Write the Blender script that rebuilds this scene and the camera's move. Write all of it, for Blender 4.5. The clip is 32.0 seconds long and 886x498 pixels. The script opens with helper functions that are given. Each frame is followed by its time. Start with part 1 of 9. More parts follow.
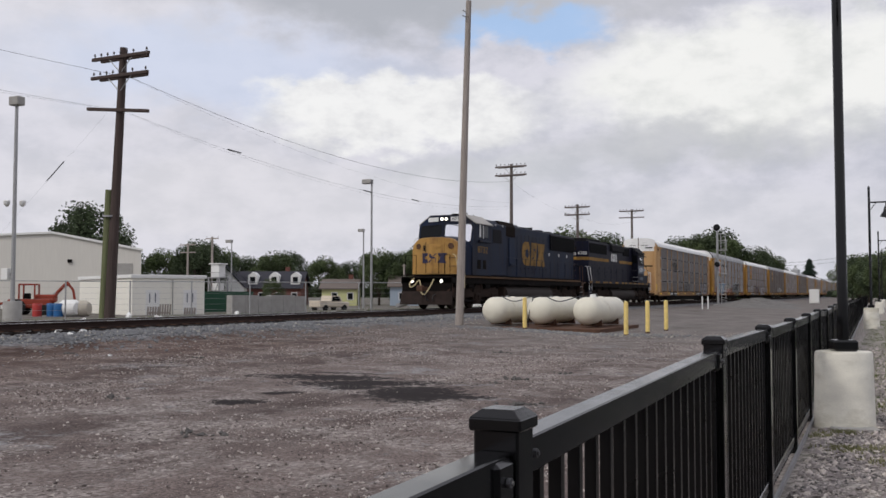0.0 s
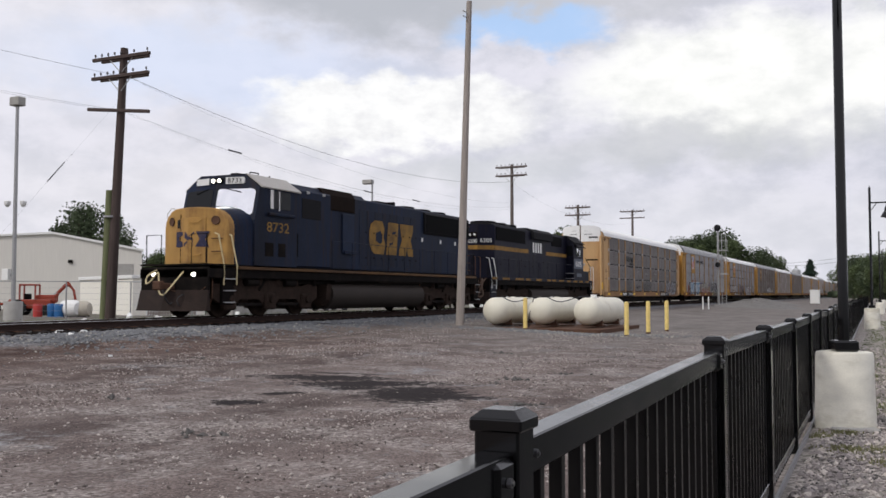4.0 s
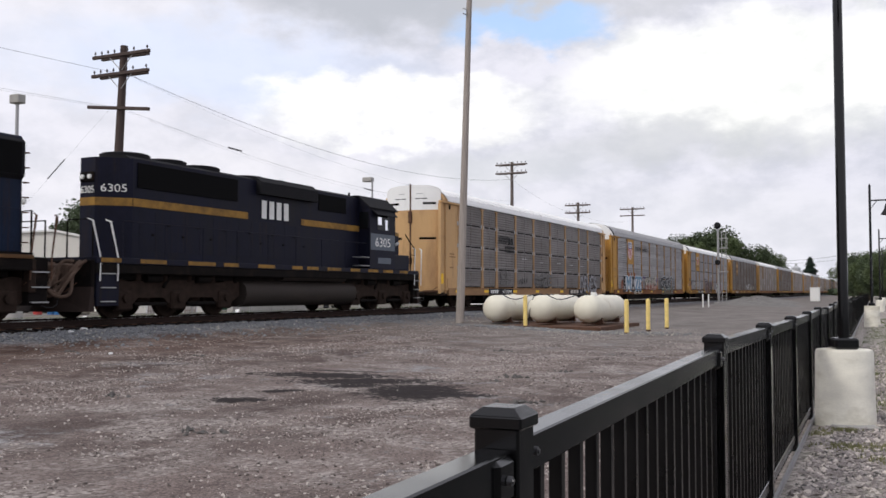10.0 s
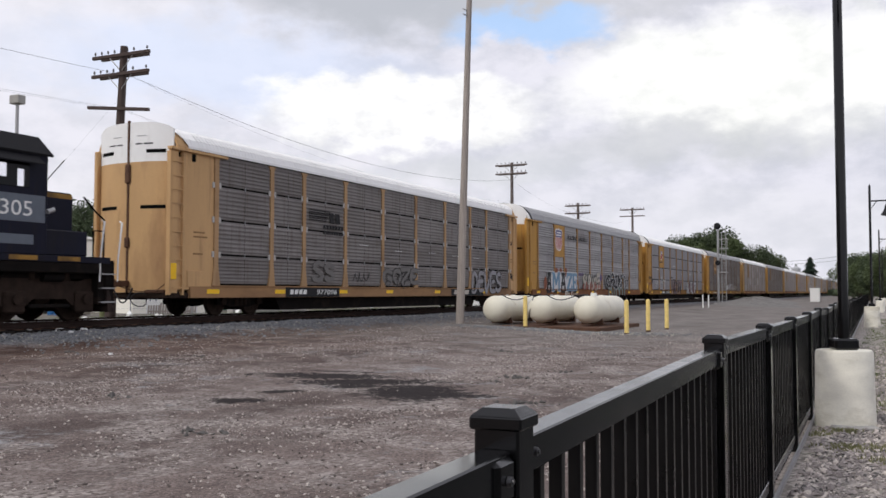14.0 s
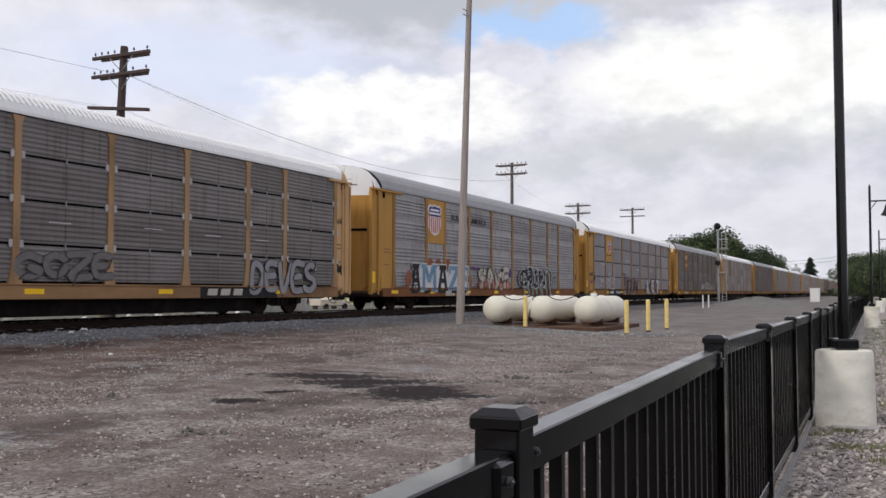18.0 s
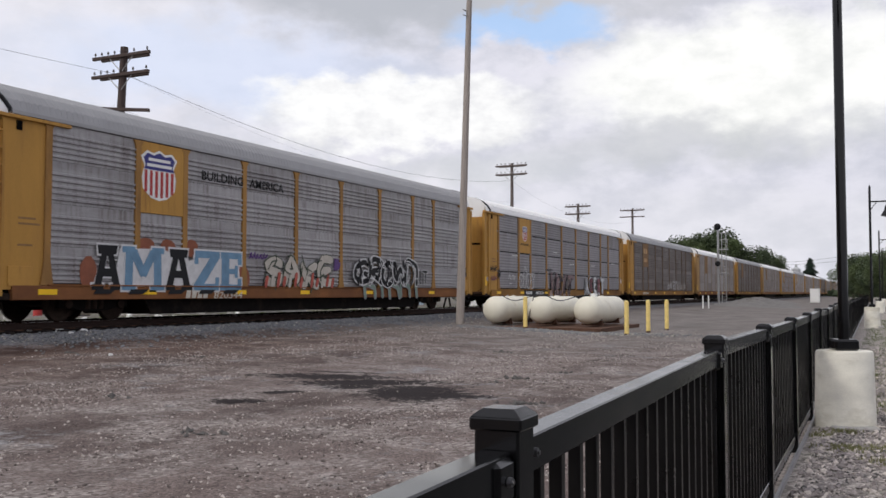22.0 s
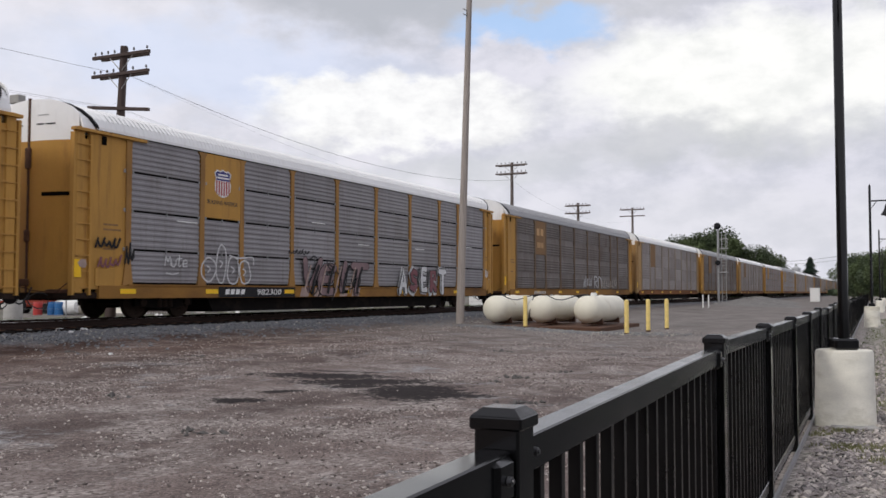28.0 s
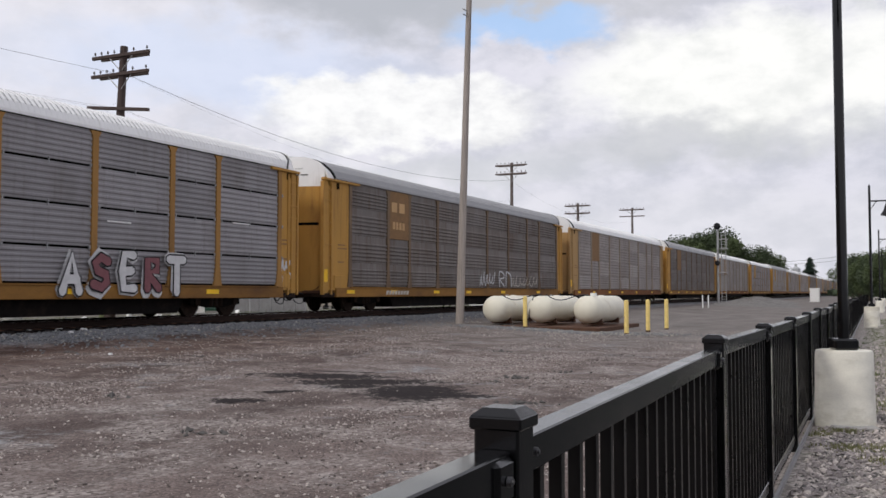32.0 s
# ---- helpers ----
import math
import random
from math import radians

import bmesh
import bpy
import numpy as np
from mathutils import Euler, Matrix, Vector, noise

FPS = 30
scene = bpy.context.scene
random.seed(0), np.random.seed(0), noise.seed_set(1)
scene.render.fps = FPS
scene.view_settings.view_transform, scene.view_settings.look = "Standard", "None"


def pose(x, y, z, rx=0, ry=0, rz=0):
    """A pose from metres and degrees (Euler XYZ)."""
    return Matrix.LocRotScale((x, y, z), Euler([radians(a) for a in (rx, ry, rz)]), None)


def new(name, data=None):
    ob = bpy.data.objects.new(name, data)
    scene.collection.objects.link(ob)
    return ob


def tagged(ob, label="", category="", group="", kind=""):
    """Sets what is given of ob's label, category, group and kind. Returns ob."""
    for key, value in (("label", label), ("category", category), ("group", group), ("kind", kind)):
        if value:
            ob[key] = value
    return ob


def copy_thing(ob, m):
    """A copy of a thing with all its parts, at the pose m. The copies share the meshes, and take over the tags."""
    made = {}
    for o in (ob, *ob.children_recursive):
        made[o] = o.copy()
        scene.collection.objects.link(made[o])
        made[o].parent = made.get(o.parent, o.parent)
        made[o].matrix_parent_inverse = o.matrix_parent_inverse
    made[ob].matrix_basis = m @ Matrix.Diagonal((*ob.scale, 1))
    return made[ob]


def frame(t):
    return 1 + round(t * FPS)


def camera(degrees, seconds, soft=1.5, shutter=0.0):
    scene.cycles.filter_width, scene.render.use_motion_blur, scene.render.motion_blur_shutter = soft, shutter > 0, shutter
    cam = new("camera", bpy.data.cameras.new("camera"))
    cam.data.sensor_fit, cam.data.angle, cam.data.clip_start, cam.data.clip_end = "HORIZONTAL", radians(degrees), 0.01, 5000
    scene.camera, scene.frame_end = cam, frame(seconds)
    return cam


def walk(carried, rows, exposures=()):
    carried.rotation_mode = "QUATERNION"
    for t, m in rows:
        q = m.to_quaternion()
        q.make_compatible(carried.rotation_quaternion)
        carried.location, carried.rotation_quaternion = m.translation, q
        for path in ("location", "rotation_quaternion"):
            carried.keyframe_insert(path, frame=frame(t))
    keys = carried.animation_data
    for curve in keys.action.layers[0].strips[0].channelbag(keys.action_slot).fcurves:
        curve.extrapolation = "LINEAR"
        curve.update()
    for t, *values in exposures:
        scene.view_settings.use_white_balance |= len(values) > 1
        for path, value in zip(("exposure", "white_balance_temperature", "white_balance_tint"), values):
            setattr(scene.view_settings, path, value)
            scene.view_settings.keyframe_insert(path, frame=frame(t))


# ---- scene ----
cam = camera(50.81, 32.0, soft=1.55, shutter=0.25)

# the tripod sways by a hair: (seconds, degrees to the side, degrees up)
SWAY = [(0, -.037, .075), (1.5, -.024, .083), (3, -.012, .114), (4.5, 0, .09), (6, .003, .072), (7, .012, 0), (8, .008, -.035), (9.5, 0, -.045),
        (11, 0, -.035), (12, .003, .02), (13, 0, 0), (16, -.003, -.015), (18, 0, -.003), (20, -.012, -.033), (22, 0, .03), (24.5, .003, .048),
        (26, -.01, 0), (28, 0, -.015), (30, -.003, 0), (32, -.014, -.003)]
EYE_Z, YAW, TILT = 1.40, 25.456, 2.682
# the clip's own exposure opens a little as the dark engines fill the view
EXPOSURE = [(0, 0.05), (1, 0.12), (2, 0.13), (4, 0.24), (6, 0.36), (9, 0.38), (13, 0.34), (17, 0.28), (21, 0.25), (32, 0.22)]
walk(cam, [(t, pose(0, 0, EYE_Z, 90 + TILT + up, 0, YAW + side)) for t, side, up in SWAY], EXPOSURE)

# ---- light ----
SUN_EL, SUN_AZ = 42, 205
world = bpy.data.worlds.new("sky")
scene.world = world
world.use_nodes = True


def build_sky():
    nt = world.node_tree
    N, L = nt.nodes, nt.links
    N.clear()
    out, bg = N.new("ShaderNodeOutputWorld"), N.new("ShaderNodeBackground")
    L.new(bg.outputs[0], out.inputs[0])
    bg.inputs["Strength"].default_value = 0.1
    sky = N.new("ShaderNodeTexSky")
    sky.sky_type, sky.sun_disc = "NISHITA", False
    sky.sun_elevation, sky.sun_rotation = radians(SUN_EL), radians(SUN_AZ)
    sky.altitude, sky.dust_density = 200, 2.0
    co = N.new("ShaderNodeTexCoord")
    sep = N.new("ShaderNodeSeparateXYZ")
    L.new(co.outputs["Generated"], sep.inputs[0])

    def math(op, a, b=None, clamp=False):
        n = N.new("ShaderNodeMath")
        n.operation, n.use_clamp = op, clamp
        for i, v in enumerate((a, b)):
            if v is None:
                continue
            if isinstance(v, (int, float)):
                n.inputs[i].default_value = v
            else:
                L.new(v, n.inputs[i])
        return n.outputs[0]

    # cloud shapes are laid out by bearing and height, in degrees from the camera's line, and frayed by noise
    def vec(op, a, b=None):
        n = N.new("ShaderNodeVectorMath")
        n.operation = op
        L.new(a, n.inputs[0])
        if b is not None:
            n.inputs[1].default_value = b
        return n

    deg = 57.2958
    yaw = radians(YAW)
    right = vec("DOT_PRODUCT", co.outputs["Generated"], (math_cos(yaw), math_sin(yaw), 0)).outputs["Value"]
    ahead = vec("DOT_PRODUCT", co.outputs["Generated"], (-math_sin(yaw), math_cos(yaw), 0)).outputs["Value"]
    u = math("MULTIPLY", math("ARCTAN2", right, ahead), deg)
    v = math("MULTIPLY", math("ARCSINE", sep.outputs[2]), deg)
    comb = N.new("ShaderNodeCombineXYZ")
    L.new(math("MULTIPLY", u, 0.10), comb.inputs[0])
    L.new(math("MULTIPLY", v, 0.17), comb.inputs[1])

    def noise_tex(scale, detail, rough, off):
        m = N.new("ShaderNodeMapping")
        m.inputs["Location"].default_value = off
        L.new(comb.outputs[0], m.inputs[0])
        n = N.new("ShaderNodeTexNoise")
        n.inputs["Scale"].default_value, n.inputs["Detail"].default_value, n.inputs["Roughness"].default_value = scale, detail, rough
        L.new(m.outputs[0], n.inputs["Vector"])
        return n.outputs["Fac"]

    fray_u = math("MULTIPLY", math("SUBTRACT", noise_tex(2.2, 7, 0.55, (3.1, 0.4, 0)), 0.5), 9.0)
    fray_v = math("MULTIPLY", math("SUBTRACT", noise_tex(2.6, 7, 0.55, (9.1, 5.4, 0)), 0.5), 5.0)
    uu, vv = math("ADD", u, fray_u), math("ADD", v, fray_v)

    def blob(u0, v0, ru, rv, soft=0.6):
        a = math("DIVIDE", math("SUBTRACT", uu, u0), ru)
        b = math("DIVIDE", math("SUBTRACT", vv, v0), rv)
        d = math("SQRT", math("ADD", math("MULTIPLY", a, a), math("MULTIPLY", b, b)))
        r = N.new("ShaderNodeMapRange")
        r.interpolation_type = "SMOOTHSTEP"
        r.inputs[1].default_value, r.inputs[2].default_value = 1 + soft, 1 - soft
        L.new(d, r.inputs[0])
        return r.outputs[0]

    def mixed(fac, a, b):
        n = N.new("ShaderNodeMix")
        n.data_type = "RGBA"
        L.new(fac, n.inputs[0])
        for i, c in ((6, a), (7, b)):
            if isinstance(c, tuple):
                n.inputs[i].default_value = (*c, 1)
            else:
                L.new(c, n.inputs[i])
        return n.outputs[2]

    def ramp(fac, p0, p1):
        r = N.new("ShaderNodeMapRange")
        r.interpolation_type = "SMOOTHSTEP"
        r.inputs[1].default_value, r.inputs[2].default_value = p0, p1
        L.new(fac, r.inputs[0])
        return r.outputs[0]

    def scaled(fac, k):
        return math("MULTIPLY", fac, k)

    billow = noise_tex(3.0, 9, 0.6, (1.3, 7.9, 0))
    col = mixed(ramp(billow, 0.35, 0.68), (6.75, 6.7, 7.55), (5.3, 5.4, 6.2))
    col = mixed(scaled(blob(-13, 5.5, 14, 3.2), 0.5), col, (7.55, 7.37, 7.74))
    col = mixed(scaled(blob(16, 3.5, 16, 2.6), 0.45), col, (6.73, 6.73, 7.19))
    # open blue between the decks
    col = mixed(scaled(blob(-21, 14.5, 11, 5.0, 0.6), 0.55), col, (7.3, 7.2, 7.8))
    col = mixed(scaled(blob(-14.0, 13.4, 11.0, 2.4, 0.6), 0.6), col, (5.7, 6.5, 8.5))
    # dark deck above
    col = mixed(scaled(blob(-3.0, 18.2, 11, 2.5, 0.5), 0.95), col, (4.25, 4.42, 4.95))
    col = mixed(scaled(blob(9.0, 17.9, 7, 1.6, 0.5), 0.8), col, (4.91, 5.00, 5.46))
    # bright heaped cloud
    col = mixed(scaled(blob(-2.8, 11.0, 8.6, 2.3, 0.22), 0.95), col, mixed(ramp(billow, 0.40, 0.68), (8.75, 8.75, 8.85), (7.19, 7.19, 7.46)))
    col = mixed(scaled(blob(19.5, 12.6, 11.5, 3.4, 0.35), 0.95), col, mixed(ramp(billow, 0.42, 0.72), (8.75, 8.75, 8.7), (7.46, 7.55, 7.55)))
    # open blue between the decks
    col = mixed(scaled(blob(5.4, 16.1, 4.4, 1.2, 0.5), 0.9), col, sky_tint(N, L, sky, mixed))
    # grey under-band
    col = mixed(scaled(blob(15.5, 8.9, 9.5, 1.25, 0.7), 0.6), col, (4.9, 5.05, 5.25))
    col = mixed(scaled(blob(3.0, 7.4, 7, 0.9, 0.7), 0.5), col, (5.46, 5.64, 5.92))
    warm = N.new("ShaderNodeMix")
    warm.data_type, warm.blend_type = "RGBA", "MULTIPLY"
    warm.inputs[0].default_value, warm.inputs[7].default_value = 1.0, (1.0, 1.0, 0.985, 1)
    L.new(col, warm.inputs[6])
    L.new(warm.outputs[2], bg.inputs[0])


def sky_tint(N, L, sky, mixed):
    """The clear sky seen in the gaps, thinly veiled."""
    half = N.new("ShaderNodeValue")
    half.outputs[0].default_value = 0.75
    return mixed(half.outputs[0], sky.outputs[0], (4.4, 6.3, 9.6))


math_cos, math_sin = math.cos, math.sin
build_sky()
sun = new("sun", bpy.data.lights.new("sun", "SUN"))
sun.data.energy, sun.data.angle, sun.data.color = 1.2, radians(12), (1, 0.95, 0.88)
sun.rotation_euler = (radians(90 - SUN_EL), 0, radians(180 - SUN_AZ))


# ---- materials ----
def material(name, color, rough=0.7, metal=0.0, vary=0.25, scale=6.0, fine=60.0, bump=0.15, dirt=None, dirt_amount=0.0, stretch=(1, 1, 1), random_tone=0.0, emit=0.0, spec=0.22, streak=None, streak_amount=0.5):
    """Base colour with a coarse and a fine variation, relief, and optional dirt in streaks or stains."""
    m = bpy.data.materials.new(name)
    m.use_nodes = True
    nt = m.node_tree
    N, L = nt.nodes, nt.links
    b = N["Principled BSDF"]
    b.inputs["Roughness"].default_value, b.inputs["Metallic"].default_value = rough, metal
    b.inputs["Specular IOR Level"].default_value = spec
    co, info, mp = N.new("ShaderNodeTexCoord"), N.new("ShaderNodeObjectInfo"), N.new("ShaderNodeMapping")
    mp.inputs["Scale"].default_value = stretch
    shift = N.new("ShaderNodeVectorMath")
    shift.operation = "SCALE"
    shift.inputs[0].default_value = (17, 31, 23)
    L.new(info.outputs["Random"], shift.inputs["Scale"])
    L.new(co.outputs["Object"], mp.inputs[0])
    L.new(shift.outputs[0], mp.inputs["Location"])

    def tex(s, d, r=0.55):
        n = N.new("ShaderNodeTexNoise")
        n.inputs["Scale"].default_value, n.inputs["Detail"].default_value, n.inputs["Roughness"].default_value = s, d, r
        L.new(mp.outputs[0], n.inputs["Vector"])
        return n.outputs["Fac"]

    def mixed(fac, a, c2, blend="MIX"):
        n = N.new("ShaderNodeMix")
        n.data_type, n.blend_type = "RGBA", blend
        for i, v in ((0, fac), (6, a), (7, c2)):
            if isinstance(v, (int, float)):
                n.inputs[i].default_value = v
            elif isinstance(v, tuple):
                n.inputs[i].default_value = (*v, 1)
            else:
                L.new(v, n.inputs[i])
        return n.outputs[2]

    def ramp(fac, p0, p1, c0=(0, 0, 0), c1=(1, 1, 1)):
        r = N.new("ShaderNodeValToRGB")
        e = r.color_ramp.elements
        e[0].position, e[1].position, e[0].color, e[1].color = p0, p1, (*c0, 1), (*c1, 1)
        L.new(fac, r.inputs[0])
        return r.outputs[0]

    coarse, small = tex(scale, 5), tex(fine, 3)
    lo, hi = tuple(c * (1 - vary) for c in color), tuple(min(1, c * (1 + vary)) for c in color)
    col = mixed(ramp(coarse, 0.3, 0.7), lo, hi)
    col = mixed(0.35, col, mixed(ramp(small, 0.3, 0.7), lo, hi))
    if random_tone:
        t = N.new("ShaderNodeMapRange")
        t.inputs[3].default_value, t.inputs[4].default_value = 1 - random_tone, 1 + random_tone
        L.new(info.outputs["Random"], t.inputs[0])
        v = N.new("ShaderNodeCombineColor")
        for i in range(3):
            L.new(t.outputs[0], v.inputs[i])
        col = mixed(1.0, col, v.outputs[0], "MULTIPLY")
    if dirt:
        d = ramp(tex(scale * 0.45, 8, 0.65), 0.62 - 0.3 * dirt_amount, 0.75)
        col = mixed(d, col, dirt)
    if streak:
        # narrow runs of rust drawn down the sheet, gathered in patches
        down = N.new("ShaderNodeMapping")
        down.inputs["Scale"].default_value = (1, 4.5, 0.28)
        L.new(co.outputs["Object"], down.inputs[0])
        L.new(shift.outputs[0], down.inputs["Location"])
        n = N.new("ShaderNodeTexNoise")
        n.inputs["Scale"].default_value, n.inputs["Detail"].default_value, n.inputs["Roughness"].default_value = 1.6, 7, 0.65
        L.new(down.outputs[0], n.inputs["Vector"])
        run = ramp(n.outputs["Fac"], 0.56 - 0.14 * streak_amount, 0.70)
        blot = ramp(tex(0.9, 8, 0.7), 0.40, 0.62, (0.25, 0.25, 0.25))
        col = mixed(mixed(1.0, run, blot, "MULTIPLY"), col, streak)
    L.new(col, b.inputs["Base Color"])
    rr = N.new("ShaderNodeMapRange")
    rr.inputs[3].default_value, rr.inputs[4].default_value = max(0, rough - 0.12), min(1, rough + 0.12)
    L.new(coarse, rr.inputs[0])
    L.new(rr.outputs[0], b.inputs["Roughness"])
    if bump:
        bp = N.new("ShaderNodeBump")
        bp.inputs["Strength"].default_value, bp.inputs["Distance"].default_value = bump, 0.01
        L.new(small, bp.inputs["Height"])
        L.new(bp.outputs[0], b.inputs["Normal"])
    if emit:
        b.inputs["Emission Color"].default_value, b.inputs["Emission Strength"].default_value = (*color, 1), emit
    return m


M_BLACK = material("black powder coat", (0.003, 0.003, 0.0034), 0.17, vary=0.2, bump=0.006, spec=0.42)
M_PICKET = material("dusty black powder coat", (0.0036, 0.0033, 0.0034), 0.3, vary=0.2, bump=0.0, spec=0.24)
M_SCREW = material("dull screw steel", (0.14, 0.14, 0.145), 0.35, 0.8, vary=0.1, bump=0)
M_CONC = material("cast concrete", (0.78, 0.755, 0.665), 0.85, vary=0.16, scale=3, bump=0.35, dirt=(0.42, 0.38, 0.27), dirt_amount=0.42, stretch=(1, 1, 2.2))
M_BLOCK = material("grey concrete", (0.36, 0.35, 0.33), 0.9, vary=0.15, scale=2, bump=0.3)
M_TIE = material("creosoted timber", (0.022, 0.017, 0.015), 0.95, vary=0.4, scale=8, stretch=(1, 6, 6), bump=0.5)
M_RAIL = material("rusty rail steel", (0.035, 0.021, 0.017), 0.8, 0.1, vary=0.3, scale=3)
M_RAILTOP = material("worn rail head", (0.45, 0.44, 0.43), 0.28, 1.0, vary=0.1)
M_WOOD_GREY = material("weathered grey pole wood", (0.345, 0.305, 0.275), 0.9, vary=0.3, scale=4, fine=40, stretch=(6, 6, 0.3), bump=0.6)
M_WOOD_DARK = material("creosoted brown pole wood", (0.080, 0.060, 0.054), 0.9, vary=0.35, scale=4, stretch=(6, 6, 0.3), bump=0.6)
# brown wood with the haze of distance mixed into its colour
M_WOOD_HAZED = material("brown pole wood with painted haze", (0.150, 0.125, 0.115), 0.9, vary=0.3, scale=4, stretch=(6, 6, 0.3), bump=0.5)
M_WOOD_GREEN = material("green treated pole wood", (0.15, 0.165, 0.085), 0.9, vary=0.3, scale=4, stretch=(6, 6, 0.3), bump=0.5)
M_TANK = material("cream tank paint", (0.76, 0.73, 0.61), 0.45, vary=0.08, scale=2, dirt=(0.45, 0.38, 0.25), dirt_amount=0.08)
M_BOLLARD = material("yellow bollard paint", (0.80, 0.61, 0.22), 0.6, vary=0.15)
M_RUST = material("rusted steel", (0.11, 0.06, 0.04), 0.85, 0.2, vary=0.4, scale=5)
M_WHITE = material("white paint", (0.78, 0.78, 0.76), 0.6, vary=0.06)
M_GALV = material("galvanised steel", (0.38, 0.38, 0.38), 0.5, 0.6, vary=0.15)
M_CABLE = material("black cable", (0.045, 0.045, 0.048), 0.7, bump=0)
M_GLASSPOT = material("insulator glass", (0.10, 0.09, 0.09), 0.2, bump=0)
# train
M_BLUE = material("faded dark blue loco paint", (0.0092, 0.0168, 0.039), 0.5, vary=0.45, scale=0.9, fine=20, dirt=(0.0085, 0.0085, 0.012), dirt_amount=0.55, stretch=(1, 1, 0.35), spec=0.10, streak=(0.030, 0.018, 0.013), streak_amount=0.5)
M_BLUE_PALE = material("paler patched blue loco paint", (0.016, 0.025, 0.050), 0.55, vary=0.35, scale=2, spec=0.1)
M_NAVY = material("dull navy loco paint", (0.0080, 0.0088, 0.0200), 0.5, vary=0.35, scale=1.1, fine=20, dirt=(0.014, 0.0125, 0.0135), dirt_amount=0.4, stretch=(1, 1, 0.35), spec=0.12, streak=(0.020, 0.014, 0.012), streak_amount=0.3)
M_YELLOW = material("loco yellow paint", (0.43, 0.245, 0.070), 0.5, vary=0.15, scale=2, dirt=(0.27, 0.15, 0.055), dirt_amount=0.4, streak=(0.17, 0.085, 0.035), streak_amount=0.55)
M_YELLOW_OLD = material("dirty yellow stripe", (0.30, 0.165, 0.035), 0.65, vary=0.3, scale=3, dirt=(0.06, 0.036, 0.02), dirt_amount=0.55)
M_UNDER = material("grimy black running gear", (0.008, 0.0065, 0.006), 0.9, vary=0.5, scale=4, dirt=(0.026, 0.018, 0.014), dirt_amount=0.35, spec=0.1)
M_TRUCK = material("brown brake dust on truck", (0.031, 0.021, 0.0165), 0.9, vary=0.45, scale=5, spec=0.1)
M_GRILLE = material("black grille", (0.004, 0.004, 0.0045), 0.9, vary=0.4, spec=0.1)
M_LOCO_ROOF = material("dark loco roof", (0.012, 0.012, 0.014), 0.8, vary=0.35, spec=0.15)
M_CABROOF = material("grey cab roof paint", (0.42, 0.40, 0.37), 0.6, vary=0.15)
M_GLASS = material("cab window glass", (0.008, 0.009, 0.010), 0.1, vary=0.1, bump=0, spec=0.14)
M_SHEEN = material("bright windscreen", (0.95, 0.95, 0.97), 0.08, 1.0, vary=0.03, bump=0)
M_LAMP = material("headlight glow", (1.0, 0.93, 0.8), 0.3, bump=0, emit=3.5)
M_HOSE = material("yellowed hose", (0.62, 0.52, 0.30), 0.7, vary=0.2)
M_TAN = material("buff autorack paint", (0.55, 0.345, 0.165), 0.65, vary=0.14, scale=1.2, dirt=(0.33, 0.19, 0.10), dirt_amount=0.25, stretch=(1, 1, 0.3), streak=(0.36, 0.215, 0.105), streak_amount=0.2)
M_OCHRE = material("yellow ochre autorack paint", (0.47, 0.255, 0.060), 0.65, vary=0.16, scale=1.2, dirt=(0.36, 0.19, 0.06), dirt_amount=0.3, stretch=(1, 1, 0.3), streak=(0.27, 0.135, 0.045), streak_amount=0.25)
M_PANEL = material("dull galvanised panel", (0.208, 0.194, 0.187), 0.6, 0.15, vary=0.2, scale=1.0, fine=25, dirt=(0.135, 0.120, 0.112), dirt_amount=0.45, stretch=(1, 0.5, 1.6), random_tone=0.12, streak=(0.125, 0.100, 0.085), streak_amount=0.4)
M_OCHRE_FADED = material("chalky ochre autorack paint", (0.42, 0.265, 0.115), 0.75, vary=0.18, scale=1.2, dirt=(0.28, 0.165, 0.075), dirt_amount=0.4, stretch=(1, 1, 0.3))
M_PANEL_WARM = material("dusty warm galvanised panel", (0.33, 0.30, 0.285), 0.65, 0.1, vary=0.2, scale=0.9, fine=25, dirt=(0.24, 0.205, 0.185), dirt_amount=0.5, stretch=(1, 0.6, 1), random_tone=0.16, streak=(0.17, 0.125, 0.10), streak_amount=0.7)
M_PANEL_RUST = material("rust stained galvanised panel", (0.215, 0.197, 0.186), 0.65, 0.1, vary=0.22, scale=0.9, fine=25, dirt=(0.125, 0.098, 0.082), dirt_amount=0.6, stretch=(1, 1, 0.5), random_tone=0.14, streak=(0.105, 0.068, 0.050), streak_amount=1.0)
M_PANEL_MID = material("worn galvanised panel", (0.290, 0.280, 0.288), 0.6, 0.15, vary=0.15, scale=1.0, fine=25, dirt=(0.21, 0.197, 0.197), dirt_amount=0.35, stretch=(1, 1, 0.4), random_tone=0.1, streak=(0.21, 0.195, 0.19), streak_amount=0.25)
M_PANEL_LIGHT = material("pale galvanised panel", (0.37, 0.362, 0.365), 0.55, 0.2, vary=0.2, scale=1.0, fine=25, dirt=(0.235, 0.225, 0.228), dirt_amount=0.45, stretch=(1, 0.4, 2.2), random_tone=0.08, streak=(0.15, 0.125, 0.115), streak_amount=0.7)
M_ROOF_WHITE = material("white roof paint", (0.87, 0.87, 0.86), 0.6, vary=0.05, scale=1.5, streak=(0.68, 0.67, 0.65), streak_amount=0.25)
M_ROOF_GREY = material("bare galvanised roof", (0.33, 0.33, 0.335), 0.5, 0.4, vary=0.12, scale=1.5)
M_SILL_TAN = material("dusty buff sill paint", (0.32, 0.185, 0.090), 0.75, vary=0.22, scale=1.5, dirt=(0.15, 0.085, 0.05), dirt_amount=0.55, stretch=(1, 0.4, 1))
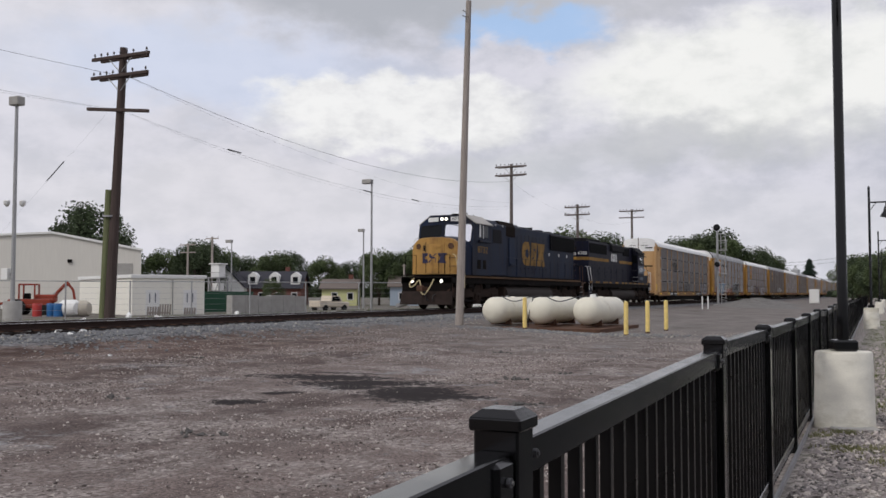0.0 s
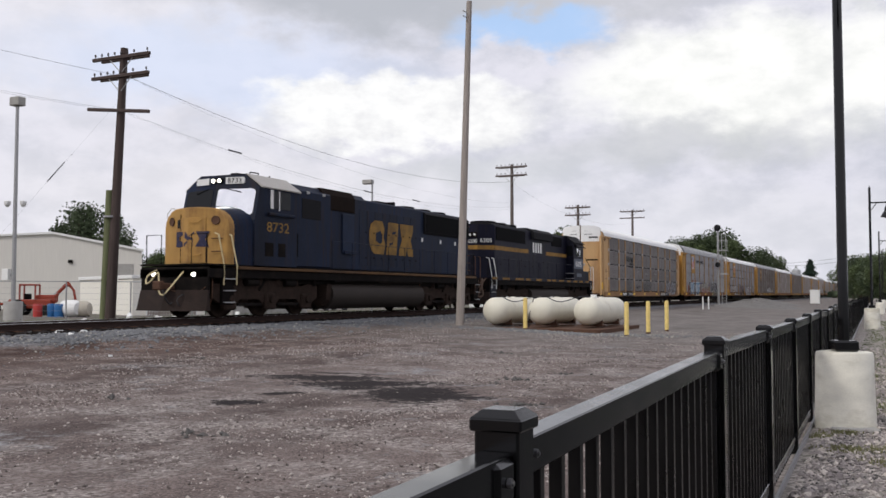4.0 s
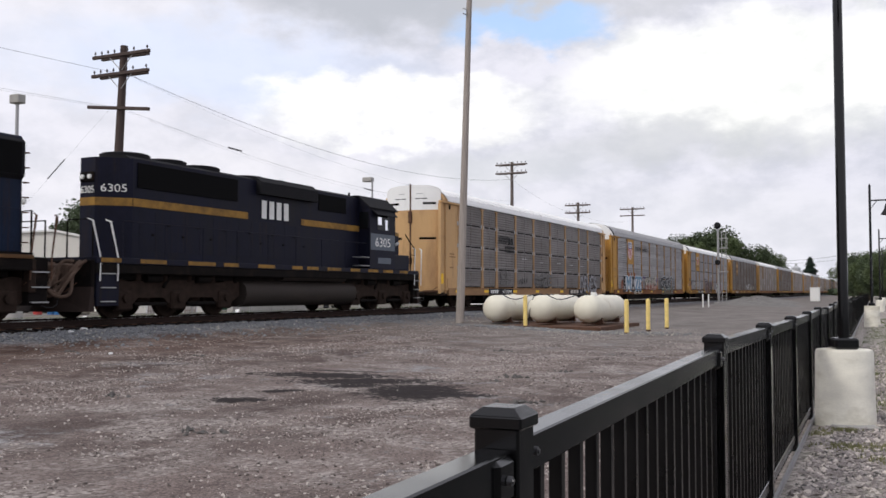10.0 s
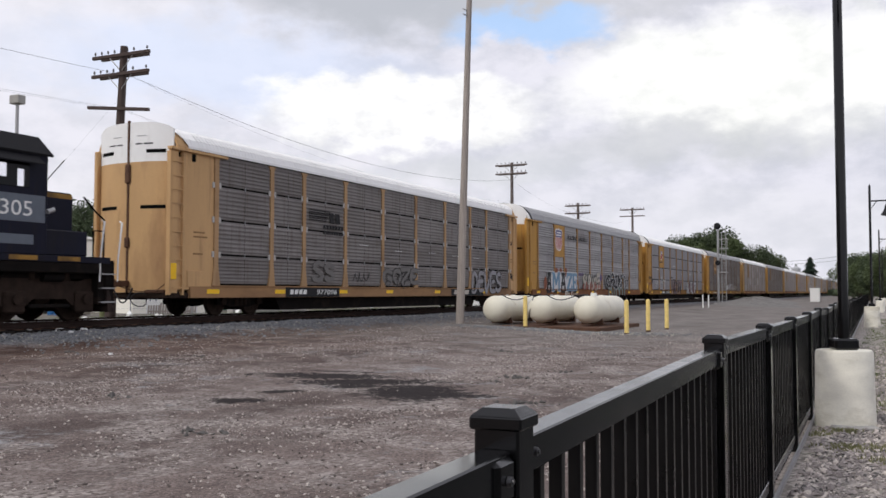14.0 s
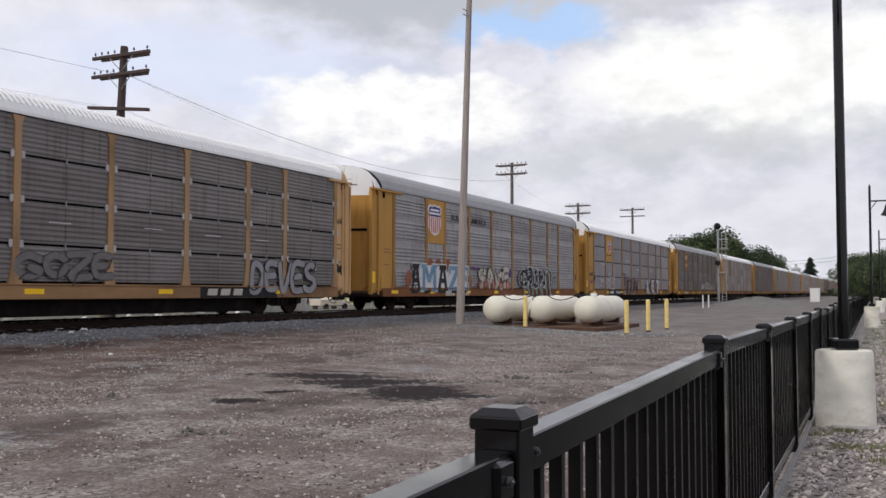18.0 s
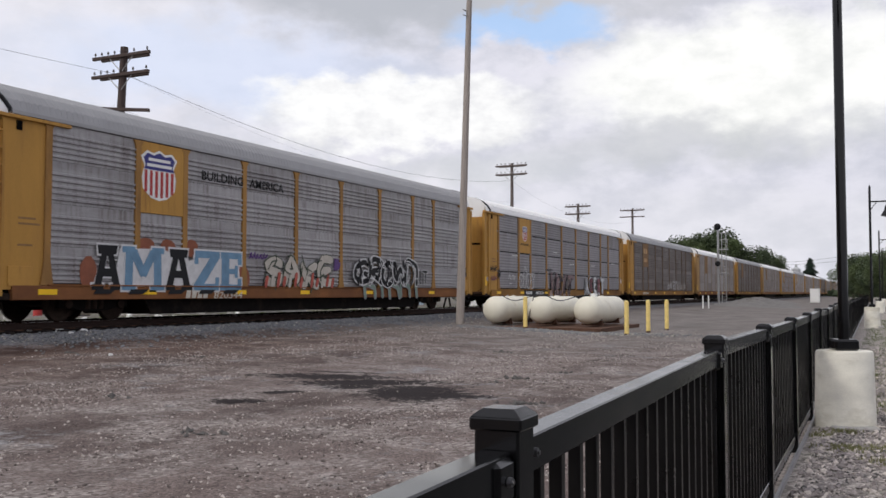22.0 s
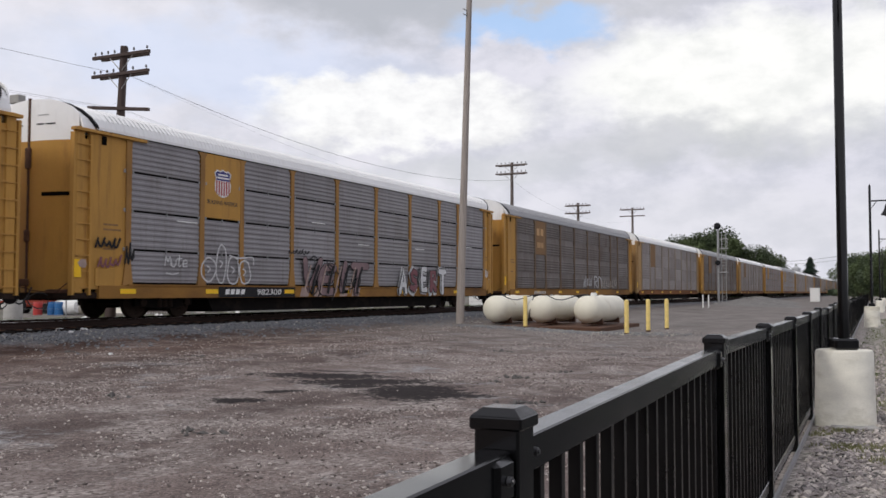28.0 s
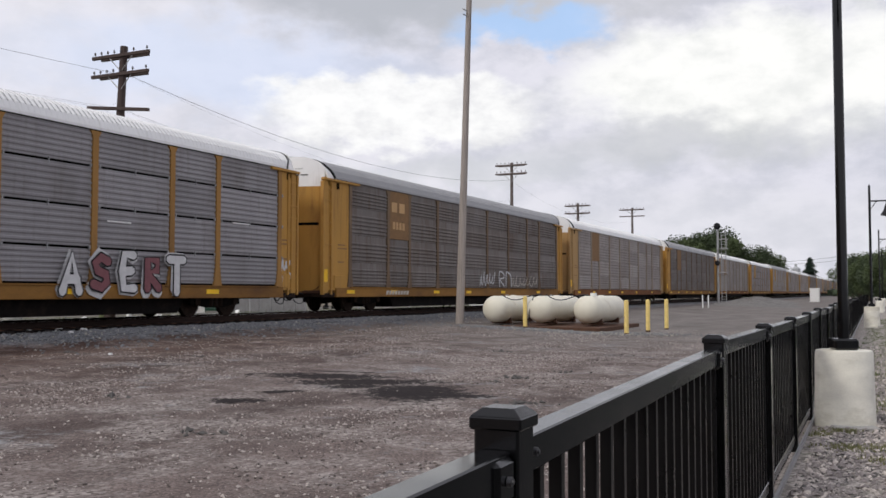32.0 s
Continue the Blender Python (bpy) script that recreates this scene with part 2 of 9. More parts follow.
M_SILL_OCHRE = material("dirty ochre sill paint", (0.29, 0.145, 0.035), 0.75, vary=0.25, scale=1.5, dirt=(0.12, 0.06, 0.028), dirt_amount=0.6, stretch=(1, 0.4, 1))
M_SILL_RUST = material("rusty orange sill paint", (0.225, 0.095, 0.036), 0.8, vary=0.3, scale=1.5, dirt=(0.11, 0.045, 0.026), dirt_amount=0.6, stretch=(1, 0.4, 1))
M_POST_TAN = material("faded buff post paint", (0.40, 0.255, 0.135), 0.75, vary=0.2, scale=2, dirt=(0.21, 0.125, 0.07), dirt_amount=0.35, stretch=(1, 1, 0.4))
M_POST_OCHRE = material("weathered ochre post paint", (0.35, 0.19, 0.060), 0.75, vary=0.22, scale=2, dirt=(0.18, 0.10, 0.045), dirt_amount=0.45, stretch=(1, 1, 0.4))
M_POST_PALE = material("chalky faded post paint", (0.30, 0.24, 0.18), 0.8, vary=0.22, scale=2, dirt=(0.19, 0.13, 0.09), dirt_amount=0.4, stretch=(1, 1, 0.4))
M_POST_DULL = material("rusted dull post paint", (0.185, 0.130, 0.085), 0.8, vary=0.3, scale=2, dirt=(0.10, 0.065, 0.045), dirt_amount=0.5, stretch=(1, 1, 0.4))
M_REFLECT = material("yellow reflector", (0.92, 0.56, 0.02), 0.4, vary=0.05)
# near-black colour that paints the shade inside gaps, notches and slots
M_GAP_SHADE = material("painted gap shade", (0.004, 0.004, 0.004), 0.95, bump=0, spec=0.05)
M_RED = material("red paint", (0.42, 0.05, 0.045), 0.6, vary=0.15)
M_SHIELD_BLUE = material("blue shield paint", (0.05, 0.05, 0.20), 0.6, vary=0.15)
M_INK = material("black spray paint", (0.012, 0.012, 0.014), 0.6, vary=0.2)
M_SPRAY_BLUE = material("blue spray paint", (0.15, 0.27, 0.39), 0.6, vary=0.25, scale=3)
M_SPRAY_WHITE = material("white spray paint", (0.62, 0.62, 0.62), 0.6, vary=0.15)
M_SPRAY_MAROON = material("maroon spray paint", (0.22, 0.09, 0.10), 0.6, vary=0.2)
M_SPRAY_CREAM = material("cream spray paint", (0.50, 0.46, 0.40), 0.6, vary=0.15)
M_SPRAY_GREEN = material("green grey spray paint", (0.20, 0.27, 0.22), 0.6, vary=0.2)
M_BROWNPLATE = material("faded brown plate", (0.235, 0.135, 0.062), 0.7, vary=0.2)
M_GREYPLATE = material("slate grey paint", (0.13, 0.15, 0.18), 0.6, vary=0.12)
# place
M_METALWALL = material("pale metal cladding", (0.64, 0.62, 0.57), 0.6, vary=0.05, scale=1, stretch=(8, 8, 0.5))
M_WHITEWALL = material("cream block wall", (0.83, 0.81, 0.73), 0.75, vary=0.06)
M_BARK = material("bark", (0.09, 0.07, 0.055), 0.95, vary=0.3, bump=0.6)
M_LEAF = material("summer leaves", (0.086, 0.114, 0.050), 0.65, vary=0.5, scale=0.5, fine=5, bump=0)
M_LEAF_DARK = material("dark leaves", (0.058, 0.079, 0.040), 0.65, vary=0.5, scale=0.5, fine=5, bump=0)
M_CONIFER = material("spruce needles", (0.03, 0.05, 0.034), 0.7, vary=0.4, scale=1, bump=0)
M_WEED = material("dusty low weeds", (0.20, 0.20, 0.10), 0.85, vary=0.4, scale=5, bump=0)
M_GRASS = material("weeds", (0.09, 0.125, 0.035), 0.8, vary=0.4, scale=3, bump=0)
M_ORANGE = material("orange machine paint", (0.27, 0.05, 0.03), 0.6, vary=0.15)
M_BARREL = material("blue plastic drum", (0.03, 0.13, 0.32), 0.4, vary=0.15)
M_SHINGLE = material("dark roof shingles", (0.045, 0.045, 0.055), 0.9, vary=0.2)
M_SHINGLE_BROWN = material("brown roof shingles", (0.16, 0.135, 0.12), 0.9, vary=0.2)
M_SIDING_YELLOW = material("pale yellow siding", (0.55, 0.55, 0.28), 0.7, vary=0.08)
M_SIDING_BLUE = material("grey blue siding", (0.32, 0.38, 0.45), 0.7, vary=0.08)
M_BRICK = material("red brick", (0.17, 0.075, 0.06), 0.9, vary=0.2)
M_BEIGE_CAR = material("pale beige car paint", (0.62, 0.55, 0.45), 0.35, vary=0.08)
M_TYRE = material("tyre rubber", (0.02, 0.02, 0.02), 0.9)


# ---- mesh tools ----
class Shape:
    """Collects vertices and faces for one mesh."""

    def __init__(self):
        self.v, self.f = [], []

    def add(self, verts, faces):
        n = len(self.v)
        self.v += [tuple(p) for p in verts]
        self.f += [tuple(n + i for i in f) for f in faces]
        return self

    def box(self, x0, x1, y0, y1, z0, z1, c=0.0):
        """A box whose edges are cut by c."""
        x0, x1 = sorted((x0, x1))
        y0, y1 = sorted((y0, y1))
        z0, z1 = sorted((z0, z1))
        c = min(c, (x1 - x0) * 0.45, (y1 - y0) * 0.45, (z1 - z0) * 0.45)
        if c <= 0:
            p = [(x, y, z) for z in (z0, z1) for x, y in ((x0, y0), (x1, y0), (x1, y1), (x0, y1))]
            return self.add(p, [(3, 2, 1, 0), (4, 5, 6, 7), (0, 1, 5, 4), (1, 2, 6, 5), (2, 3, 7, 6), (3, 0, 4, 7)])
        ring = [(x0 + c, y0), (x1 - c, y0), (x1, y0 + c), (x1, y1 - c), (x1 - c, y1), (x0 + c, y1), (x0, y1 - c), (x0, y0 + c)]
        inner = [(x0 + c, y0 + c), (x1 - c, y0 + c), (x1 - c, y0 + c), (x1 - c, y1 - c), (x1 - c, y1 - c), (x0 + c, y1 - c), (x0 + c, y1 - c), (x0 + c, y0 + c)]
        p = [(*a, z0) for a in inner] + [(*a, z0 + c) for a in ring] + [(*a, z1 - c) for a in ring] + [(*a, z1) for a in inner]
        f = [(7, 5, 3, 1), (25, 27, 29, 31)]
        for k in range(3):
            f += [(8 * k + i, 8 * k + (i + 1) % 8, 8 * k + 8 + (i + 1) % 8, 8 * k + 8 + i) for i in range(8)]
        return self.add(p, f)

    def tube(self, p0, p1, r0, r1=None, seg=10, caps=True):
        p0, p1 = Vector(p0), Vector(p1)
        r1 = r0 if r1 is None else r1
        q = (p1 - p0).to_track_quat("Z", "Y")
        rim = [q @ Vector((math.cos(2 * math.pi * i / seg), math.sin(2 * math.pi * i / seg), 0)) for i in range(seg)]
        p = [p0 + r0 * d for d in rim] + [p1 + r1 * d for d in rim]
        f = [(i, (i + 1) % seg, seg + (i + 1) % seg, seg + i) for i in range(seg)]
        if caps:
            f += [tuple(reversed(range(seg))), tuple(range(seg, 2 * seg))]
        return self.add(p, f)

    def pipe(self, points, r, seg=8):
        """One bent tube through the points, mitred at the bends."""
        pts = [Vector(p) for p in points]
        n, v, side = len(pts), [], None
        for i, p in enumerate(pts):
            t = (pts[min(n - 1, i + 1)] - pts[max(0, i - 1)]).normalized()
            if side is None or abs(side.dot(t)) > 0.95:
                side = t.orthogonal().normalized()
            side = (side - t * side.dot(t)).normalized()
            up = t.cross(side)
            if 0 < i < n - 1:
                k = 1 / max(0.6, abs(t.dot((pts[i + 1] - p).normalized())))
            else:
                k = 1.0
            v += [p + (side * math.cos(2 * math.pi * a / seg) + up * math.sin(2 * math.pi * a / seg)) * r * (1 + (k - 1) * 0.5) for a in range(seg)]
        f = [(i * seg + a, i * seg + (a + 1) % seg, (i + 1) * seg + (a + 1) % seg, (i + 1) * seg + a) for i in range(n - 1) for a in range(seg)]
        f += [tuple(reversed(range(seg))), tuple(range((n - 1) * seg, n * seg))]
        return self.add(v, f)

    def lathe(self, profile, axis="z", at=(0, 0, 0), seg=20):
        """profile: rows of (radius, place along the axis)."""
        p = []
        for r, h in profile:
            for i in range(seg):
                a = 2 * math.pi * i / seg
                c, s = r * math.cos(a), r * math.sin(a)
                q = {"z": (c, s, h), "y": (s, h, c), "x": (h, c, s)}[axis]
                p.append((q[0] + at[0], q[1] + at[1], q[2] + at[2]))
        n = len(profile)
        f = [(k * seg + i, k * seg + (i + 1) % seg, (k + 1) * seg + (i + 1) % seg, (k + 1) * seg + i) for k in range(n - 1) for i in range(seg)]
        f += [tuple(reversed(range(seg))), tuple(range((n - 1) * seg, n * seg))]
        return self.add(p, f)

    def prism(self, outline, axis, a, b):
        """A flat outline drawn out along an axis from a to b. Outline: (y, z) for x, (x, z) for y, (x, y) for z."""
        put = {"x": lambda u, w, k: (k, u, w), "y": lambda u, w, k: (u, k, w), "z": lambda u, w, k: (u, w, k)}[axis]
        n = len(outline)
        p = [put(u, w, a) for u, w in outline] + [put(u, w, b) for u, w in outline]
        f = [(i, (i + 1) % n, n + (i + 1) % n, n + i) for i in range(n)] + [tuple(reversed(range(n))), tuple(range(n, 2 * n))]
        return self.add(p, f)

    def mesh(self, name, mat, smooth=False):
        me = bpy.data.meshes.new(name)
        me.from_pydata(self.v, [], self.f)
        bm = bmesh.new()
        bm.from_mesh(me)
        bmesh.ops.recalc_face_normals(bm, faces=bm.faces)
        if smooth:
            for f in bm.faces:
                f.smooth = True
            for e in bm.edges:
                e.smooth = len(e.link_faces) == 2 and e.calc_face_angle(0) < 0.7
        bm.to_mesh(me)
        bm.free()
        me.materials.append(mat)
        return me


def part(name, shape, mat, parent, label="", smooth=False):
    """Links a shape, or a mesh made before, as one part under a thing or a part."""
    ob = new(name, shape.mesh(name, mat, smooth) if isinstance(shape, Shape) else shape)
    ob.parent = parent
    return tagged(ob, label)


def thing(name, label, category, group="", at=None, kind=""):
    ob = new(name)
    ob.empty_display_size = 0.2
    if at is not None:
        ob.matrix_basis = at
    return tagged(ob, label, category, group, kind)


def single(name, shape, mat, label, category="", group="", kind="", at=None, smooth=False):
    """A thing of one mesh."""
    ob = new(name, shape.mesh(name, mat, smooth))
    if at is not None:
        ob.matrix_basis = at
    return tagged(ob, label, category, group, kind)


def lettering(body, height, width=None, depth=0.006, offset=0.0, shear=0.0, align="LEFT"):
    """A mesh of letters in the built-in font, in the x-z plane, facing -y."""
    cu = bpy.data.curves.new("letters", "FONT")
    cu.body, cu.size, cu.extrude, cu.offset, cu.shear, cu.align_x = body, height * 1.4, depth, offset, shear, align
    cu.resolution_u = 3
    ob = bpy.data.objects.new("letters", cu)
    me = bpy.data.meshes.new_from_object(ob)
    bpy.data.objects.remove(ob)
    xs = [v.co.x for v in me.vertices]
    k = width / (max(xs) - min(xs)) if width else 1.0
    x0 = min(xs)
    for v in me.vertices:
        v.co = ((v.co.x - x0) * k, -v.co.z, v.co.y)
    return me


def on_side(me, y, z, x):
    """Turns letters in the x-z plane to the side that faces +x."""
    for v in me.vertices:
        v.co = (x - v.co.y, y + v.co.x, z + v.co.z)
    return me


def with_mat(me, mat):
    me.materials.clear()
    me.materials.append(mat)
    return me


# ---- ground ----
TRACK_X, RAIL_Z = -19.65, 0.69


def smooth_step(a, b, v):
    t = min(1, max(0, (v - a) / (b - a)))
    return t * t * (3 - 2 * t)


def ground_z(x, y):
    z = 0.20 * smooth_step(-7, -15, x) + 0.21 * smooth_step(-15.6, -17.6, x)
    z += 0.02 * smooth_step(-17.7, -18.2, x)
    z += 0.05 * smooth_step(-0.72, -0.55, x)
    z -= 0.31 * smooth_step(-21.2, -23.5, x) + 0.55 * smooth_step(-26, -40, x)
    near = 1 - smooth_step(40, 120, abs(x) + abs(y))
    z += near * 0.035 * noise.noise((x * 0.35, y * 0.35, 0)) + near * 0.012 * noise.noise((x * 1.7, y * 1.7, 3))
    return z


SPILL = ((-6.05, 11.75, 118, 1.25, 0.80), (-5.45, 11.55, 20, 0.75, 0.30), (-7.35, 12.75, 28, 1.25, 0.55), (-8.35, 13.2, 25, 1.2, 0.50), (-8.6, 14.0, 17, 0.75, 0.13), (-7.65, 9.85, 30, 0.42, 0.26), (-7.75, 11.0, 60, 0.30, 0.20), (-7.2, 12.1, 40, 0.5, 0.3))


def spilled(x, y, reach=1.0):
    """Whether a place lies on the dark spill."""
    for px, py, a, rl, rw in SPILL:
        c, d = math.cos(radians(a)), math.sin(radians(a))
        u, v = (x - px) * c + (y - py) * d, (y - py) * c - (x - px) * d
        if (u / rl) ** 2 + (v / rw) ** 2 < reach:
            return True
    return False


def ground_material():
    m = bpy.data.materials.new("dirt and gravel")
    m.use_nodes = True
    nt = m.node_tree
    N, L = nt.nodes, nt.links
    b = N["Principled BSDF"]
    co = N.new("ShaderNodeTexCoord")
    sep = N.new("ShaderNodeSeparateXYZ")
    L.new(co.outputs["Object"], sep.inputs[0])

    def tex(scale, detail=6, rough=0.6, stretch=None, kind="ShaderNodeTexNoise"):
        n = N.new(kind)
        n.inputs["Scale"].default_value = scale
        src = co.outputs["Object"]
        if stretch:
            mp = N.new("ShaderNodeMapping")
            mp.inputs["Scale"].default_value = stretch
            L.new(src, mp.inputs[0])
            src = mp.outputs[0]
        L.new(src, n.inputs["Vector"])
        if kind == "ShaderNodeTexNoise":
            n.inputs["Detail"].default_value, n.inputs["Roughness"].default_value = detail, rough
            return n.outputs["Fac"]
        return n

    def ramp(fac, p0, p1, c0=(0, 0, 0), c1=(1, 1, 1)):
        r = N.new("ShaderNodeValToRGB")
        e = r.color_ramp.elements
        e[0].position, e[1].position, e[0].color, e[1].color = p0, p1, (*c0, 1), (*c1, 1)
        L.new(fac, r.inputs[0])
        return r.outputs[0]

    def mixed(fac, a, c2, blend="MIX"):
        n = N.new("ShaderNodeMix")
        n.data_type, n.blend_type = "RGBA", blend
        for i, v in ((0, fac), (6, a), (7, c2)):
            if isinstance(v, (int, float)):
                n.inputs[i].default_value = v
            elif isinstance(v, tuple):
                n.inputs[i].default_value = (*v, 1)
            else:
                L.new(v, n.inputs[i])
        return n.outputs[2]

    def math_node(op, a, c=None, clamp=False):
        n = N.new("ShaderNodeMath")
        n.operation, n.use_clamp = op, clamp
        for i, v in enumerate((a, c)):
            if v is None:
                continue
            if isinstance(v, (int, float)):
                n.inputs[i].default_value = v
            else:
                L.new(v, n.inputs[i])
        return n.outputs[0]

    # dirt: brown grey in wide streaks along the track
    dirt = mixed(ramp(tex(0.22, 6, 0.6, (1.6, 0.5, 1)), 0.35, 0.66), (0.104, 0.080, 0.073), (0.222, 0.181, 0.166))
    dirt = mixed(ramp(tex(2.3, 8, 0.75), 0.36, 0.64), mixed(1.0, dirt, (0.62, 0.60, 0.60), "MULTIPLY"), dirt)
    ruts = ramp(tex(0.9, 5, 0.6, (1.9, 0.22, 1)), 0.42, 0.60)
    dirt = mixed(math_node("MULTIPLY", ruts, 0.28), dirt, (0.285, 0.238, 0.218))
    grain = ramp(tex(38, 3, 0.7), 0.36, 0.68, (0.45, 0.44, 0.44), (1.55, 1.55, 1.55))
    dirt = mixed(1.0, dirt, grain, "MULTIPLY")
    vor = tex(26, kind="ShaderNodeTexVoronoi")
    pebble = ramp(vor.outputs["Color"], 0.15, 0.95, (0.085, 0.070, 0.062), (0.52, 0.47, 0.44))
    amount = ramp(tex(0.8, 8, 0.75), 0.46, 0.60)
    dirt = mixed(math_node("MULTIPLY", amount, 0.8), dirt, pebble)
    # bluish grey crushed stone left in loose clusters
    heap = math_node("ADD", tex(0.55, 7, 0.72), math_node("MULTIPLY", tex(5, 3, 0.6), 0.22))
    vor4 = tex(32, kind="ShaderNodeTexVoronoi")
    blue = ramp(vor4.outputs["Color"], 0.1, 0.95, (0.10, 0.10, 0.10), (0.42, 0.42, 0.425))
    dirt = mixed(math_node("MULTIPLY", ramp(heap, 0.68, 0.76), 0.75), dirt, blue)
    # reddish brown fines towards the track
    red = N.new("ShaderNodeMapRange")
    red.inputs[1].default_value, red.inputs[2].default_value = -8.5, -15.0
    L.new(sep.outputs[0], red.inputs[0])
    dirt = mixed(math_node("MULTIPLY", red.outputs[0], ramp(tex(0.7, 6, 0.65, (1.5, 0.6, 1)), 0.34, 0.52)), dirt, mixed(1.0, dirt, (0.55, 0.44, 0.39), "MULTIPLY"))
    # grey gravel spread over the far part of the lot
    away = N.new("ShaderNodeMapRange")
    away.inputs[1].default_value, away.inputs[2].default_value = 19.0, 33.0
    L.new(math_node("ADD", sep.outputs[1], math_node("MULTIPLY", math_node("SUBTRACT", tex(0.35, 7, 0.7), 0.5), 16.0)), away.inputs[0])
    dirt = mixed(math_node("MULTIPLY", away.outputs[0], 0.8), dirt, mixed(ramp(tex(0.5, 7, 0.7, (1.2, 0.5, 1)), 0.35, 0.65), (0.128, 0.117, 0.109), (0.225, 0.207, 0.193)))
    # coarse grey stone: beside the track and right of the fence
    vor2 = tex(17, kind="ShaderNodeTexVoronoi")
    stone = ramp(vor2.outputs["Color"], 0.1, 1.0, (0.085, 0.087, 0.09), (0.29, 0.29, 0.295))
    wob = math_node("MULTIPLY", math_node("SUBTRACT", tex(0.6, 8, 0.7), 0.5), 3.6)
    xx = math_node("ADD", sep.outputs[0], wob)

    def step_x(a, c):
        r = N.new("ShaderNodeMapRange")
        r.inputs[1].default_value, r.inputs[2].default_value = a, c
        L.new(xx, r.inputs[0])
        return r.outputs[0]

    ballast = math_node("MULTIPLY", step_x(-16.4, -16.9), step_x(-24.5, -23.5))
    bed = math_node("MULTIPLY", step_x(-17.3, -17.9), step_x(-22.2, -21.6))
    stone = mixed(math_node("MULTIPLY", bed, 0.85), stone, mixed(1.0, stone, (0.30, 0.26, 0.24), "MULTIPLY"))
    col = mixed(ballast, dirt, stone)
    vor3 = tex(21, kind="ShaderNodeTexVoronoi")
    gravel = ramp(vor3.outputs["Color"], 0.05, 1.0, (0.13, 0.115, 0.105), (0.50, 0.455, 0.42))
    rightside = N.new("ShaderNodeMapRange")
    rightside.inputs[1].default_value, rightside.inputs[2].default_value = -0.68, -0.64
    L.new(math_node("ADD", sep.outputs[0], math_node("MULTIPLY", sep.outputs[1], 0.0122)), rightside.inputs[0])
    col = mixed(rightside.outputs[0], col, gravel)
    # unseen asphalt-dark ground past the gravel verge, added to darken the fence's reflections
    path = N.new("ShaderNodeMapRange")
    path.inputs[1].default_value, path.inputs[2].default_value = 0.35, 0.5
    L.new(sep.outputs[0], path.inputs[0])
    col = mixed(path.outputs[0], col, ramp(tex(30, 4, 0.7), 0.3, 0.7, (0.035, 0.035, 0.036), (0.06, 0.06, 0.06)))
    weeds = math_node("MULTIPLY", ramp(tex(0.55, 7, 0.7), 0.50, 0.62), math_node("ADD", math_node("MULTIPLY", step_x(-25, -29), 0.9), math_node("MULTIPLY", rightside.outputs[0], 0.22)))
    col = mixed(weeds, col, (0.10, 0.125, 0.05))
    # damp dark patch of spilled fines
    patch = math_node("MULTIPLY", math_node("SUBTRACT", tex(2.8, 9, 0.8), 0.5), 2.6)

    def puddle(px, py, a, rl, rw):
        ex, ey = math_node("SUBTRACT", sep.outputs[0], px), math_node("SUBTRACT", sep.outputs[1], py)
        c, d = math.cos(radians(a)), math.sin(radians(a))
        lu = math_node("DIVIDE", math_node("ADD", math_node("MULTIPLY", ex, c), math_node("MULTIPLY", ey, d)), rl)
        lw = math_node("DIVIDE", math_node("SUBTRACT", math_node("MULTIPLY", ey, c), math_node("MULTIPLY", ex, d)), rw)
        q = math_node("SQRT", math_node("ADD", math_node("MULTIPLY", lu, lu), math_node("MULTIPLY", lw, lw)))
        return math_node("MULTIPLY", math_node("SUBTRACT", 1.0, q), 2.2)

    wet = puddle(*SPILL[0])
    for spot in SPILL[1:]:
        wet = math_node("MAXIMUM", wet, puddle(*spot))
    wet = ramp(math_node("ADD", wet, math_node("ADD", math_node("MULTIPLY", patch, 2.1), math_node("MULTIPLY", math_node("SUBTRACT", tex(9, 5, 0.75), 0.5), 6.5))), 0.05, 0.40)
    col = mixed(math_node("MULTIPLY", wet, 0.95), col, (0.017, 0.0135, 0.0140))
    L.new(col, b.inputs["Base Color"])
    b.inputs["Roughness"].default_value = 0.92
    b.inputs["Specular IOR Level"].default_value = 0.12
    bump = N.new("ShaderNodeBump")
    bump.inputs["Strength"].default_value, bump.inputs["Distance"].default_value = 0.7, 0.02
    hgt = math_node("ADD", math_node("MULTIPLY", vor2.outputs["Distance"], 0.7), math_node("MULTIPLY", tex(40, 4), 0.5))
    L.new(hgt, bump.inputs["Height"])
    L.new(bump.outputs[0], b.inputs["Normal"])
    return m


def build_ground():
    xs = [-1500, -700, -350, -200, -120, -80, -60, -48] + [-44 + 2 * i for i in range(8)] + [-28 + 0.45 * i for i in range(66)] + [2, 3, 5, 8, 14, 30, 80, 200, 600, 1500]
    ys = [-1500, -500, -150, -50, -20, -8] + [-4 + 0.5 * i for i in range(90)] + [41 + 2 * i for i in range(40)] + [125, 140, 170, 220, 300, 450, 800, 1500, 2500]
    v = [(x, y, ground_z(x, y)) for y in ys for x in xs]
    n = len(xs)
    f = [(j * n + i, j * n + i + 1, (j + 1) * n + i + 1, (j + 1) * n + i) for j in range(len(ys) - 1) for i in range(n - 1)]
    single("ground", Shape().add(v, f), ground_material(), "grey brown dirt lot strewn with gravel, rising to the ballast", "ground", kind="structure", smooth=True)


build_ground()


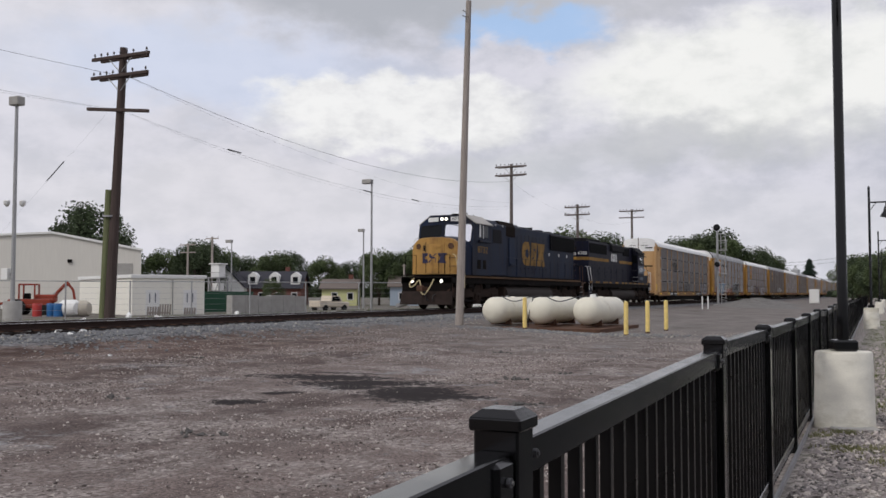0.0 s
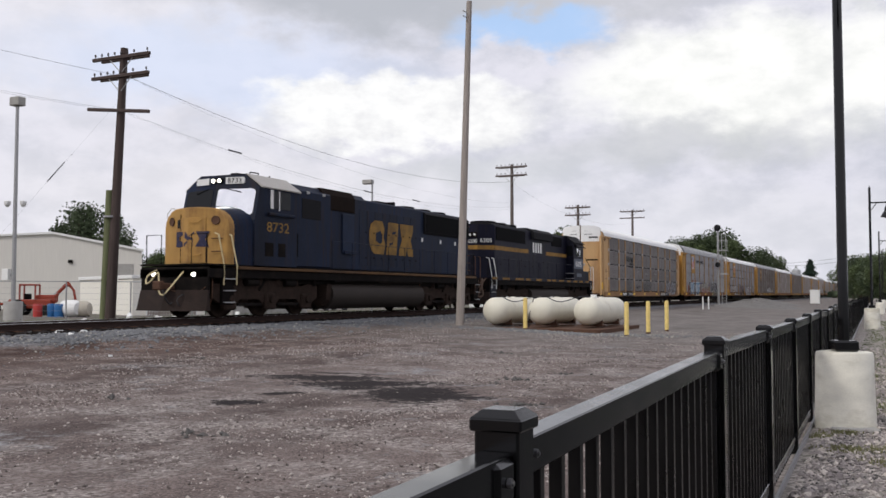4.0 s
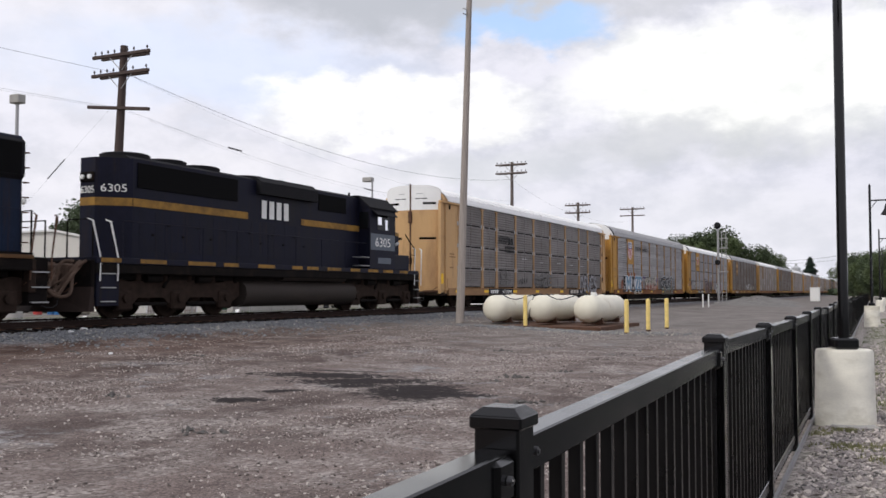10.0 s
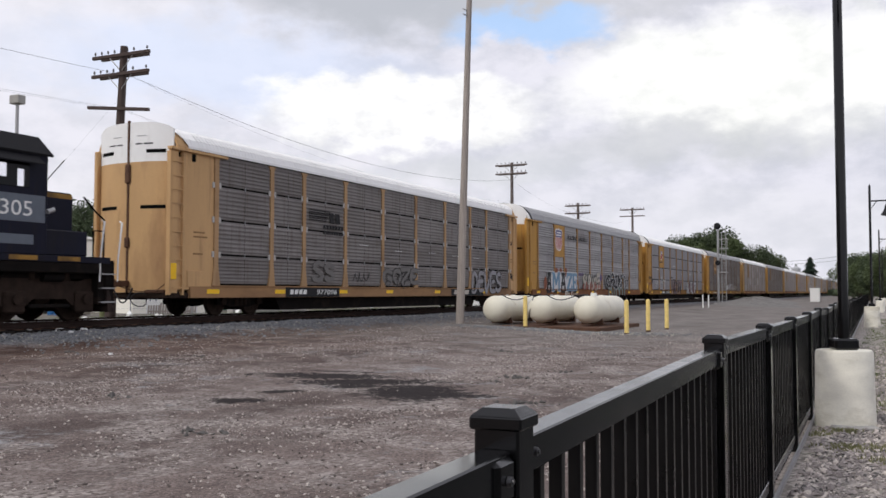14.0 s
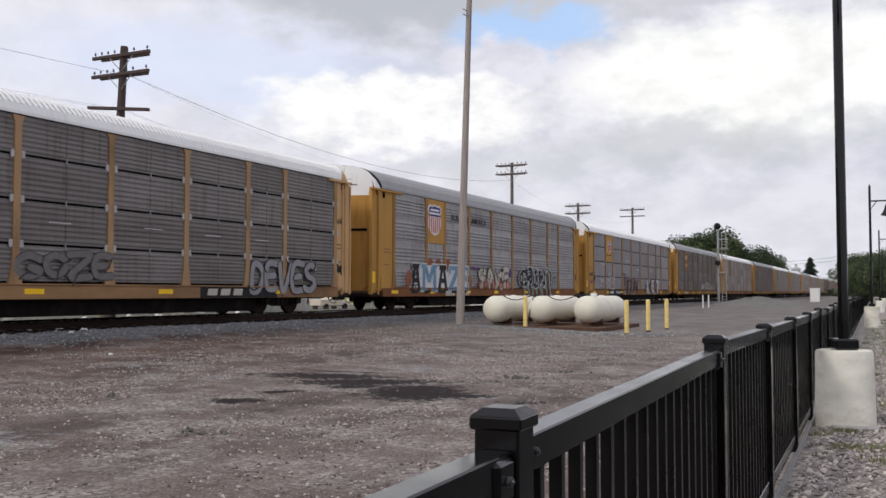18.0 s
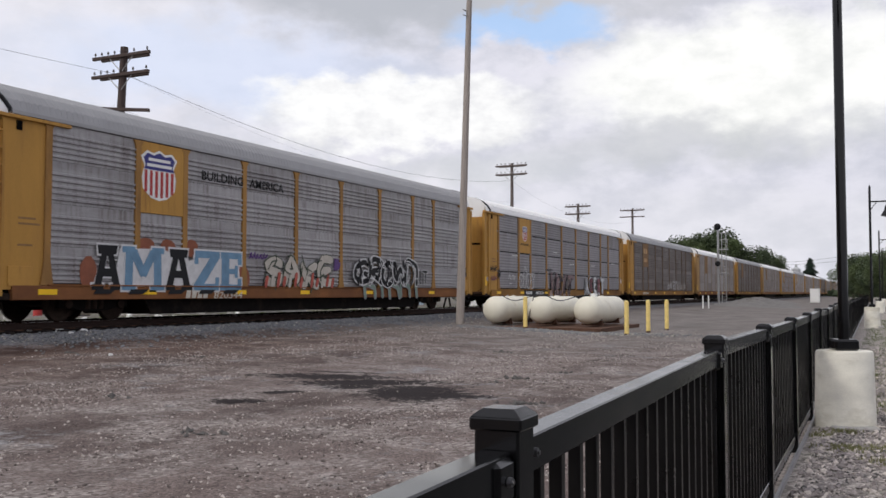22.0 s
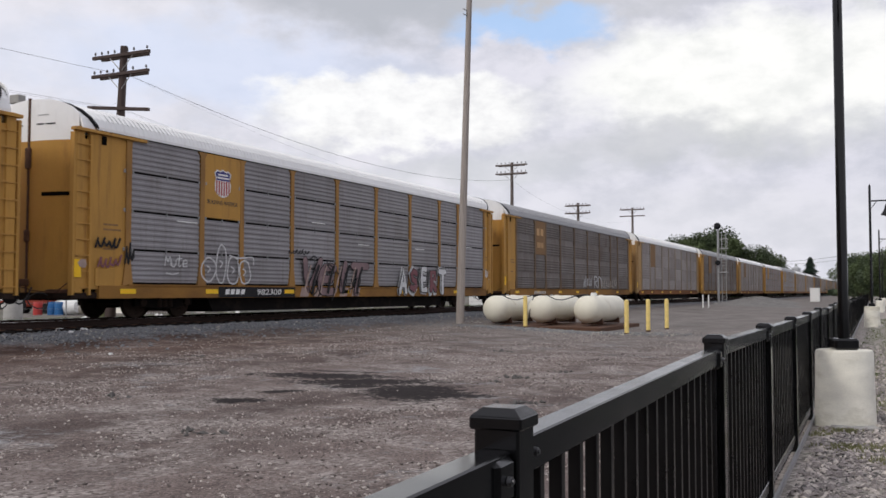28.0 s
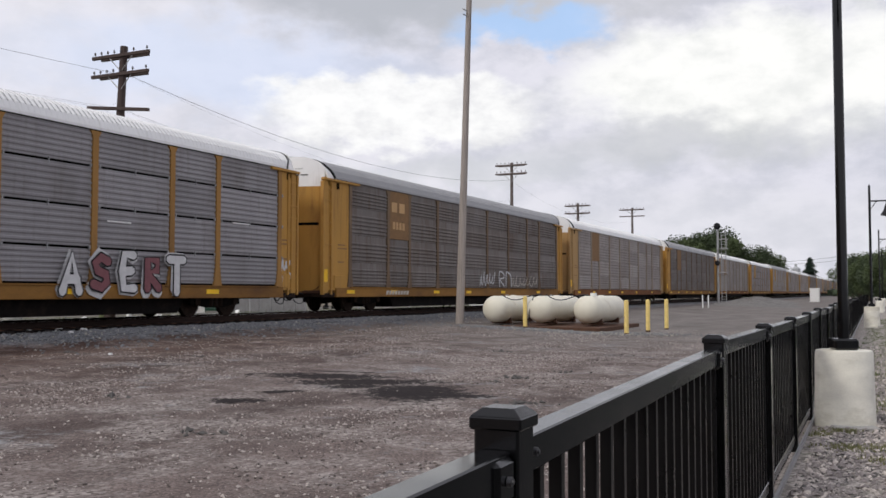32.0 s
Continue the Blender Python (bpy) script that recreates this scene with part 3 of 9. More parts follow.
# ---- track ----
def build_track():
    track = thing("railway_track", "rusty single railway track on dark timber ties and grey ballast", "railway track", kind="structure")
    prof = [(-0.075, 0), (0.075, 0), (0.075, 0.015), (0.012, 0.04), (0.012, 0.125), (0.036, 0.14), (0.036, 0.17), (-0.036, 0.17), (-0.036, 0.14), (-0.012, 0.125), (-0.012, 0.04), (-0.075, 0.015)]
    head = [(-0.034, 0), (0.034, 0), (0.03, 0.008), (-0.03, 0.008)]
    for side in (-0.755, 0.755):
        x = TRACK_X + side
        part("rail", Shape().prism([(x + a, RAIL_Z - 0.178 + b) for a, b in prof], "y", -90, 700), M_RAIL, track)
        part("rail_head", Shape().prism([(x + a, RAIL_Z - 0.008 + b) for a, b in head], "y", -90, 700), M_RAILTOP, track, "polished rail head")
    tie = Shape().box(-1.3, 1.3, -0.11, 0.11, -0.17, 0, 0.012).mesh("tie", M_TIE)
    plate = Shape()
    y, k = -20.0, 0
    while y < 105:
        t = part("tie", tie, None, track)
        t.location = (TRACK_X + random.uniform(-0.04, 0.04), y, RAIL_Z - 0.19)
        t.rotation_euler = (0, 0, random.uniform(-0.015, 0.015))
        for side in (-0.755, 0.755):
            plate.box(TRACK_X + side - 0.17, TRACK_X + side + 0.17, y - 0.09, y + 0.09, RAIL_Z - 0.19, RAIL_Z - 0.172)
        y += 0.535
    far = Shape()
    while y < 330:
        far.box(TRACK_X - 1.3, TRACK_X + 1.3, y - 0.11, y + 0.11, RAIL_Z - 0.36, RAIL_Z - 0.19)
        y += 0.535
    tagged(part("far_ties", far, M_TIE, track, "dark timber ties further along"), kind="stuff")
    part("tie_plates", plate, M_RUST, track, "rusty steel tie plates")


build_track()

# a rough sloping bed of crushed stone under the ties
STONE = [material("crushed stone grey", (0.185, 0.19, 0.197), 0.9, vary=0.35, scale=9), material("crushed stone pale", (0.36, 0.34, 0.30), 0.9, vary=0.3, scale=9), material("stone dark", (0.11, 0.105, 0.10), 0.9, vary=0.3, scale=9)]


def stones(name, label, count, place, size, mat, seed):
    """Loose stones lying half sunk in the ground, as stuff."""
    rnd = random.Random(seed)
    s = Shape()
    faces = [(0, 2, 4), (2, 1, 4), (1, 3, 4), (3, 0, 4), (2, 0, 5), (1, 2, 5), (3, 1, 5), (0, 3, 5)]
    for _ in range(count):
        x, y = place(rnd)
        r = size[0] * (size[1] / size[0]) ** (rnd.random() ** 2.2)
        a = rnd.random() * 6.283
        c, d = math.cos(a), math.sin(a)
        z = ground_z(x, y) + r * 0.22
        pts = []
        for u, v, w in ((1, 0, 0), (-1, 0, 0), (0, 0.75, 0), (0, -0.75, 0), (0, 0, 0.62), (0, 0, -0.62)):
            u, v, w = u + rnd.uniform(-.3, .3), v + rnd.uniform(-.3, .3), w + rnd.uniform(-.2, .2)
            pts.append((x + r * (c * u - d * v), y + r * (d * u + c * v), z + r * w))
        s.add(pts, faces)
    single(name, s, mat, label, "gravel", kind="stuff")


VERGE = [material("verge pebble", (0.52, 0.47, 0.43), 0.95, vary=0.4, scale=12), material("verge stone", (0.28, 0.25, 0.24), 0.95, vary=0.45, scale=12)]
LOT_STONE = [material("lot pebble", (0.42, 0.375, 0.345), 0.95, vary=0.35, scale=9), material("lot stone", (0.10, 0.085, 0.078), 0.95, vary=0.4, scale=9)]


def lot(rnd):
    while True:
        y = 1 + 34 * rnd.random() ** 1.3
        x = rnd.uniform(-15.5, -1.0)
        if spilled(x, y) and rnd.random() < 0.9:
            continue
        if x > -0.95 * y - 3 and noise.noise((x * 0.55, y * 0.3, 7)) + 0.6 * noise.noise((x * 2.1, y * 1.4, 1)) > rnd.uniform(-0.25, 0.6):
            return x, y


def ballast_place(rnd):
    y = rnd.uniform(8, 52)
    edge = -16.9 + 0.9 * noise.noise((y * 0.35, 4, 0)) + 0.5 * noise.noise((y * 1.3, 9, 0))
    return rnd.uniform(-18.35, edge) if rnd.random() < 0.9 else edge + 0.6 * rnd.expovariate(1.0), y


def beside_fence(rnd):
    y = 3.5 + 22 * rnd.random() ** 1.6
    return rnd.uniform(-0.61 - 0.0122 * y, 0.45), y


stones("lot_pebbles", "pale pebbles scattered over the dirt lot", 26000, lot, (0.005, 0.026), LOT_STONE[0], 3)
SPOTS = ((-5.67, 13.6), (-4.15, 11.2), (-5.5, 14.3), (-5.1, 15.8), (-9.1, 9.2), (-12.2, 14.5), (-14.7, 13.6), (-8.3, 20.5), (-6.3, 7.5))


def debris(rnd):
    x, y = rnd.choice(SPOTS)
    return x + rnd.gauss(0, 0.16), y + rnd.gauss(0, 0.07)


stones("dark_debris", "dark clods and bits of bark lying on the dirt", 150, debris, (0.015, 0.075), STONE[2], 14)
stones("lot_stones", "dark stones scattered over the dirt lot", 14000, lot, (0.005, 0.022), LOT_STONE[1], 4)
stones("ballast_stones", "grey crushed stone along the track", 15000, ballast_place, (0.025, 0.07), STONE[0], 5)
stones("ballast_pale_stones", "pale crushed stone along the track", 1500, ballast_place, (0.025, 0.065), STONE[1], 6)
stones("verge_gravel", "pale brown gravel beside the fence", 8000, beside_fence, (0.008, 0.036), VERGE[0], 7)
stones("verge_dark_gravel", "dark gravel beside the fence", 4500, beside_fence, (0.008, 0.028), STONE[2], 8)
stones("verge_grey_gravel", "grey gravel beside the fence", 11000, beside_fence, (0.008, 0.042), VERGE[1], 9)


# ---- fence ----
FENCE_SIZE = 1.18      # the fence is drawn at a smaller size and set out at this one
FENCE_POSTS = [-0.95, 1.38, 3.71, 5.5] + [7.35 + 1.85 * i for i in range(60)]


def fence_x(y):
    """The fence's line, which bends a little at its third post."""
    return -0.518 - 0.0232 * y if y < 3.71 else -0.604 - 0.0122 * (y - 3.71)


def fence_z(y):
    return ground_z(fence_x(y), y) - 0.05 * smooth_step(-0.72, -0.55, fence_x(y)) - 0.01


def build_fence():
    fence = thing("picket_fence", "black powder-coated metal picket fence on posts with pyramid caps", "fence", at=Matrix.Translation((0, 0, EYE_Z * (1 - FENCE_SIZE))) @ Matrix.Scale(FENCE_SIZE, 4))
    post = Shape().box(-0.037, 0.037, -0.037, 0.037, 0, 1.225, 0.004).mesh("post", M_BLACK)
    c = Shape().box(-0.043, 0.043, -0.043, 0.043, 1.203, 1.224, 0.003)
    c.add([(-0.041, -0.041, 1.224), (0.041, -0.041, 1.224), (0.041, 0.041, 1.224), (-0.041, 0.041, 1.224),
           (-0.026, -0.026, 1.236), (0.026, -0.026, 1.236), (0.026, 0.026, 1.236), (-0.026, 0.026, 1.236)],
          [(0, 1, 5, 4), (1, 2, 6, 5), (2, 3, 7, 6), (3, 0, 4, 7), (4, 5, 6, 7)])
    cap = c.mesh("post_cap", M_BLACK)
    picket = Shape().box(-0.0125, 0.0125, -0.0125, 0.0125, 0.26, 1.130, 0.002).mesh("picket", M_PICKET)
    bracket = Shape().box(-0.034, 0.034, 0, 0.078, 1.075, 1.150, 0.012).mesh("rail_bracket", M_BLACK)
    screw = Shape().tube((0.026, 0.04, 1.156), (0.033, 0.04, 1.156), 0.0075, seg=10).tube((0.026, 0.04, 1.156), (0.036, 0.04, 1.156), 0.004, seg=8).mesh("screw", M_SCREW)
    bars, n_far = {}, Shape()
    unit = Shape().box(0, 1, 0, 1, 0, 1).f
    for i, y in enumerate(FENCE_POSTS[:-1]):
        bay = FENCE_POSTS[i + 1] - y
        drop = 0.006 if i == 0 else 0.0
        turn = Matrix.Rotation(math.atan2(fence_x(y) - fence_x(y + bay), bay), 4, "Z")
        base = Matrix.Translation((fence_x(y), y, fence_z(y))) @ turn
        lift = 0.027 if i > 1 else -drop
        rise = fence_z(y + bay) - fence_z(y) if i else 0.0
        off = base @ Matrix.Translation((0, 0.038, lift)) @ Matrix.Rotation(math.atan2(rise, bay), 4, "X")
        n = 18 if bay > 2 else round(bay / 0.1235)
        shares = [(k + (1.25 if bay > 2 else 0.95)) / (n + 0.9) for k in range(n)]
        spots = [base @ Matrix.Translation((0, u * bay, lift + u * rise)) for u in shares]
        if i > 14:
            n_far.add([base @ Vector(p) for p in Shape().box(-0.037, 0.037, -0.037, 0.037, 0, 1.24).v], unit)
            for z0, z1 in ((1.130, 1.184), (0.295, 0.35)):
                n_far.add([off @ Vector(p) for p in Shape().box(-0.021, 0.021, 0, bay - 0.076, z0, z1).v], unit)
        else:
            for name, me in (("post", post), ("post_cap", cap)):
                part(name, me, None, fence).matrix_basis = base
            key = round(bay, 2)
            if key not in bars:
                bars[key] = (Shape().box(-0.026, 0.026, 0, bay - 0.076, 1.124, 1.184, 0.003).mesh("top_rail", M_BLACK),
                             Shape().box(-0.023, 0.023, 0, bay - 0.076, 0.295, 0.35, 0.004).mesh("bottom_rail", M_BLACK))
            for name, me in zip(("top_rail", "bottom_rail"), bars[key]):
                part(name, me, None, fence).matrix_basis = off
            if i < 4:
                part("screw", screw, None, fence, "silver hex screw").matrix_basis = off
                end = base @ Matrix.Translation((0, bay - 0.038, lift + rise)) @ Matrix.Rotation(math.pi, 4, "Z")
                part("rail_bracket", bracket, None, fence).matrix_basis = end @ Matrix.Translation((0, 0, 0.032))
                part("screw", screw, None, fence, "silver hex screw").matrix_basis = base @ Matrix.Translation((0.009, bay - 0.118, lift + rise - 0.010))
        for m3 in spots:
            if i < 10:
                part("picket", picket, None, fence).matrix_basis = m3
            else:
                n_far.add([m3 @ Vector(p) for p in Shape().box(-0.0125, 0.0125, -0.0125, 0.0125, 0.26, 1.130).v], unit)
    tagged(part("far_panels", n_far, M_PICKET, fence, "far bays of the fence"), kind="stuff")
    curb = Shape()
    for y, y1 in zip(FENCE_POSTS, FENCE_POSTS[1:]):
        x, x1, a, b = fence_x(y) * FENCE_SIZE + 0.045, fence_x(y1) * FENCE_SIZE + 0.045, y * FENCE_SIZE, y1 * FENCE_SIZE - 0.002
        curb.prism([(x, a), (x + 0.02, a), (x1 + 0.02, b), (x1, b)], "z", -0.05, 0.075)
    single("fence_edging", curb, M_GALV, "thin grey edging along the foot of the fence", "edging", kind="structure")


build_fence()


def build_lamps():
    lamp = thing("street_lamp", "black lamp post with a bell lantern on a round concrete footing", "street lamp", "lamps along the fence")
    foot = Shape().lathe([(0.298, -0.1), (0.296, 0.0), (0.282, 0.55), (0.278, 0.785), (0.266, 0.812), (0.250, 0.815)], seg=72)
    part("footing", foot, M_CONC, lamp, "stained round concrete footing", True)
    part("base_plate", Shape().box(-0.118, 0.118, -0.118, 0.118, 0.815, 0.93, 0.02), M_BLACK, lamp)
    part("pad", Shape().box(-0.02, 0.40, -0.21, 0.21, -0.1, 0.078, 0.012), M_BLOCK, lamp, "rough concrete pad at the foot")
    part("pole", Shape().tube((0, 0, 0.92), (0, 0, 5.5), 0.052, 0.045, 20), M_BLACK, lamp, smooth=True)
    part("finial", Shape().lathe([(0.05, 5.5), (0.05, 5.53), (0.02, 5.58), (0.005, 5.62)], seg=14), M_BLACK, lamp)
    part("arm", Shape().pipe([(0, 0, 4.95), (0.62, 0, 4.95)], 0.03).box(0.58, 0.66, -0.03, 0.03, 4.8, 4.97, 0.005).pipe([(0, 0, 4.6), (0.25, 0, 4.93)], 0.015), M_BLACK, lamp)
    shade = part("shade", Shape().lathe([(0.05, 4.82), (0.09, 4.75), (0.12, 4.6), (0.22, 4.44), (0.25, 4.38), (0.24, 4.375), (0.1, 4.58)], at=(0.62, 0, 0), seg=20), M_BLACK, lamp, "black bell shade", True)
    part("lens", Shape().lathe([(0.1, 4.46), (0.15, 4.40), (0.12, 4.35), (0.02, 4.33)], at=(0.62, 0, 0), seg=16), M_GLASSPOT, shade)
    lamp.matrix_basis = pose(-0.415, 10.45, 0.0, 0, 0, -70)
    for x, y in ((-0.56, 40.2), (-0.45, 69.5), (-0.40, 99)):
        copy_thing(lamp, pose(x, y, ground_z(x, y)))


build_lamps()


# ---- tank farm and poles ----
def build_tanks():
    z0 = 0.10
    single("tank_slab", Shape().prism([(-15.3, 32.3), (-9.0, 31.6), (-9.0, 37.2), (-15.3, 37.2)], "z", -0.1, z0 + 0.07), M_RUST, "rusty brown low platform under the gas tanks", "platform")
    R, L = 0.50, 3.7
    head = [(0.02, -0.36), (0.2, -0.335), (0.36, -0.25), (0.46, -0.12), (0.50, 0.0)]
    prof = [(r, y) for r, y in head] + [(0.50, L)] + [(r, L - y) for r, y in reversed(head[:-1])]
    tank = thing("gas_tank", "cream horizontal gas tank on low saddles", "gas tank", "row of gas tanks")
    part("shell", Shape().lathe(prof, "y", (0, 0, 0.72), 36), M_TANK, tank, smooth=True)
    for y in (0.7, 3.0):
        part("saddle", Shape().prism([(-0.42, 0.16), (0.42, 0.16), (0.36, 0.42), (0.2, 0.27), (0, 0.225), (-0.2, 0.27), (-0.36, 0.42)], "y", y - 0.06, y + 0.06), M_RUST, tank)
    part("dome", Shape().lathe([(0.11, 1.18), (0.11, 1.225), (0.08, 1.245), (0.01, 1.25)], at=(0, 1.9, 0), seg=16), M_TANK, tank, "valve dome", True)
    part("valve", Shape().tube((0, 1.2, 1.18), (0, 1.2, 1.27), 0.025).tube((0.0, 1.2, 1.25), (0.08, 1.2, 1.25), 0.012), M_GALV, tank)
    part("weld_band", Shape().lathe([(0.502, 0.0), (0.504, 0.01), (0.502, 0.02)], "y", (0, 0, 0.72), 36), M_TANK, tank)
    tank.matrix_basis = pose(-9.9, 33.0, z0 - 0.04)
    for x in (-11.68, -13.5):
        copy_thing(tank, pose(x, 33.0, z0 - 0.04))
    for xa, xb in ((-9.95, -11.6), (-11.75, -13.4)):
        pts = [(xa + (xb - xa) * k / 8, 33.4, z0 + 1.22 + 0.08 * math.sin(k * 0.8) - 0.15 * math.sin(math.pi * k / 8)) for k in range(9)]
        single("gas_hose", Shape().pipe(pts, 0.018), M_CABLE, "thin dark hose between the gas tanks", "hose", "tank hoses")
    single("strap", Shape().pipe([(-12.1, 32.85, z0 + 0.08), (-12.0, 32.7, z0 + 0.6), (-11.9, 32.9, z0 + 1.22)], 0.016), M_CABLE, "dark cable hanging at a tank", "cable")
    single("gauge_box", Shape().box(-9.85, -9.65, 33.3, 33.45, 1.26, 1.39, 0.01), M_WHITE, "small white gauge box on a tank", "gauge box")
    bol = thing("bollard", "yellow painted steel bollard", "bollard", "bollards round the gas tanks")
    part("post", Shape().lathe([(0.075, -0.1), (0.075, 1.08), (0.06, 1.13), (0.02, 1.15)], seg=16), M_BOLLARD, bol, smooth=True)
    part("sleeve", Shape().lathe([(0.08, 0.0), (0.08, 0.05), (0.076, 0.06)], seg=16), M_RUST, bol)
    spots = ((-11.73, 31.5), (-7.80, 30.5), (-7.62, 32.8), (-7.46, 35.1))
    for k, (x, y) in enumerate(spots):
        m = pose(x, y, ground_z(x, y), 0, 0, 40 * k)
        if k:
            copy_thing(bol, m)
        else:
            bol.matrix_basis = m


build_tanks()
stones("tank_gravel", "grey gravel spilled before the gas tanks", 2600, lambda r: (r.gauss(-10.2, 2.1), 31.1 + r.gauss(0, 0.55)), (0.02, 0.06), STONE[0], 15)
stones("tank_pale_gravel", "pale gravel spilled before the gas tanks", 800, lambda r: (r.gauss(-9.3, 1.6), 31.0 + r.gauss(0, 0.5)), (0.02, 0.055), STONE[1], 16)

INS = Shape().lathe([(0.010, 0), (0.010, 0.06), (0.035, 0.06), (0.04, 0.09), (0.028, 0.12), (0.035, 0.14), (0.015, 0.16)], seg=8).mesh("insulator", M_GLASSPOT)


def pole_with_arms(name, label, base, top, r0, r1, arms, mat, pins=8, width=2.8):
    """A leaning timber pole; arms: (height, pins?) across the line."""
    base, top = Vector(base), Vector(top)
    p = thing(name, label, "utility pole", "line poles", Matrix.Translation(base))
    d = top - base
    part("shaft", Shape().tube((0, 0, -0.4), d, r0, r1, 14), mat, p, smooth=True)
    for h, pinned, sx in arms:
        c = d * (h / d.z)
        arm = Shape().box(c.x - width / 2, c.x + width / 2, c.y - 0.20, c.y - 0.09, c.z - 0.06, c.z + 0.06, 0.01)
        if sx > 1:      # a sagging arm that has slipped on its bolt
            arm.v = [(c.x + (x - c.x) * 1.08, y, z - 0.115 * (x - c.x)) for x, y, z in arm.v]
        a = part("crossarm", arm, mat, p)
        if pinned:
            part("back_arm", Shape().box(c.x - width / 2 + 0.15, c.x + width / 2 - 0.3, c.y + 0.09, c.y + 0.20, c.z - 0.06, c.z + 0.06, 0.01), mat, p)
            for k in range(pins):
                if (k * 7 + int(h)) % 9 == 4:
                    continue
                i = part("insulator", INS, None, a)
                i.location = (c.x - width / 2 + 0.12 + (width - 0.24) * k / (pins - 1), c.y - 0.145, c.z + 0.06)
            part("brace", Shape().tube((c.x - 0.55, c.y - 0.14, c.z - 0.06), (c.x, c.y - 0.12, c.z - 0.6), 0.018).tube((c.x + 0.55, c.y - 0.14, c.z - 0.06), (c.x, c.y - 0.12, c.z - 0.6), 0.018), M_GALV, p)
    return p


tp = pole_with_arms("telegraph_pole", "leaning dark timber telegraph pole with three crossarms and insulators", (-25.55, 25.46, 0.2), (-25.2, 25.63, 10.45), 0.20, 0.135, [(9.9, True, 1), (9.2, True, 1), (7.92, False, 2)], M_WOOD_DARK, 9, 2.75)
part("stub", Shape().tube((-0.24, -0.06, -0.3), (-0.07, 0.0, 5.0), 0.155, 0.14, 14), M_WOOD_GREEN, tp, "green treated stub lashed beside the shaft", True)
part("band", Shape().lathe([(0.24, 4.0), (0.24, 4.06)], at=(-0.02, 0.0, 0), seg=14), M_GALV, tp)
pole_with_arms("telegraph_pole", "timber telegraph pole in haze-greyed colour with two crossarms behind the train", (-25.6, 65.9, 0.0), (-25.57, 65.9, 11.25), 0.17, 0.11, [(11.05, True, 1), (10.4, True, 1)], M_WOOD_HAZED, 8, 2.55)
pole_with_arms("telegraph_pole", "timber telegraph pole in haze-greyed colour with two crossarms behind the train", (-25.8, 83.4, 0.0), (-25.8, 83.4, 9.7), 0.17, 0.12, [(9.45, True, 1), (8.75, True, 1)], M_WOOD_HAZED, 8, 2.45)
pole_with_arms("telegraph_pole", "timber telegraph pole in haze-greyed colour with two crossarms behind the train", (-25.97, 104.6, 0.0), (-25.97, 104.6, 11.0), 0.17, 0.12, [(10.8, True, 1), (10.05, False, 1)], M_WOOD_HAZED, 8, 2.85)

bare = thing("bare_pole", "tall bare grey timber pole without arms", "utility pole", at=pose(-14.9, 32.78, 0.1))
part("shaft", Shape().tube((0, 0, -0.4), (0.36, 0.16, 12.75), 0.165, 0.108, 18), M_WOOD_GREY, bare, smooth=True)
part("bolt", Shape().tube((0.25, -0.2, 12.3), (0.32, 0.3, 12.3), 0.02), M_GALV, bare)
part("bolt", Shape().tube((0.25, -0.2, 12.1), (0.32, 0.3, 12.1), 0.02), M_GALV, bare)


def wire(a, b, sag, label, r=0.014, n=24):
    a, b = Vector(a), Vector(b)
    pts = [a.lerp(b, k / n) - Vector((0, 0, sag * 4 * (k / n) * (1 - k / n))) for k in range(n + 1)]
    s, m = Shape(), 5
    side = (b - a).cross(Vector((0, 0, 1))).normalized()
    up = side.cross(b - a).normalized()
    ring = [side * (r * math.cos(6.2832 * i / m)) + up * (r * math.sin(6.2832 * i / m)) for i in range(m)]
    s.add([p + o for p in pts for o in ring], [(k * m + i, k * m + (i + 1) % m, (k + 1) * m + (i + 1) % m, (k + 1) * m + i) for k in range(n) for i in range(m)])
    single("overhead_wire", s, M_CABLE, label, "cable", "overhead wires")


for a, b, sag, r, what in (
        ((-25.3, 25.6, 9.52), (-25.6, 65.9, 9.95), 1.3, 0.008, "sagging black wire between telegraph poles"),
        ((-25.3, 25.6, 9.50), (-25.6, 65.9, 8.3), 1.1, 0.0025, "thin sagging wire between telegraph poles"),
        ((-25.3, 25.7, 8.15), (-25.6, 65.9, 8.05), 1.13, 0.0045, "sagging black wire between telegraph poles"),
        ((-25.3, 25.7, 8.10), (-25.6, 65.9, 7.85), 1.17, 0.0022, "thin sagging wire between telegraph poles"),
        ((-25.6, 65.9, 9.95), (-25.8, 83.4, 8.6), 0.4, 0.004, "black wire between telegraph poles"),
        ((-25.8, 83.4, 8.6), (-25.97, 104.6, 9.6), 0.5, 0.004, "black wire between telegraph poles"),
        ((-25.3, 25.6, 9.42), (-25.0, -8, 9.0), 0.4, 0.006, "black wire leaving the pole"),
        ((-25.3, 25.6, 8.14), (-25.6, -8, 7.8), 0.4, 0.004, "thin wire leaving the pole"),
        ((-25.3, 25.6, 8.10), (-25.6, -8, 7.6), 0.4, 0.003, "thin wire leaving the pole"),
        ((-24.5, 262, 9.6), (-8.0, 262, 11.3), 0.3, 0.035, "distant dark wire over the trees"),
        ((-24.5, 262, 8.9), (-8.0, 262, 10.2), 0.3, 0.03, "distant dark wire over the trees"),
        ((-25.4, 25.5, 8.4), (-25.4, 17.7, 0.2), 0.02, 0.0018, "thin guy wire from the telegraph pole")):
    wire(a, b, sag, what, r)
single("guy_sleeve", Shape().tube((-25.4, 23.15, 5.93), (-25.4, 22.45, 5.19), 0.018), M_CABLE, "dark insulator on the guy wire", "insulator")
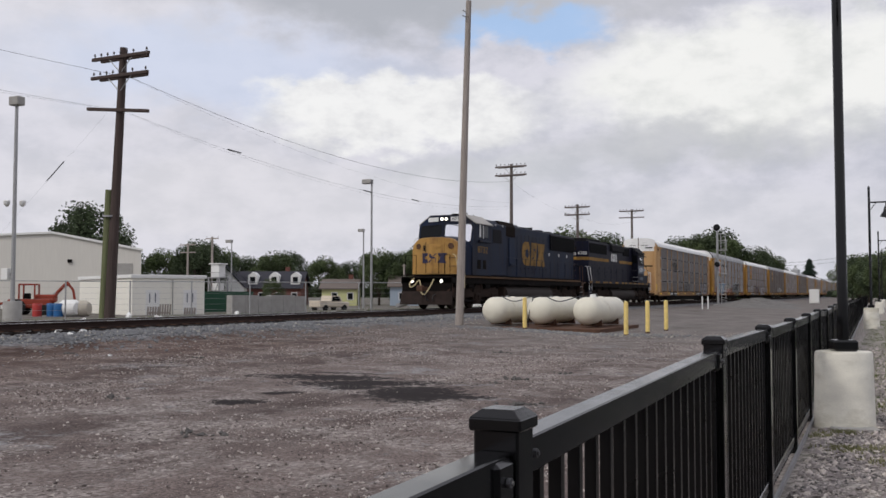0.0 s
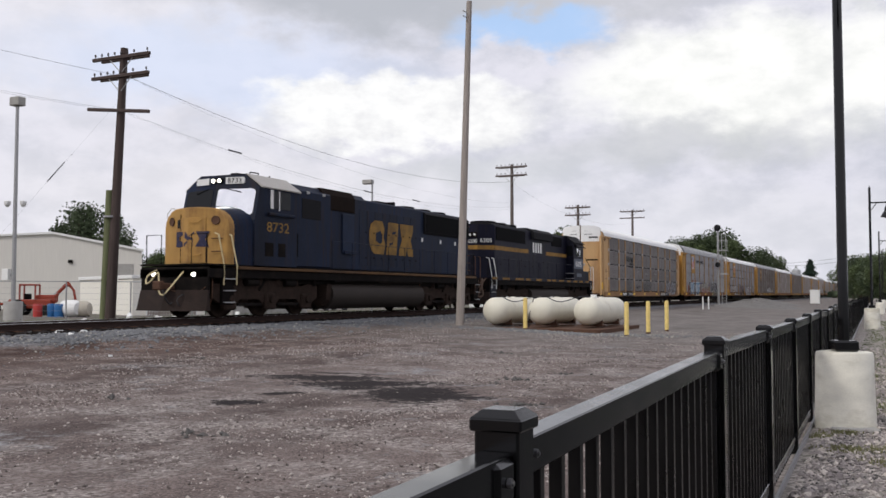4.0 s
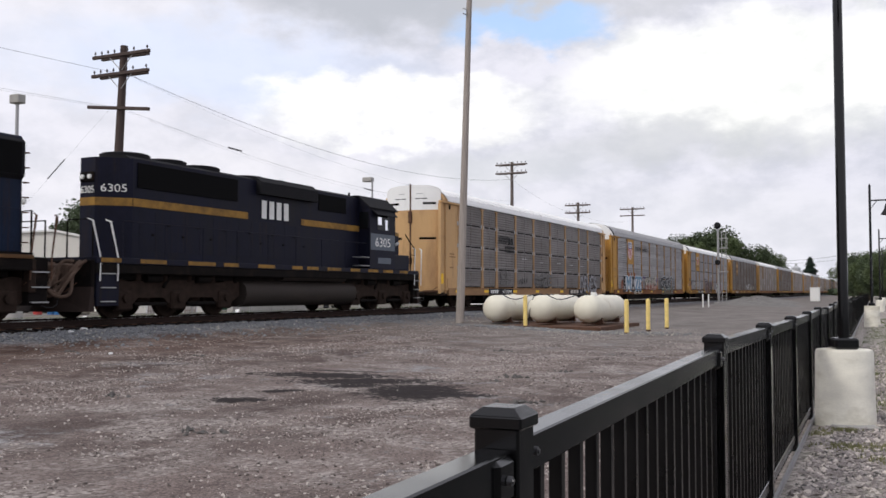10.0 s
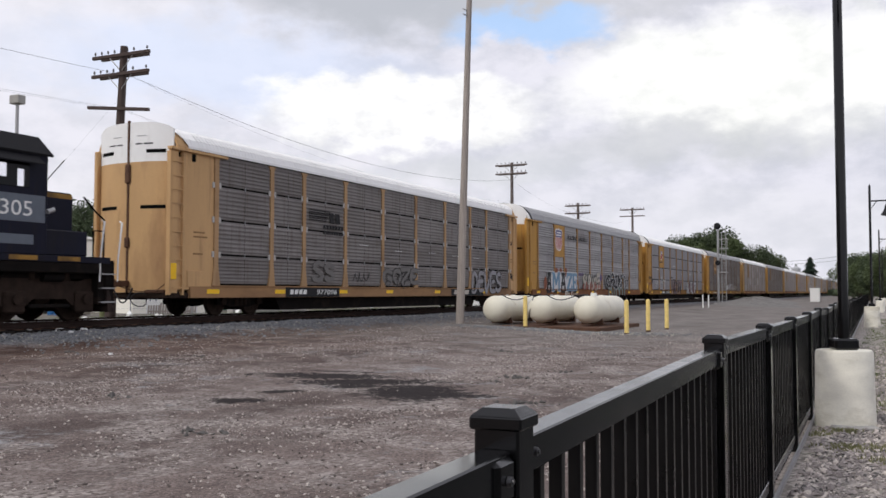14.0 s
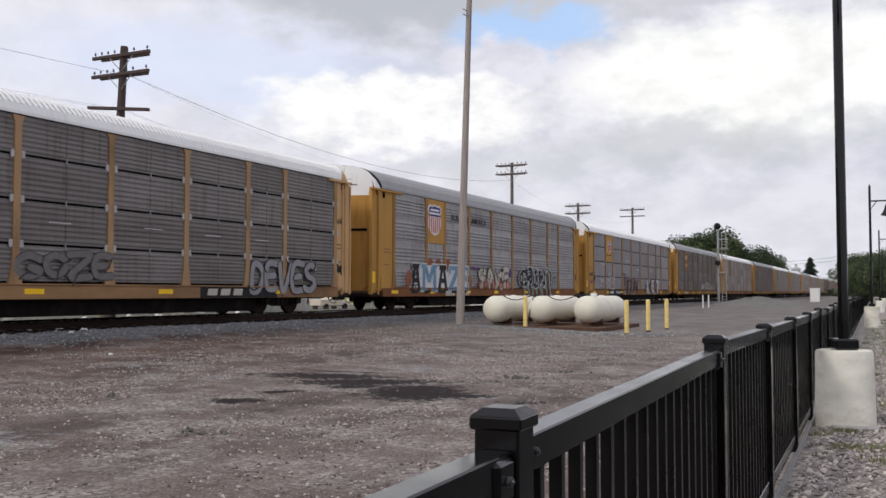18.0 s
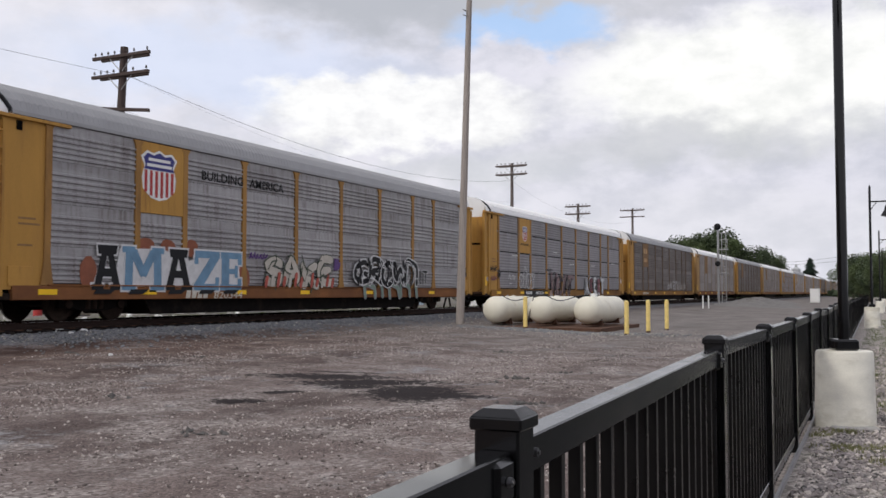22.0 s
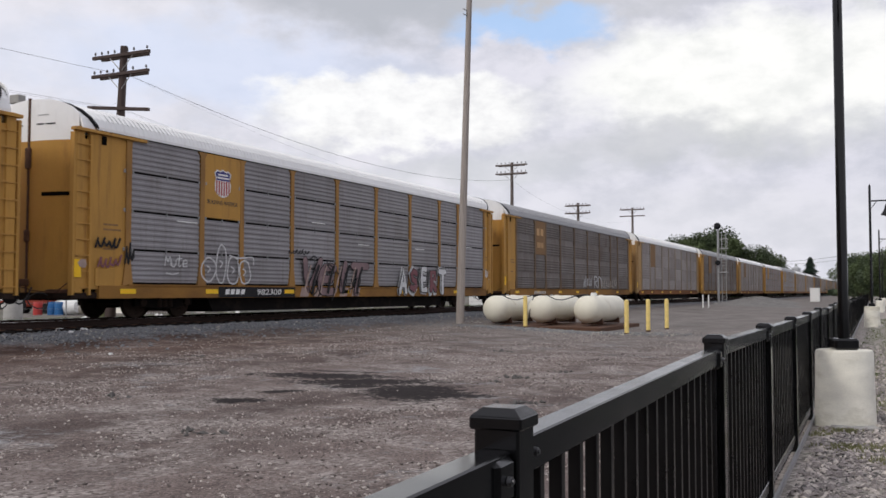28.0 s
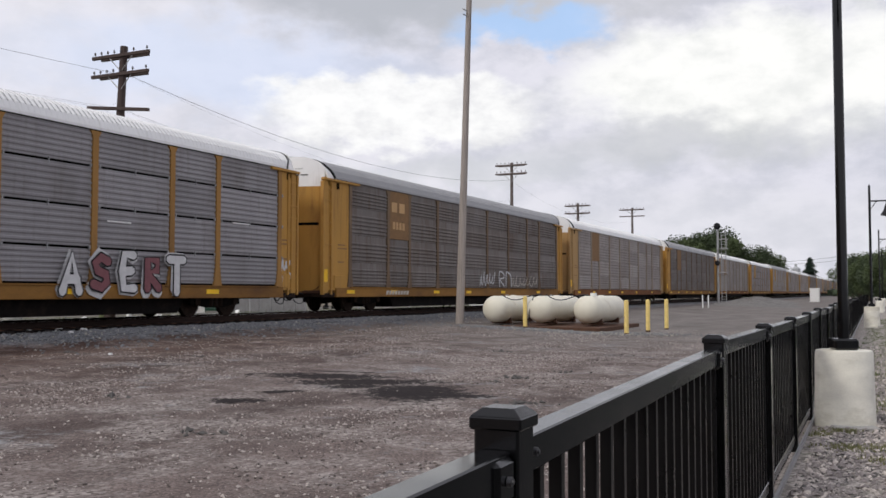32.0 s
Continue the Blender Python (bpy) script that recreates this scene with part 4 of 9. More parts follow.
for yy, zz in ((32.4, 7.57), (43.9, 6.97), (49.6, 7.0)):
    single("wire_splice", Shape().tube((-25.4, yy - 0.45, zz + 0.02), (-25.4, yy + 0.45, zz - 0.01), 0.03), M_CABLE, "dark splice sleeve on a wire", "splice", "wire splices")


# ---- things beyond the track ----
def light_pole(base, height, label, arm=0.9, head=(0.7, 0.45, 0.25), r=0.09, face=-1):
    p = thing("floodlight_pole", label, "floodlight", "yard floodlights", Matrix.Translation(base))
    part("shaft", Shape().tube((0, 0, -0.3), (0, 0, height), r, r * 0.7, 12), M_GALV, p, smooth=True)
    part("bracket", Shape().tube((0, 0, height - 0.1), (face * arm * 0.5, 0, height - 0.1), 0.04), M_GALV, p)
    part("lamp_head", Shape().box(face * arm - head[0] / 2, face * arm + head[0] / 2, -head[1] / 2, head[1] / 2, height - head[2], height + 0.02, 0.04), M_BLOCK, p, "grey box lamp head")
    return p


lp = light_pole((-50.7, 42.3, -0.55), 14.7, "tall galvanised pole with box lamp and two camera domes", 0.0, (0.85, 0.6, 0.55), 0.15)
for sx in (-0.45, 0.45):
    part("camera_dome", Shape().lathe([(0.05, 8.0), (0.2, 7.95), (0.2, 7.75), (0.1, 7.6), (0.01, 7.57)], at=(sx, sx * 0.5, 0), seg=14), M_WHITE, lp, "white camera dome", True)
part("footing", Shape().lathe([(0.58, -0.2), (0.58, 1.45), (0.54, 1.5)], seg=24), M_BLOCK, lp, smooth=True)
part("control_box", Shape().box(-0.85, -0.25, -0.25, 0.1, 2.85, 3.6, 0.03), M_WHITE, lp, "white control box")
part("bracket", Shape().box(-0.3, 0.0, -0.05, 0.05, 3.1, 3.3), M_GALV, lp)
light_pole((-33.4, 58.3, -0.3), 9.95, "slim galvanised floodlight pole with one box head", 0.35, (0.75, 0.45, 0.3))
light_pole((-60.7, 103.9, -0.55), 10.3, "slim galvanised floodlight pole with one box head", 0.35, (0.8, 0.5, 0.35), 0.12)
light_pole((-76.1, 96.7, -0.55), 8.9, "slim galvanised floodlight pole with one box head", 0.4, (0.9, 0.5, 0.35), 0.1)


def t_pole(base, h, label, width=2.4, arms=(0.15,)):
    p = thing("power_pole", label, "utility pole", "power poles", Matrix.Translation(base))
    part("shaft", Shape().tube((0, 0, -0.3), (0, 0, h), 0.16, 0.11, 10), M_WOOD_GREY, p, smooth=True)
    for a in arms:
        c = part("crossarm", Shape().box(-width / 2, width / 2, -0.06, 0.06, h - a - 0.12, h - a, 0.01), M_WOOD_GREY, p)
        for k in range(3):
            part("insulator", INS, None, c).location = (-width / 2 + 0.1 + (width - 0.2) * k / 2, 0, h - a)
    return p


t_pole((-65.3, 79.7, -0.55), 8.1, "slim grey power pole with one crossarm", 1.7)
t_pole((-74.4, 86.4, -0.55), 7.9, "grey power pole with two crossarms", 2.3, (0.1, 1.0))
t_pole((-104, 126, -0.55), 8.0, "distant grey power pole", 2.0)
t_pole((-24.5, 262, -0.55), 10.3, "distant grey power pole over the trees", 1.4)
t_pole((-8.0, 262, -0.55), 12.0, "distant grey power pole over the trees", 1.4)
t_pole((-59.6, 113, -0.55), 6.0, "distant grey power pole", 0.6)


# distance haze is put into the silos' colour, near the sky's grey
M_SILO = material("concrete grey with painted haze", (0.42, 0.43, 0.44), 0.9, vary=0.1, scale=0.5)
M_TANBOX = material("beige plastic", (0.46, 0.42, 0.35), 0.6, vary=0.12)
PICKUP = (-57.0, 90.0)
TRACTOR, TANK_AT = (-67.6, 58.6), ((-59.7, 55.3), (-59.0, 55.8))


def build_background():
    G = -0.55
    # big metal shed, gable end to the yard
    shed = thing("metal_shed", "large pale metal-clad shed with a shallow gable roof", "shed")
    ax, ay, bx, by = -118, 71.2, -83.0, 87.9
    d = Vector((bx - ax, by - ay, 0)).normalized()
    n = Vector((-d.y, d.x, 0))
    W = (Vector((bx, by, 0)) - Vector((ax, ay, 0))).length
    m = Matrix.Translation((ax, ay, G)) @ Matrix.Rotation(math.atan2(d.y, d.x), 4, "Z")
    shed.matrix_basis = m
    ridge = W * 0.72
    back = m.inverted().to_3x3() @ Vector((bx, by, 0)).normalized() * 26

    def slab(outline, y0):
        k = len(outline)
        f = [tuple(range(k)), tuple(range(2 * k - 1, k - 1, -1))] + [(i, (i + 1) % k, k + (i + 1) % k, k + i) for i in range(k)]
        return Shape().add([(x, y0, z) for x, z in outline] + [(x + back.x - 2, y0 + back.y, z) for x, z in outline], f)

    part("wall", slab([(0, 0), (W, 0), (W, 7.3), (ridge, 9.4), (0, 8.2)], 0), M_METALWALL, shed)
    part("roof", slab([(-0.3, 8.2), (ridge, 9.4), (W + 0.3, 7.25), (W + 0.3, 7.5), (ridge, 9.65), (-0.3, 8.45)], -0.3), M_WHITE, shed, "pale roof edge")
    part("louvre", Shape().box(W - 3.0, W - 1.0, -0.06, 0.05, 4.2, 5.7), M_BLOCK, shed, "grey wall louvre")
    for x, z in ((W - 22, 6.2), (W - 9.0, 5.8)):
        part("wall_lamp", Shape().box(x, x + 0.5, -0.3, 0, z, z + 0.4, 0.05), M_UNDER, shed)
    # low block building
    b = thing("block_building", "low cream flat-roofed block building with two double doors", "building")
    b.matrix_basis = pose(-58.4, 60.8, G, 0, 0, 63.7)
    part("wall", Shape().box(0, 6.6, 0, 14.3, 0, 3.3, 0.02), M_WHITEWALL, b)
    part("roof", Shape().box(-0.15, 6.75, -0.15, 14.45, 3.3, 3.62, 0.03), M_WHITE, b, "white flat roof edge")
    for x in (1.2, 4.6):
        door = part("door", Shape().box(x, x + 1.25, -0.05, 0.03, 0.1, 2.3, 0.01), M_WHITE, b, "white double door")
        part("panel", Shape().box(x + 0.3, x + 0.4, -0.06, -0.048, 1.2, 2.0), M_GREYPLATE, door)
        part("panel", Shape().box(x + 0.8, x + 0.9, -0.06, -0.048, 1.2, 2.0), M_GREYPLATE, door)
    part("downpipe", Shape().tube((3.6, -0.08, 0), (3.6, -0.08, 3.2), 0.05), M_BLOCK, b)
    # chain link fence along the yard
    f = thing("chain_link_fence", "galvanised chain link fence with steel posts", "fence")
    pts = [(-60 + 2.7 * k, 33 + 3.05 * k) for k in range(14)]
    for x, y in pts:
        part("post", Shape().tube((x, y, G - 0.2), (x, y, 2.3), 0.05, seg=8), M_GALV, f)
    part("top_rail", Shape().pipe([(x, y, 2.25) for x, y in pts], 0.03, 6), M_GALV, f)
    mesh = Shape()
    for (x0, y0), (x1, y1) in zip(pts, pts[1:]):
        for k in range(7):
            z = G + 0.1 + k * 0.38
            mesh.tube((x0, y0, z), (x1, y1, z), 0.006, seg=4, caps=False)
    tagged(part("mesh_wires", mesh, M_GALV, f, "thin mesh wires"), kind="stuff")
    # block wall bays
    w = thing("block_wall", "long grey concrete block storage bay wall", "wall")
    a, c = Vector((-47.7, 60.4, G)), Vector((-47.0, 70.0, G))
    for k in range(6):
        p0, p1 = a.lerp(c, k / 6), a.lerp(c, (k + 1) / 6 - 0.004)
        t = (p1 - p0).normalized()
        o = Vector((-t.y, t.x, 0)) * 0.3
        hh = 1.85 - 0.1 * (k % 3 == 2)
        part("block", Shape().add([p0 - o, p1 - o, p1 + o, p0 + o, *[q + Vector((0, 0, hh)) for q in (p0 - o, p1 - o, p1 + o, p0 + o)]],
                                  [(3, 2, 1, 0), (4, 5, 6, 7), (0, 1, 5, 4), (1, 2, 6, 5), (2, 3, 7, 6), (3, 0, 4, 7)]), M_BLOCK, w)
    # orange backhoe
    t = thing("backhoe", "orange red backhoe tractor parked by the shed", "tractor", at=pose(*TRACTOR, G, 0, 0, 33))
    part("body", Shape().box(-2.0, 1.6, -0.7, 0.7, 0.7, 1.5, 0.1).box(0.2, 1.9, -0.5, 0.5, 1.2, 1.9, 0.12), M_ORANGE, t)
    cab = part("cab_frame", Shape().box(-1.1, 0.3, -0.7, 0.7, 2.7, 2.85, 0.04), M_ORANGE, t)
    for x, y in ((-1.05, -.65), (-1.05, .65), (.25, -.65), (.25, .65)):
        part("pillar", Shape().box(x - .06, x + .06, y - .06, y + .06, 1.4, 2.75), M_ORANGE, cab)
    for x, r in ((-1.2, 0.75), (1.2, 0.5)):
        for y in (-0.85, 0.85):
            part("wheel", Shape().lathe([(r * 0.5, -0.2), (r, -0.16), (r, 0.16), (r * 0.5, 0.2)], "y", (x, y, r), 18), M_TYRE, t)
    part("boom", Shape().pipe([(1.5, 0, 1.1), (2.0, 0, 2.1), (2.6, 0, 2.75), (3.0, 0, 2.8)], 0.15, 8), M_ORANGE, t)
    part("dipper", Shape().pipe([(2.75, 0, 3.0), (3.3, 0, 2.3), (3.5, 0, 1.2)], 0.11, 8), M_ORANGE, t)
    part("digger_bucket", Shape().prism([(3.3, 1.25), (3.75, 1.2), (3.8, 0.6), (3.3, 0.45)], "y", -0.3, 0.3), M_UNDER, t)
    part("ram", Shape().tube((1.6, 0, 1.9), (2.7, 0, 2.95), 0.05, seg=8), M_GALV, t)
    part("seat", Shape().box(-0.8, -0.3, -0.3, 0.3, 1.5, 2.0, 0.06), M_UNDER, t)
    part("loader_arm", Shape().tube((-1.5, 0.5, 1.3), (-3.2, 0.5, 1.0), 0.1).tube((-1.5, -0.5, 1.3), (-3.2, -0.5, 1.0), 0.1), M_ORANGE, t)
    part("bucket", Shape().prism([(-3.9, 0.5), (-3.1, 0.45), (-3.1, 1.25), (-3.3, 0.7)], "y", -1.0, 1.0), M_UNDER, t)
    for k, (x, y, mt, nm) in enumerate(((-61.2, 54.8, M_BARREL, "blue"), (-60.4, 55.4, M_BARREL, "blue"), (-61.9, 54.0, M_RED, "red"), (-60.2, 54.6, M_BARREL, "blue"))):
        bar = thing("drum", nm + " steel drum standing in the yard", "drum", "yard drums", pose(x, y, G))
        part("shell", Shape().lathe([(0.36, 0), (0.38, 0.02), (0.36, 0.04), (0.36, 0.6), (0.38, 0.62), (0.36, 0.64), (0.36, 1.15), (0.34, 1.18)], seg=18), mt, bar, smooth=True)
        part("lid", Shape().lathe([(0.33, 1.165), (0.33, 1.185)], seg=18), mt, bar)
    wt = thing("water_tank", "small white round tank standing in the yard", "tank", "yard tanks", pose(*TANK_AT[0], G))
    part("shell", Shape().lathe([(0.1, -1.0), (0.5, -0.9), (0.7, -0.5), (0.7, 0.5), (0.5, 0.9), (0.1, 1.0)], "x", (0, 0, 0.8), 18), M_WHITE, wt, smooth=True)
    part("saddle", Shape().box(-0.6, 0.6, -0.4, 0.4, 0, 0.2), M_UNDER, wt)
    wt2 = thing("water_tank", "small beige round tank standing in the yard", "tank", "yard tanks", pose(*TANK_AT[1], G, 0, 0, 20))
    part("shell", Shape().lathe([(0.1, -0.8), (0.5, -0.7), (0.68, -0.4), (0.68, 0.4), (0.5, 0.7), (0.1, 0.8)], "x", (0, 0, 0.75), 18), M_TANBOX, wt2, smooth=True)
    part("saddle", Shape().box(-0.5, 0.5, -0.4, 0.4, 0, 0.2), M_UNDER, wt2)
    for x, y, hh in ((-57.5, 61.6, 0.9), (-57.1, 62.6, 1.1), (-55.2, 63.5, 0.8)):
        pl = thing("pallet", "grey weathered pallet leaning on the block building", "pallet", "leaning pallets", pose(x + 1.6, y - 1.0, G, 12, 0, 63.7))
        for k in range(5):
            part("slat", Shape().box(-0.5 + 0.22 * k, -0.36 + 0.22 * k, -0.02, 0.02, 0, hh), M_WOOD_GREY, pl)
        part("batten", Shape().box(-0.5, 0.52, 0.022, 0.07, 0.3, 0.42), M_WOOD_GREY, pl)
    # white plastic scrap lying beyond the track
    rnd = random.Random(17)
    for x, y, w, h in ((-27.9, 30.6, 0.34, 0.42), (-27.4, 31.0, 0.22, 0.34), (-31.7, 39.2, 0.5, 0.40), (-31.0, 39.9, 0.34, 0.5), (-34.0, 35.2, 0.45, 0.75), (-35.6, 33.8, 0.3, 0.55), (-29.4, 35.4, 0.3, 0.30), (-18.9, 16.3, 0.16, 0.10), (-18.6, 16.9, 0.20, 0.08), (-18.3, 17.4, 0.12, 0.07), (-17.9, 16.6, 0.10, 0.06), (-13.6, 13.6, 0.07, 0.04)):
        sc = [(w * rnd.uniform(0.6, 1.2) * math.cos(1.0472 * i), 0.6 * w * rnd.uniform(0.6, 1.2) * math.sin(1.0472 * i)) for i in range(6)]
        top = [(0.7 * a + rnd.uniform(-0.1, 0.1) * w, 0.7 * b2) for a, b2 in sc]
        v = [(a, b2, -0.02) for a, b2 in sc] + [(a, b2, h * rnd.uniform(0.6, 1.1)) for a, b2 in top]
        single("plastic_scrap", Shape().add(v, [tuple(reversed(range(6))), (6, 7, 8), (6, 8, 9), (6, 9, 10), (6, 10, 11)] + [(i, (i + 1) % 6, 6 + (i + 1) % 6, 6 + i) for i in range(6)]), M_WHITE, "crumpled white plastic scrap lying by the track", "scrap", "scrap by the track", at=pose(x, y, ground_z(x, y), 0, 0, rnd.uniform(0, 180)))
    # raised white cabinet on a frame
    x = thing("raised_hopper", "white box hopper on a steel frame", "hopper", at=pose(-64.7, 80.0, G))
    part("box", Shape().box(-0.55, 0.55, -0.55, 0.55, 3.75, 5.1, 0.05), M_WHITE, x)
    part("roof", Shape().box(-0.72, 0.72, -0.7, 0.7, 5.1, 5.22, 0.02), M_WHITE, x)
    part("platform", Shape().box(-0.8, 0.8, -0.8, 0.8, 3.62, 3.74, 0.01).box(-0.8, 0.8, -0.82, -0.78, 4.2, 4.26), M_GALV, x)
    part("skirt", Shape().box(-0.5, 0.5, -0.4, 0.4, 2.3, 3.1, 0.05), M_WHITE, x)
    for px in (-0.7, 0.7):
        for py in (-0.7, 0.7):
            part("leg", Shape().box(px - 0.07, px + 0.07, py - 0.07, py + 0.07, 0, 3.65), M_GALV, x)
    part("brace", Shape().tube((-0.7, -0.7, 0.3), (0.7, -0.7, 3.4), 0.04, seg=6).tube((0.7, -0.7, 0.3), (-0.7, -0.7, 3.4), 0.04, seg=6), M_GALV, x)
    single("green_screen", Shape().box(-0.05, 0.05, -3.5, 3.5, 0, 2.2), material("green screen cloth", (0.03, 0.08, 0.05), 0.9), "dark green screen fence", "screen", at=pose(-61.5, 77.0, G, 0, 0, -20))
    # houses
    def house(at, w, dpt, h, rise, wall, roof, label, dormers=0, win=3):
        o = thing("house", label, "house", "houses beyond the yard", at)
        part("wall", Shape().prism([(0, 0), (dpt, 0), (dpt, h), (dpt / 2, h + rise), (0, h)], "x", 0, w), wall, o)
        e = 0.4
        part("roof", Shape().prism([(-e, h - e * rise / dpt * 2), (dpt / 2, h + rise), (dpt + e, h - e * rise / dpt * 2), (dpt + e, h + 0.2 - e * rise / dpt * 2), (dpt / 2, h + rise + 0.2), (-e, h + 0.2 - e * rise / dpt * 2)], "x", -e, w + e), roof, o)
        for k in range(win):
            xx = w * (k + 0.6) / (win + 0.2)
            wi = part("window", Shape().box(xx, xx + 1.0, -0.06, 0.0, 1.0, 2.2), M_WHITE, o)
            part("pane", Shape().box(xx + 0.1, xx + 0.9, -0.08, -0.061, 1.1, 2.1), M_GLASS, wi)
        for k in range(dormers):
            xx = w * (k + 0.7) / (dormers + 0.2)
            do = part("dormer", Shape().prism([(xx, h + 0.3), (xx + 1.5, h + 0.3), (xx + 1.5, h + 1.9), (xx + 0.75, h + 2.5), (xx, h + 1.9)], "y", 0.5, dpt / 2), M_WHITE, o, "white dormer")
            part("pane", Shape().box(xx + 0.35, xx + 1.15, 0.45, 0.49, h + 0.7, h + 1.7), M_GLASS, do)
        part("chimney", Shape().box(w * 0.7, w * 0.7 + 0.7, dpt * 0.55, dpt * 0.55 + 0.7, h, h + rise + 0.9, 0.02), M_BRICK, o)
        return o

    house(pose(-95, 121.0, G, 0, 0, 26), 11.0, 9, 3.0, 2.5, M_BRICK, M_SHINGLE, "dark-roofed brick house with white dormers", 3, 4)
    gable = thing("house", "white gabled end house with one upper window", "house", "houses beyond the yard", pose(-96.5, 117.0, G, 0, 0, 26))
    part("wall", Shape().prism([(0, 0), (5.5, 0), (5.5, 3.0), (2.2, 6.4), (0, 6.2)], "y", 0, 5), M_WHITE, gable)
    part("roof", Shape().prism([(5.7, 2.9), (2.2, 6.5), (-0.2, 6.3), (-0.2, 6.6), (2.2, 6.8), (5.9, 3.0)], "y", -0.2, 5.2), M_SHINGLE, gable)
    part("window", Shape().box(1.0, 2.2, -0.08, 0, 4.3, 5.5), M_GLASS, gable)
    house(pose(-79.0, 122.5, G, 0, 0, 25), 5.4, 6.4, 2.8, 1.3, M_SIDING_YELLOW, M_SHINGLE_BROWN, "pale yellow bungalow with a brown roof", 0, 2)
    house(pose(-70.0, 128.0, G, 0, 0, 25), 5.0, 7, 3.2, 1.8, M_SIDING_BLUE, M_SHINGLE_BROWN, "grey blue house with a low roof", 0, 2)
    house(pose(-52, 118.0, G, 0, 0, 25), 7, 8, 2.4, 1.6, M_WHITE, M_SHINGLE_BROWN, "small white house among trees", 0, 2)
    # parked pickup
    c = thing("pickup_truck", "beige pickup truck parked by the wall", "pickup truck", at=pose(*PICKUP, G, 0, 0, 78))
    part("body", Shape().box(-2.4, 2.4, -0.9, 0.9, 0.45, 1.05, 0.1).box(-2.4, -0.6, -0.9, 0.9, 1.0, 1.2, 0.05), M_BEIGE_CAR, c)
    cb = part("cab", Shape().prism([(-0.6, 1.05), (1.3, 1.05), (0.8, 1.75), (-0.45, 1.75)], "y", -0.82, 0.82), M_BEIGE_CAR, c)
    part("window", Shape().prism([(-0.45, 1.12), (1.0, 1.12), (0.7, 1.65), (-0.35, 1.65)], "y", -0.835, 0.835), M_GLASS, cb)
    for wx in (-1.5, 1.5):
        for wy in (-0.85, 0.85):
            part("wheel", Shape().lathe([(0.2, -0.1), (0.37, -0.09), (0.37, 0.09), (0.2, 0.1)], "y", (wx, wy, 0.37), 16), M_TYRE, c)
    # conveyor and pale heaps in the middle distance
    cv = thing("conveyor", "grey inclined conveyor on a wheeled frame", "conveyor", at=pose(-34, 70, -0.4))
    part("belt", Shape().add([(-5, 2.4, 0.9), (4, -1, 3.6), (4.3, -0.4, 3.6), (-4.7, 3.0, 0.9), (-5, 2.4, 0.6), (4, -1, 3.3), (4.3, -0.4, 3.3), (-4.7, 3.0, 0.6)], [(0, 1, 2, 3), (7, 6, 5, 4), (0, 4, 5, 1), (1, 5, 6, 2), (2, 6, 7, 3), (3, 7, 4, 0)]), M_GALV, cv)
    part("frame", Shape().tube((1, 0, 2.5), (1.5, 0, 0), 0.08).tube((1, 0.5, 2.5), (0.2, 0.8, 0), 0.08), M_UNDER, cv)
    # signal mast
    s = thing("signal_mast", "galvanised railway signal mast with black hooded heads and a ladder", "railway signal", at=pose(-15.5, 97.8, 0.2))
    part("mast", Shape().tube((0, 0, -0.2), (0, 0, 8.0), 0.13, 0.11, 12), M_GALV, s)
    for z, k in ((7.95, 0.8), (4.2, 0.62)):
        h = part("signal_head", Shape().lathe([(0.05, -0.15), (0.41 * k, -0.14), (0.43 * k, 0.0), (0.37 * k, 0.12), (0.05, 0.15)], "y", (0, -0.3, z), 24), M_INK, s, "black round target")
        part("hood", Shape().lathe([(0.17, -0.75), (0.17, -0.42), (0.15, -0.42)], "y", (0, 0, z + 0.05), 14), M_INK, h)
    lad = part("ladder", Shape().tube((0.34, 0, 0), (0.34, 0, 7.4), 0.035).tube((0.78, 0, 0), (0.78, 0, 7.4), 0.035), M_GALV, s)
    rungs = Shape()
    for k in range(24):
        rungs.tube((0.34, 0, 0.2 + k * 0.31), (0.78, 0, 0.2 + k * 0.31), 0.02, seg=6)
    part("rungs", rungs, M_GALV, lad)
    part("platform", Shape().box(0, 0.95, -0.4, 0.4, 5.6, 5.68).box(0, 0.95, -0.4, 0.4, 3.2, 3.28), M_GALV, s)
    part("railing", Shape().pipe([(0.1, -0.4, 6.6), (0.95, -0.4, 6.6), (0.95, 0.4, 6.6)], 0.03).tube((0.95, -0.4, 5.6), (0.95, -0.4, 6.6), 0.03), M_GALV, s)
    part("base", Shape().box(-0.4, 0.4, -0.4, 0.4, -0.3, 0.15, 0.02), M_BLOCK, s)
    cab = thing("relay_cabinet", "white equipment cabinet beside the track", "cabinet", at=pose(-9.1, 139.6, 0.1))
    part("body", Shape().box(-0.62, 0.62, -0.6, 0.6, 0, 1.85, 0.03), M_WHITE, cab)
    part("roof", Shape().box(-0.68, 0.68, -0.66, 0.66, 1.85, 1.94, 0.02), M_WHITE, cab)
    part("door", Shape().box(-0.55, 0.55, -0.63, -0.6, 0.15, 1.8, 0.01), M_WHITE, cab)
    for k, (px, py) in enumerate(((-13.4, 76.7), (-13.1, 77.6))):
        wp = thing("marker_post", "thin white marker post", "marker post", "marker posts", pose(px, py, ground_z(px, py)))
        part("shaft", Shape().tube((0, 0, -0.2), (0, 0, 0.98), 0.055, seg=10), M_WHITE, wp)
        part("cap", Shape().lathe([(0.06, 0.97), (0.05, 1.02), (0.01, 1.04)], seg=10), M_WHITE, wp)
    heap = Shape()
    rnd = random.Random(5)
    n, mrows = 26, 8
    vs = [(0, 0, 0.85)]
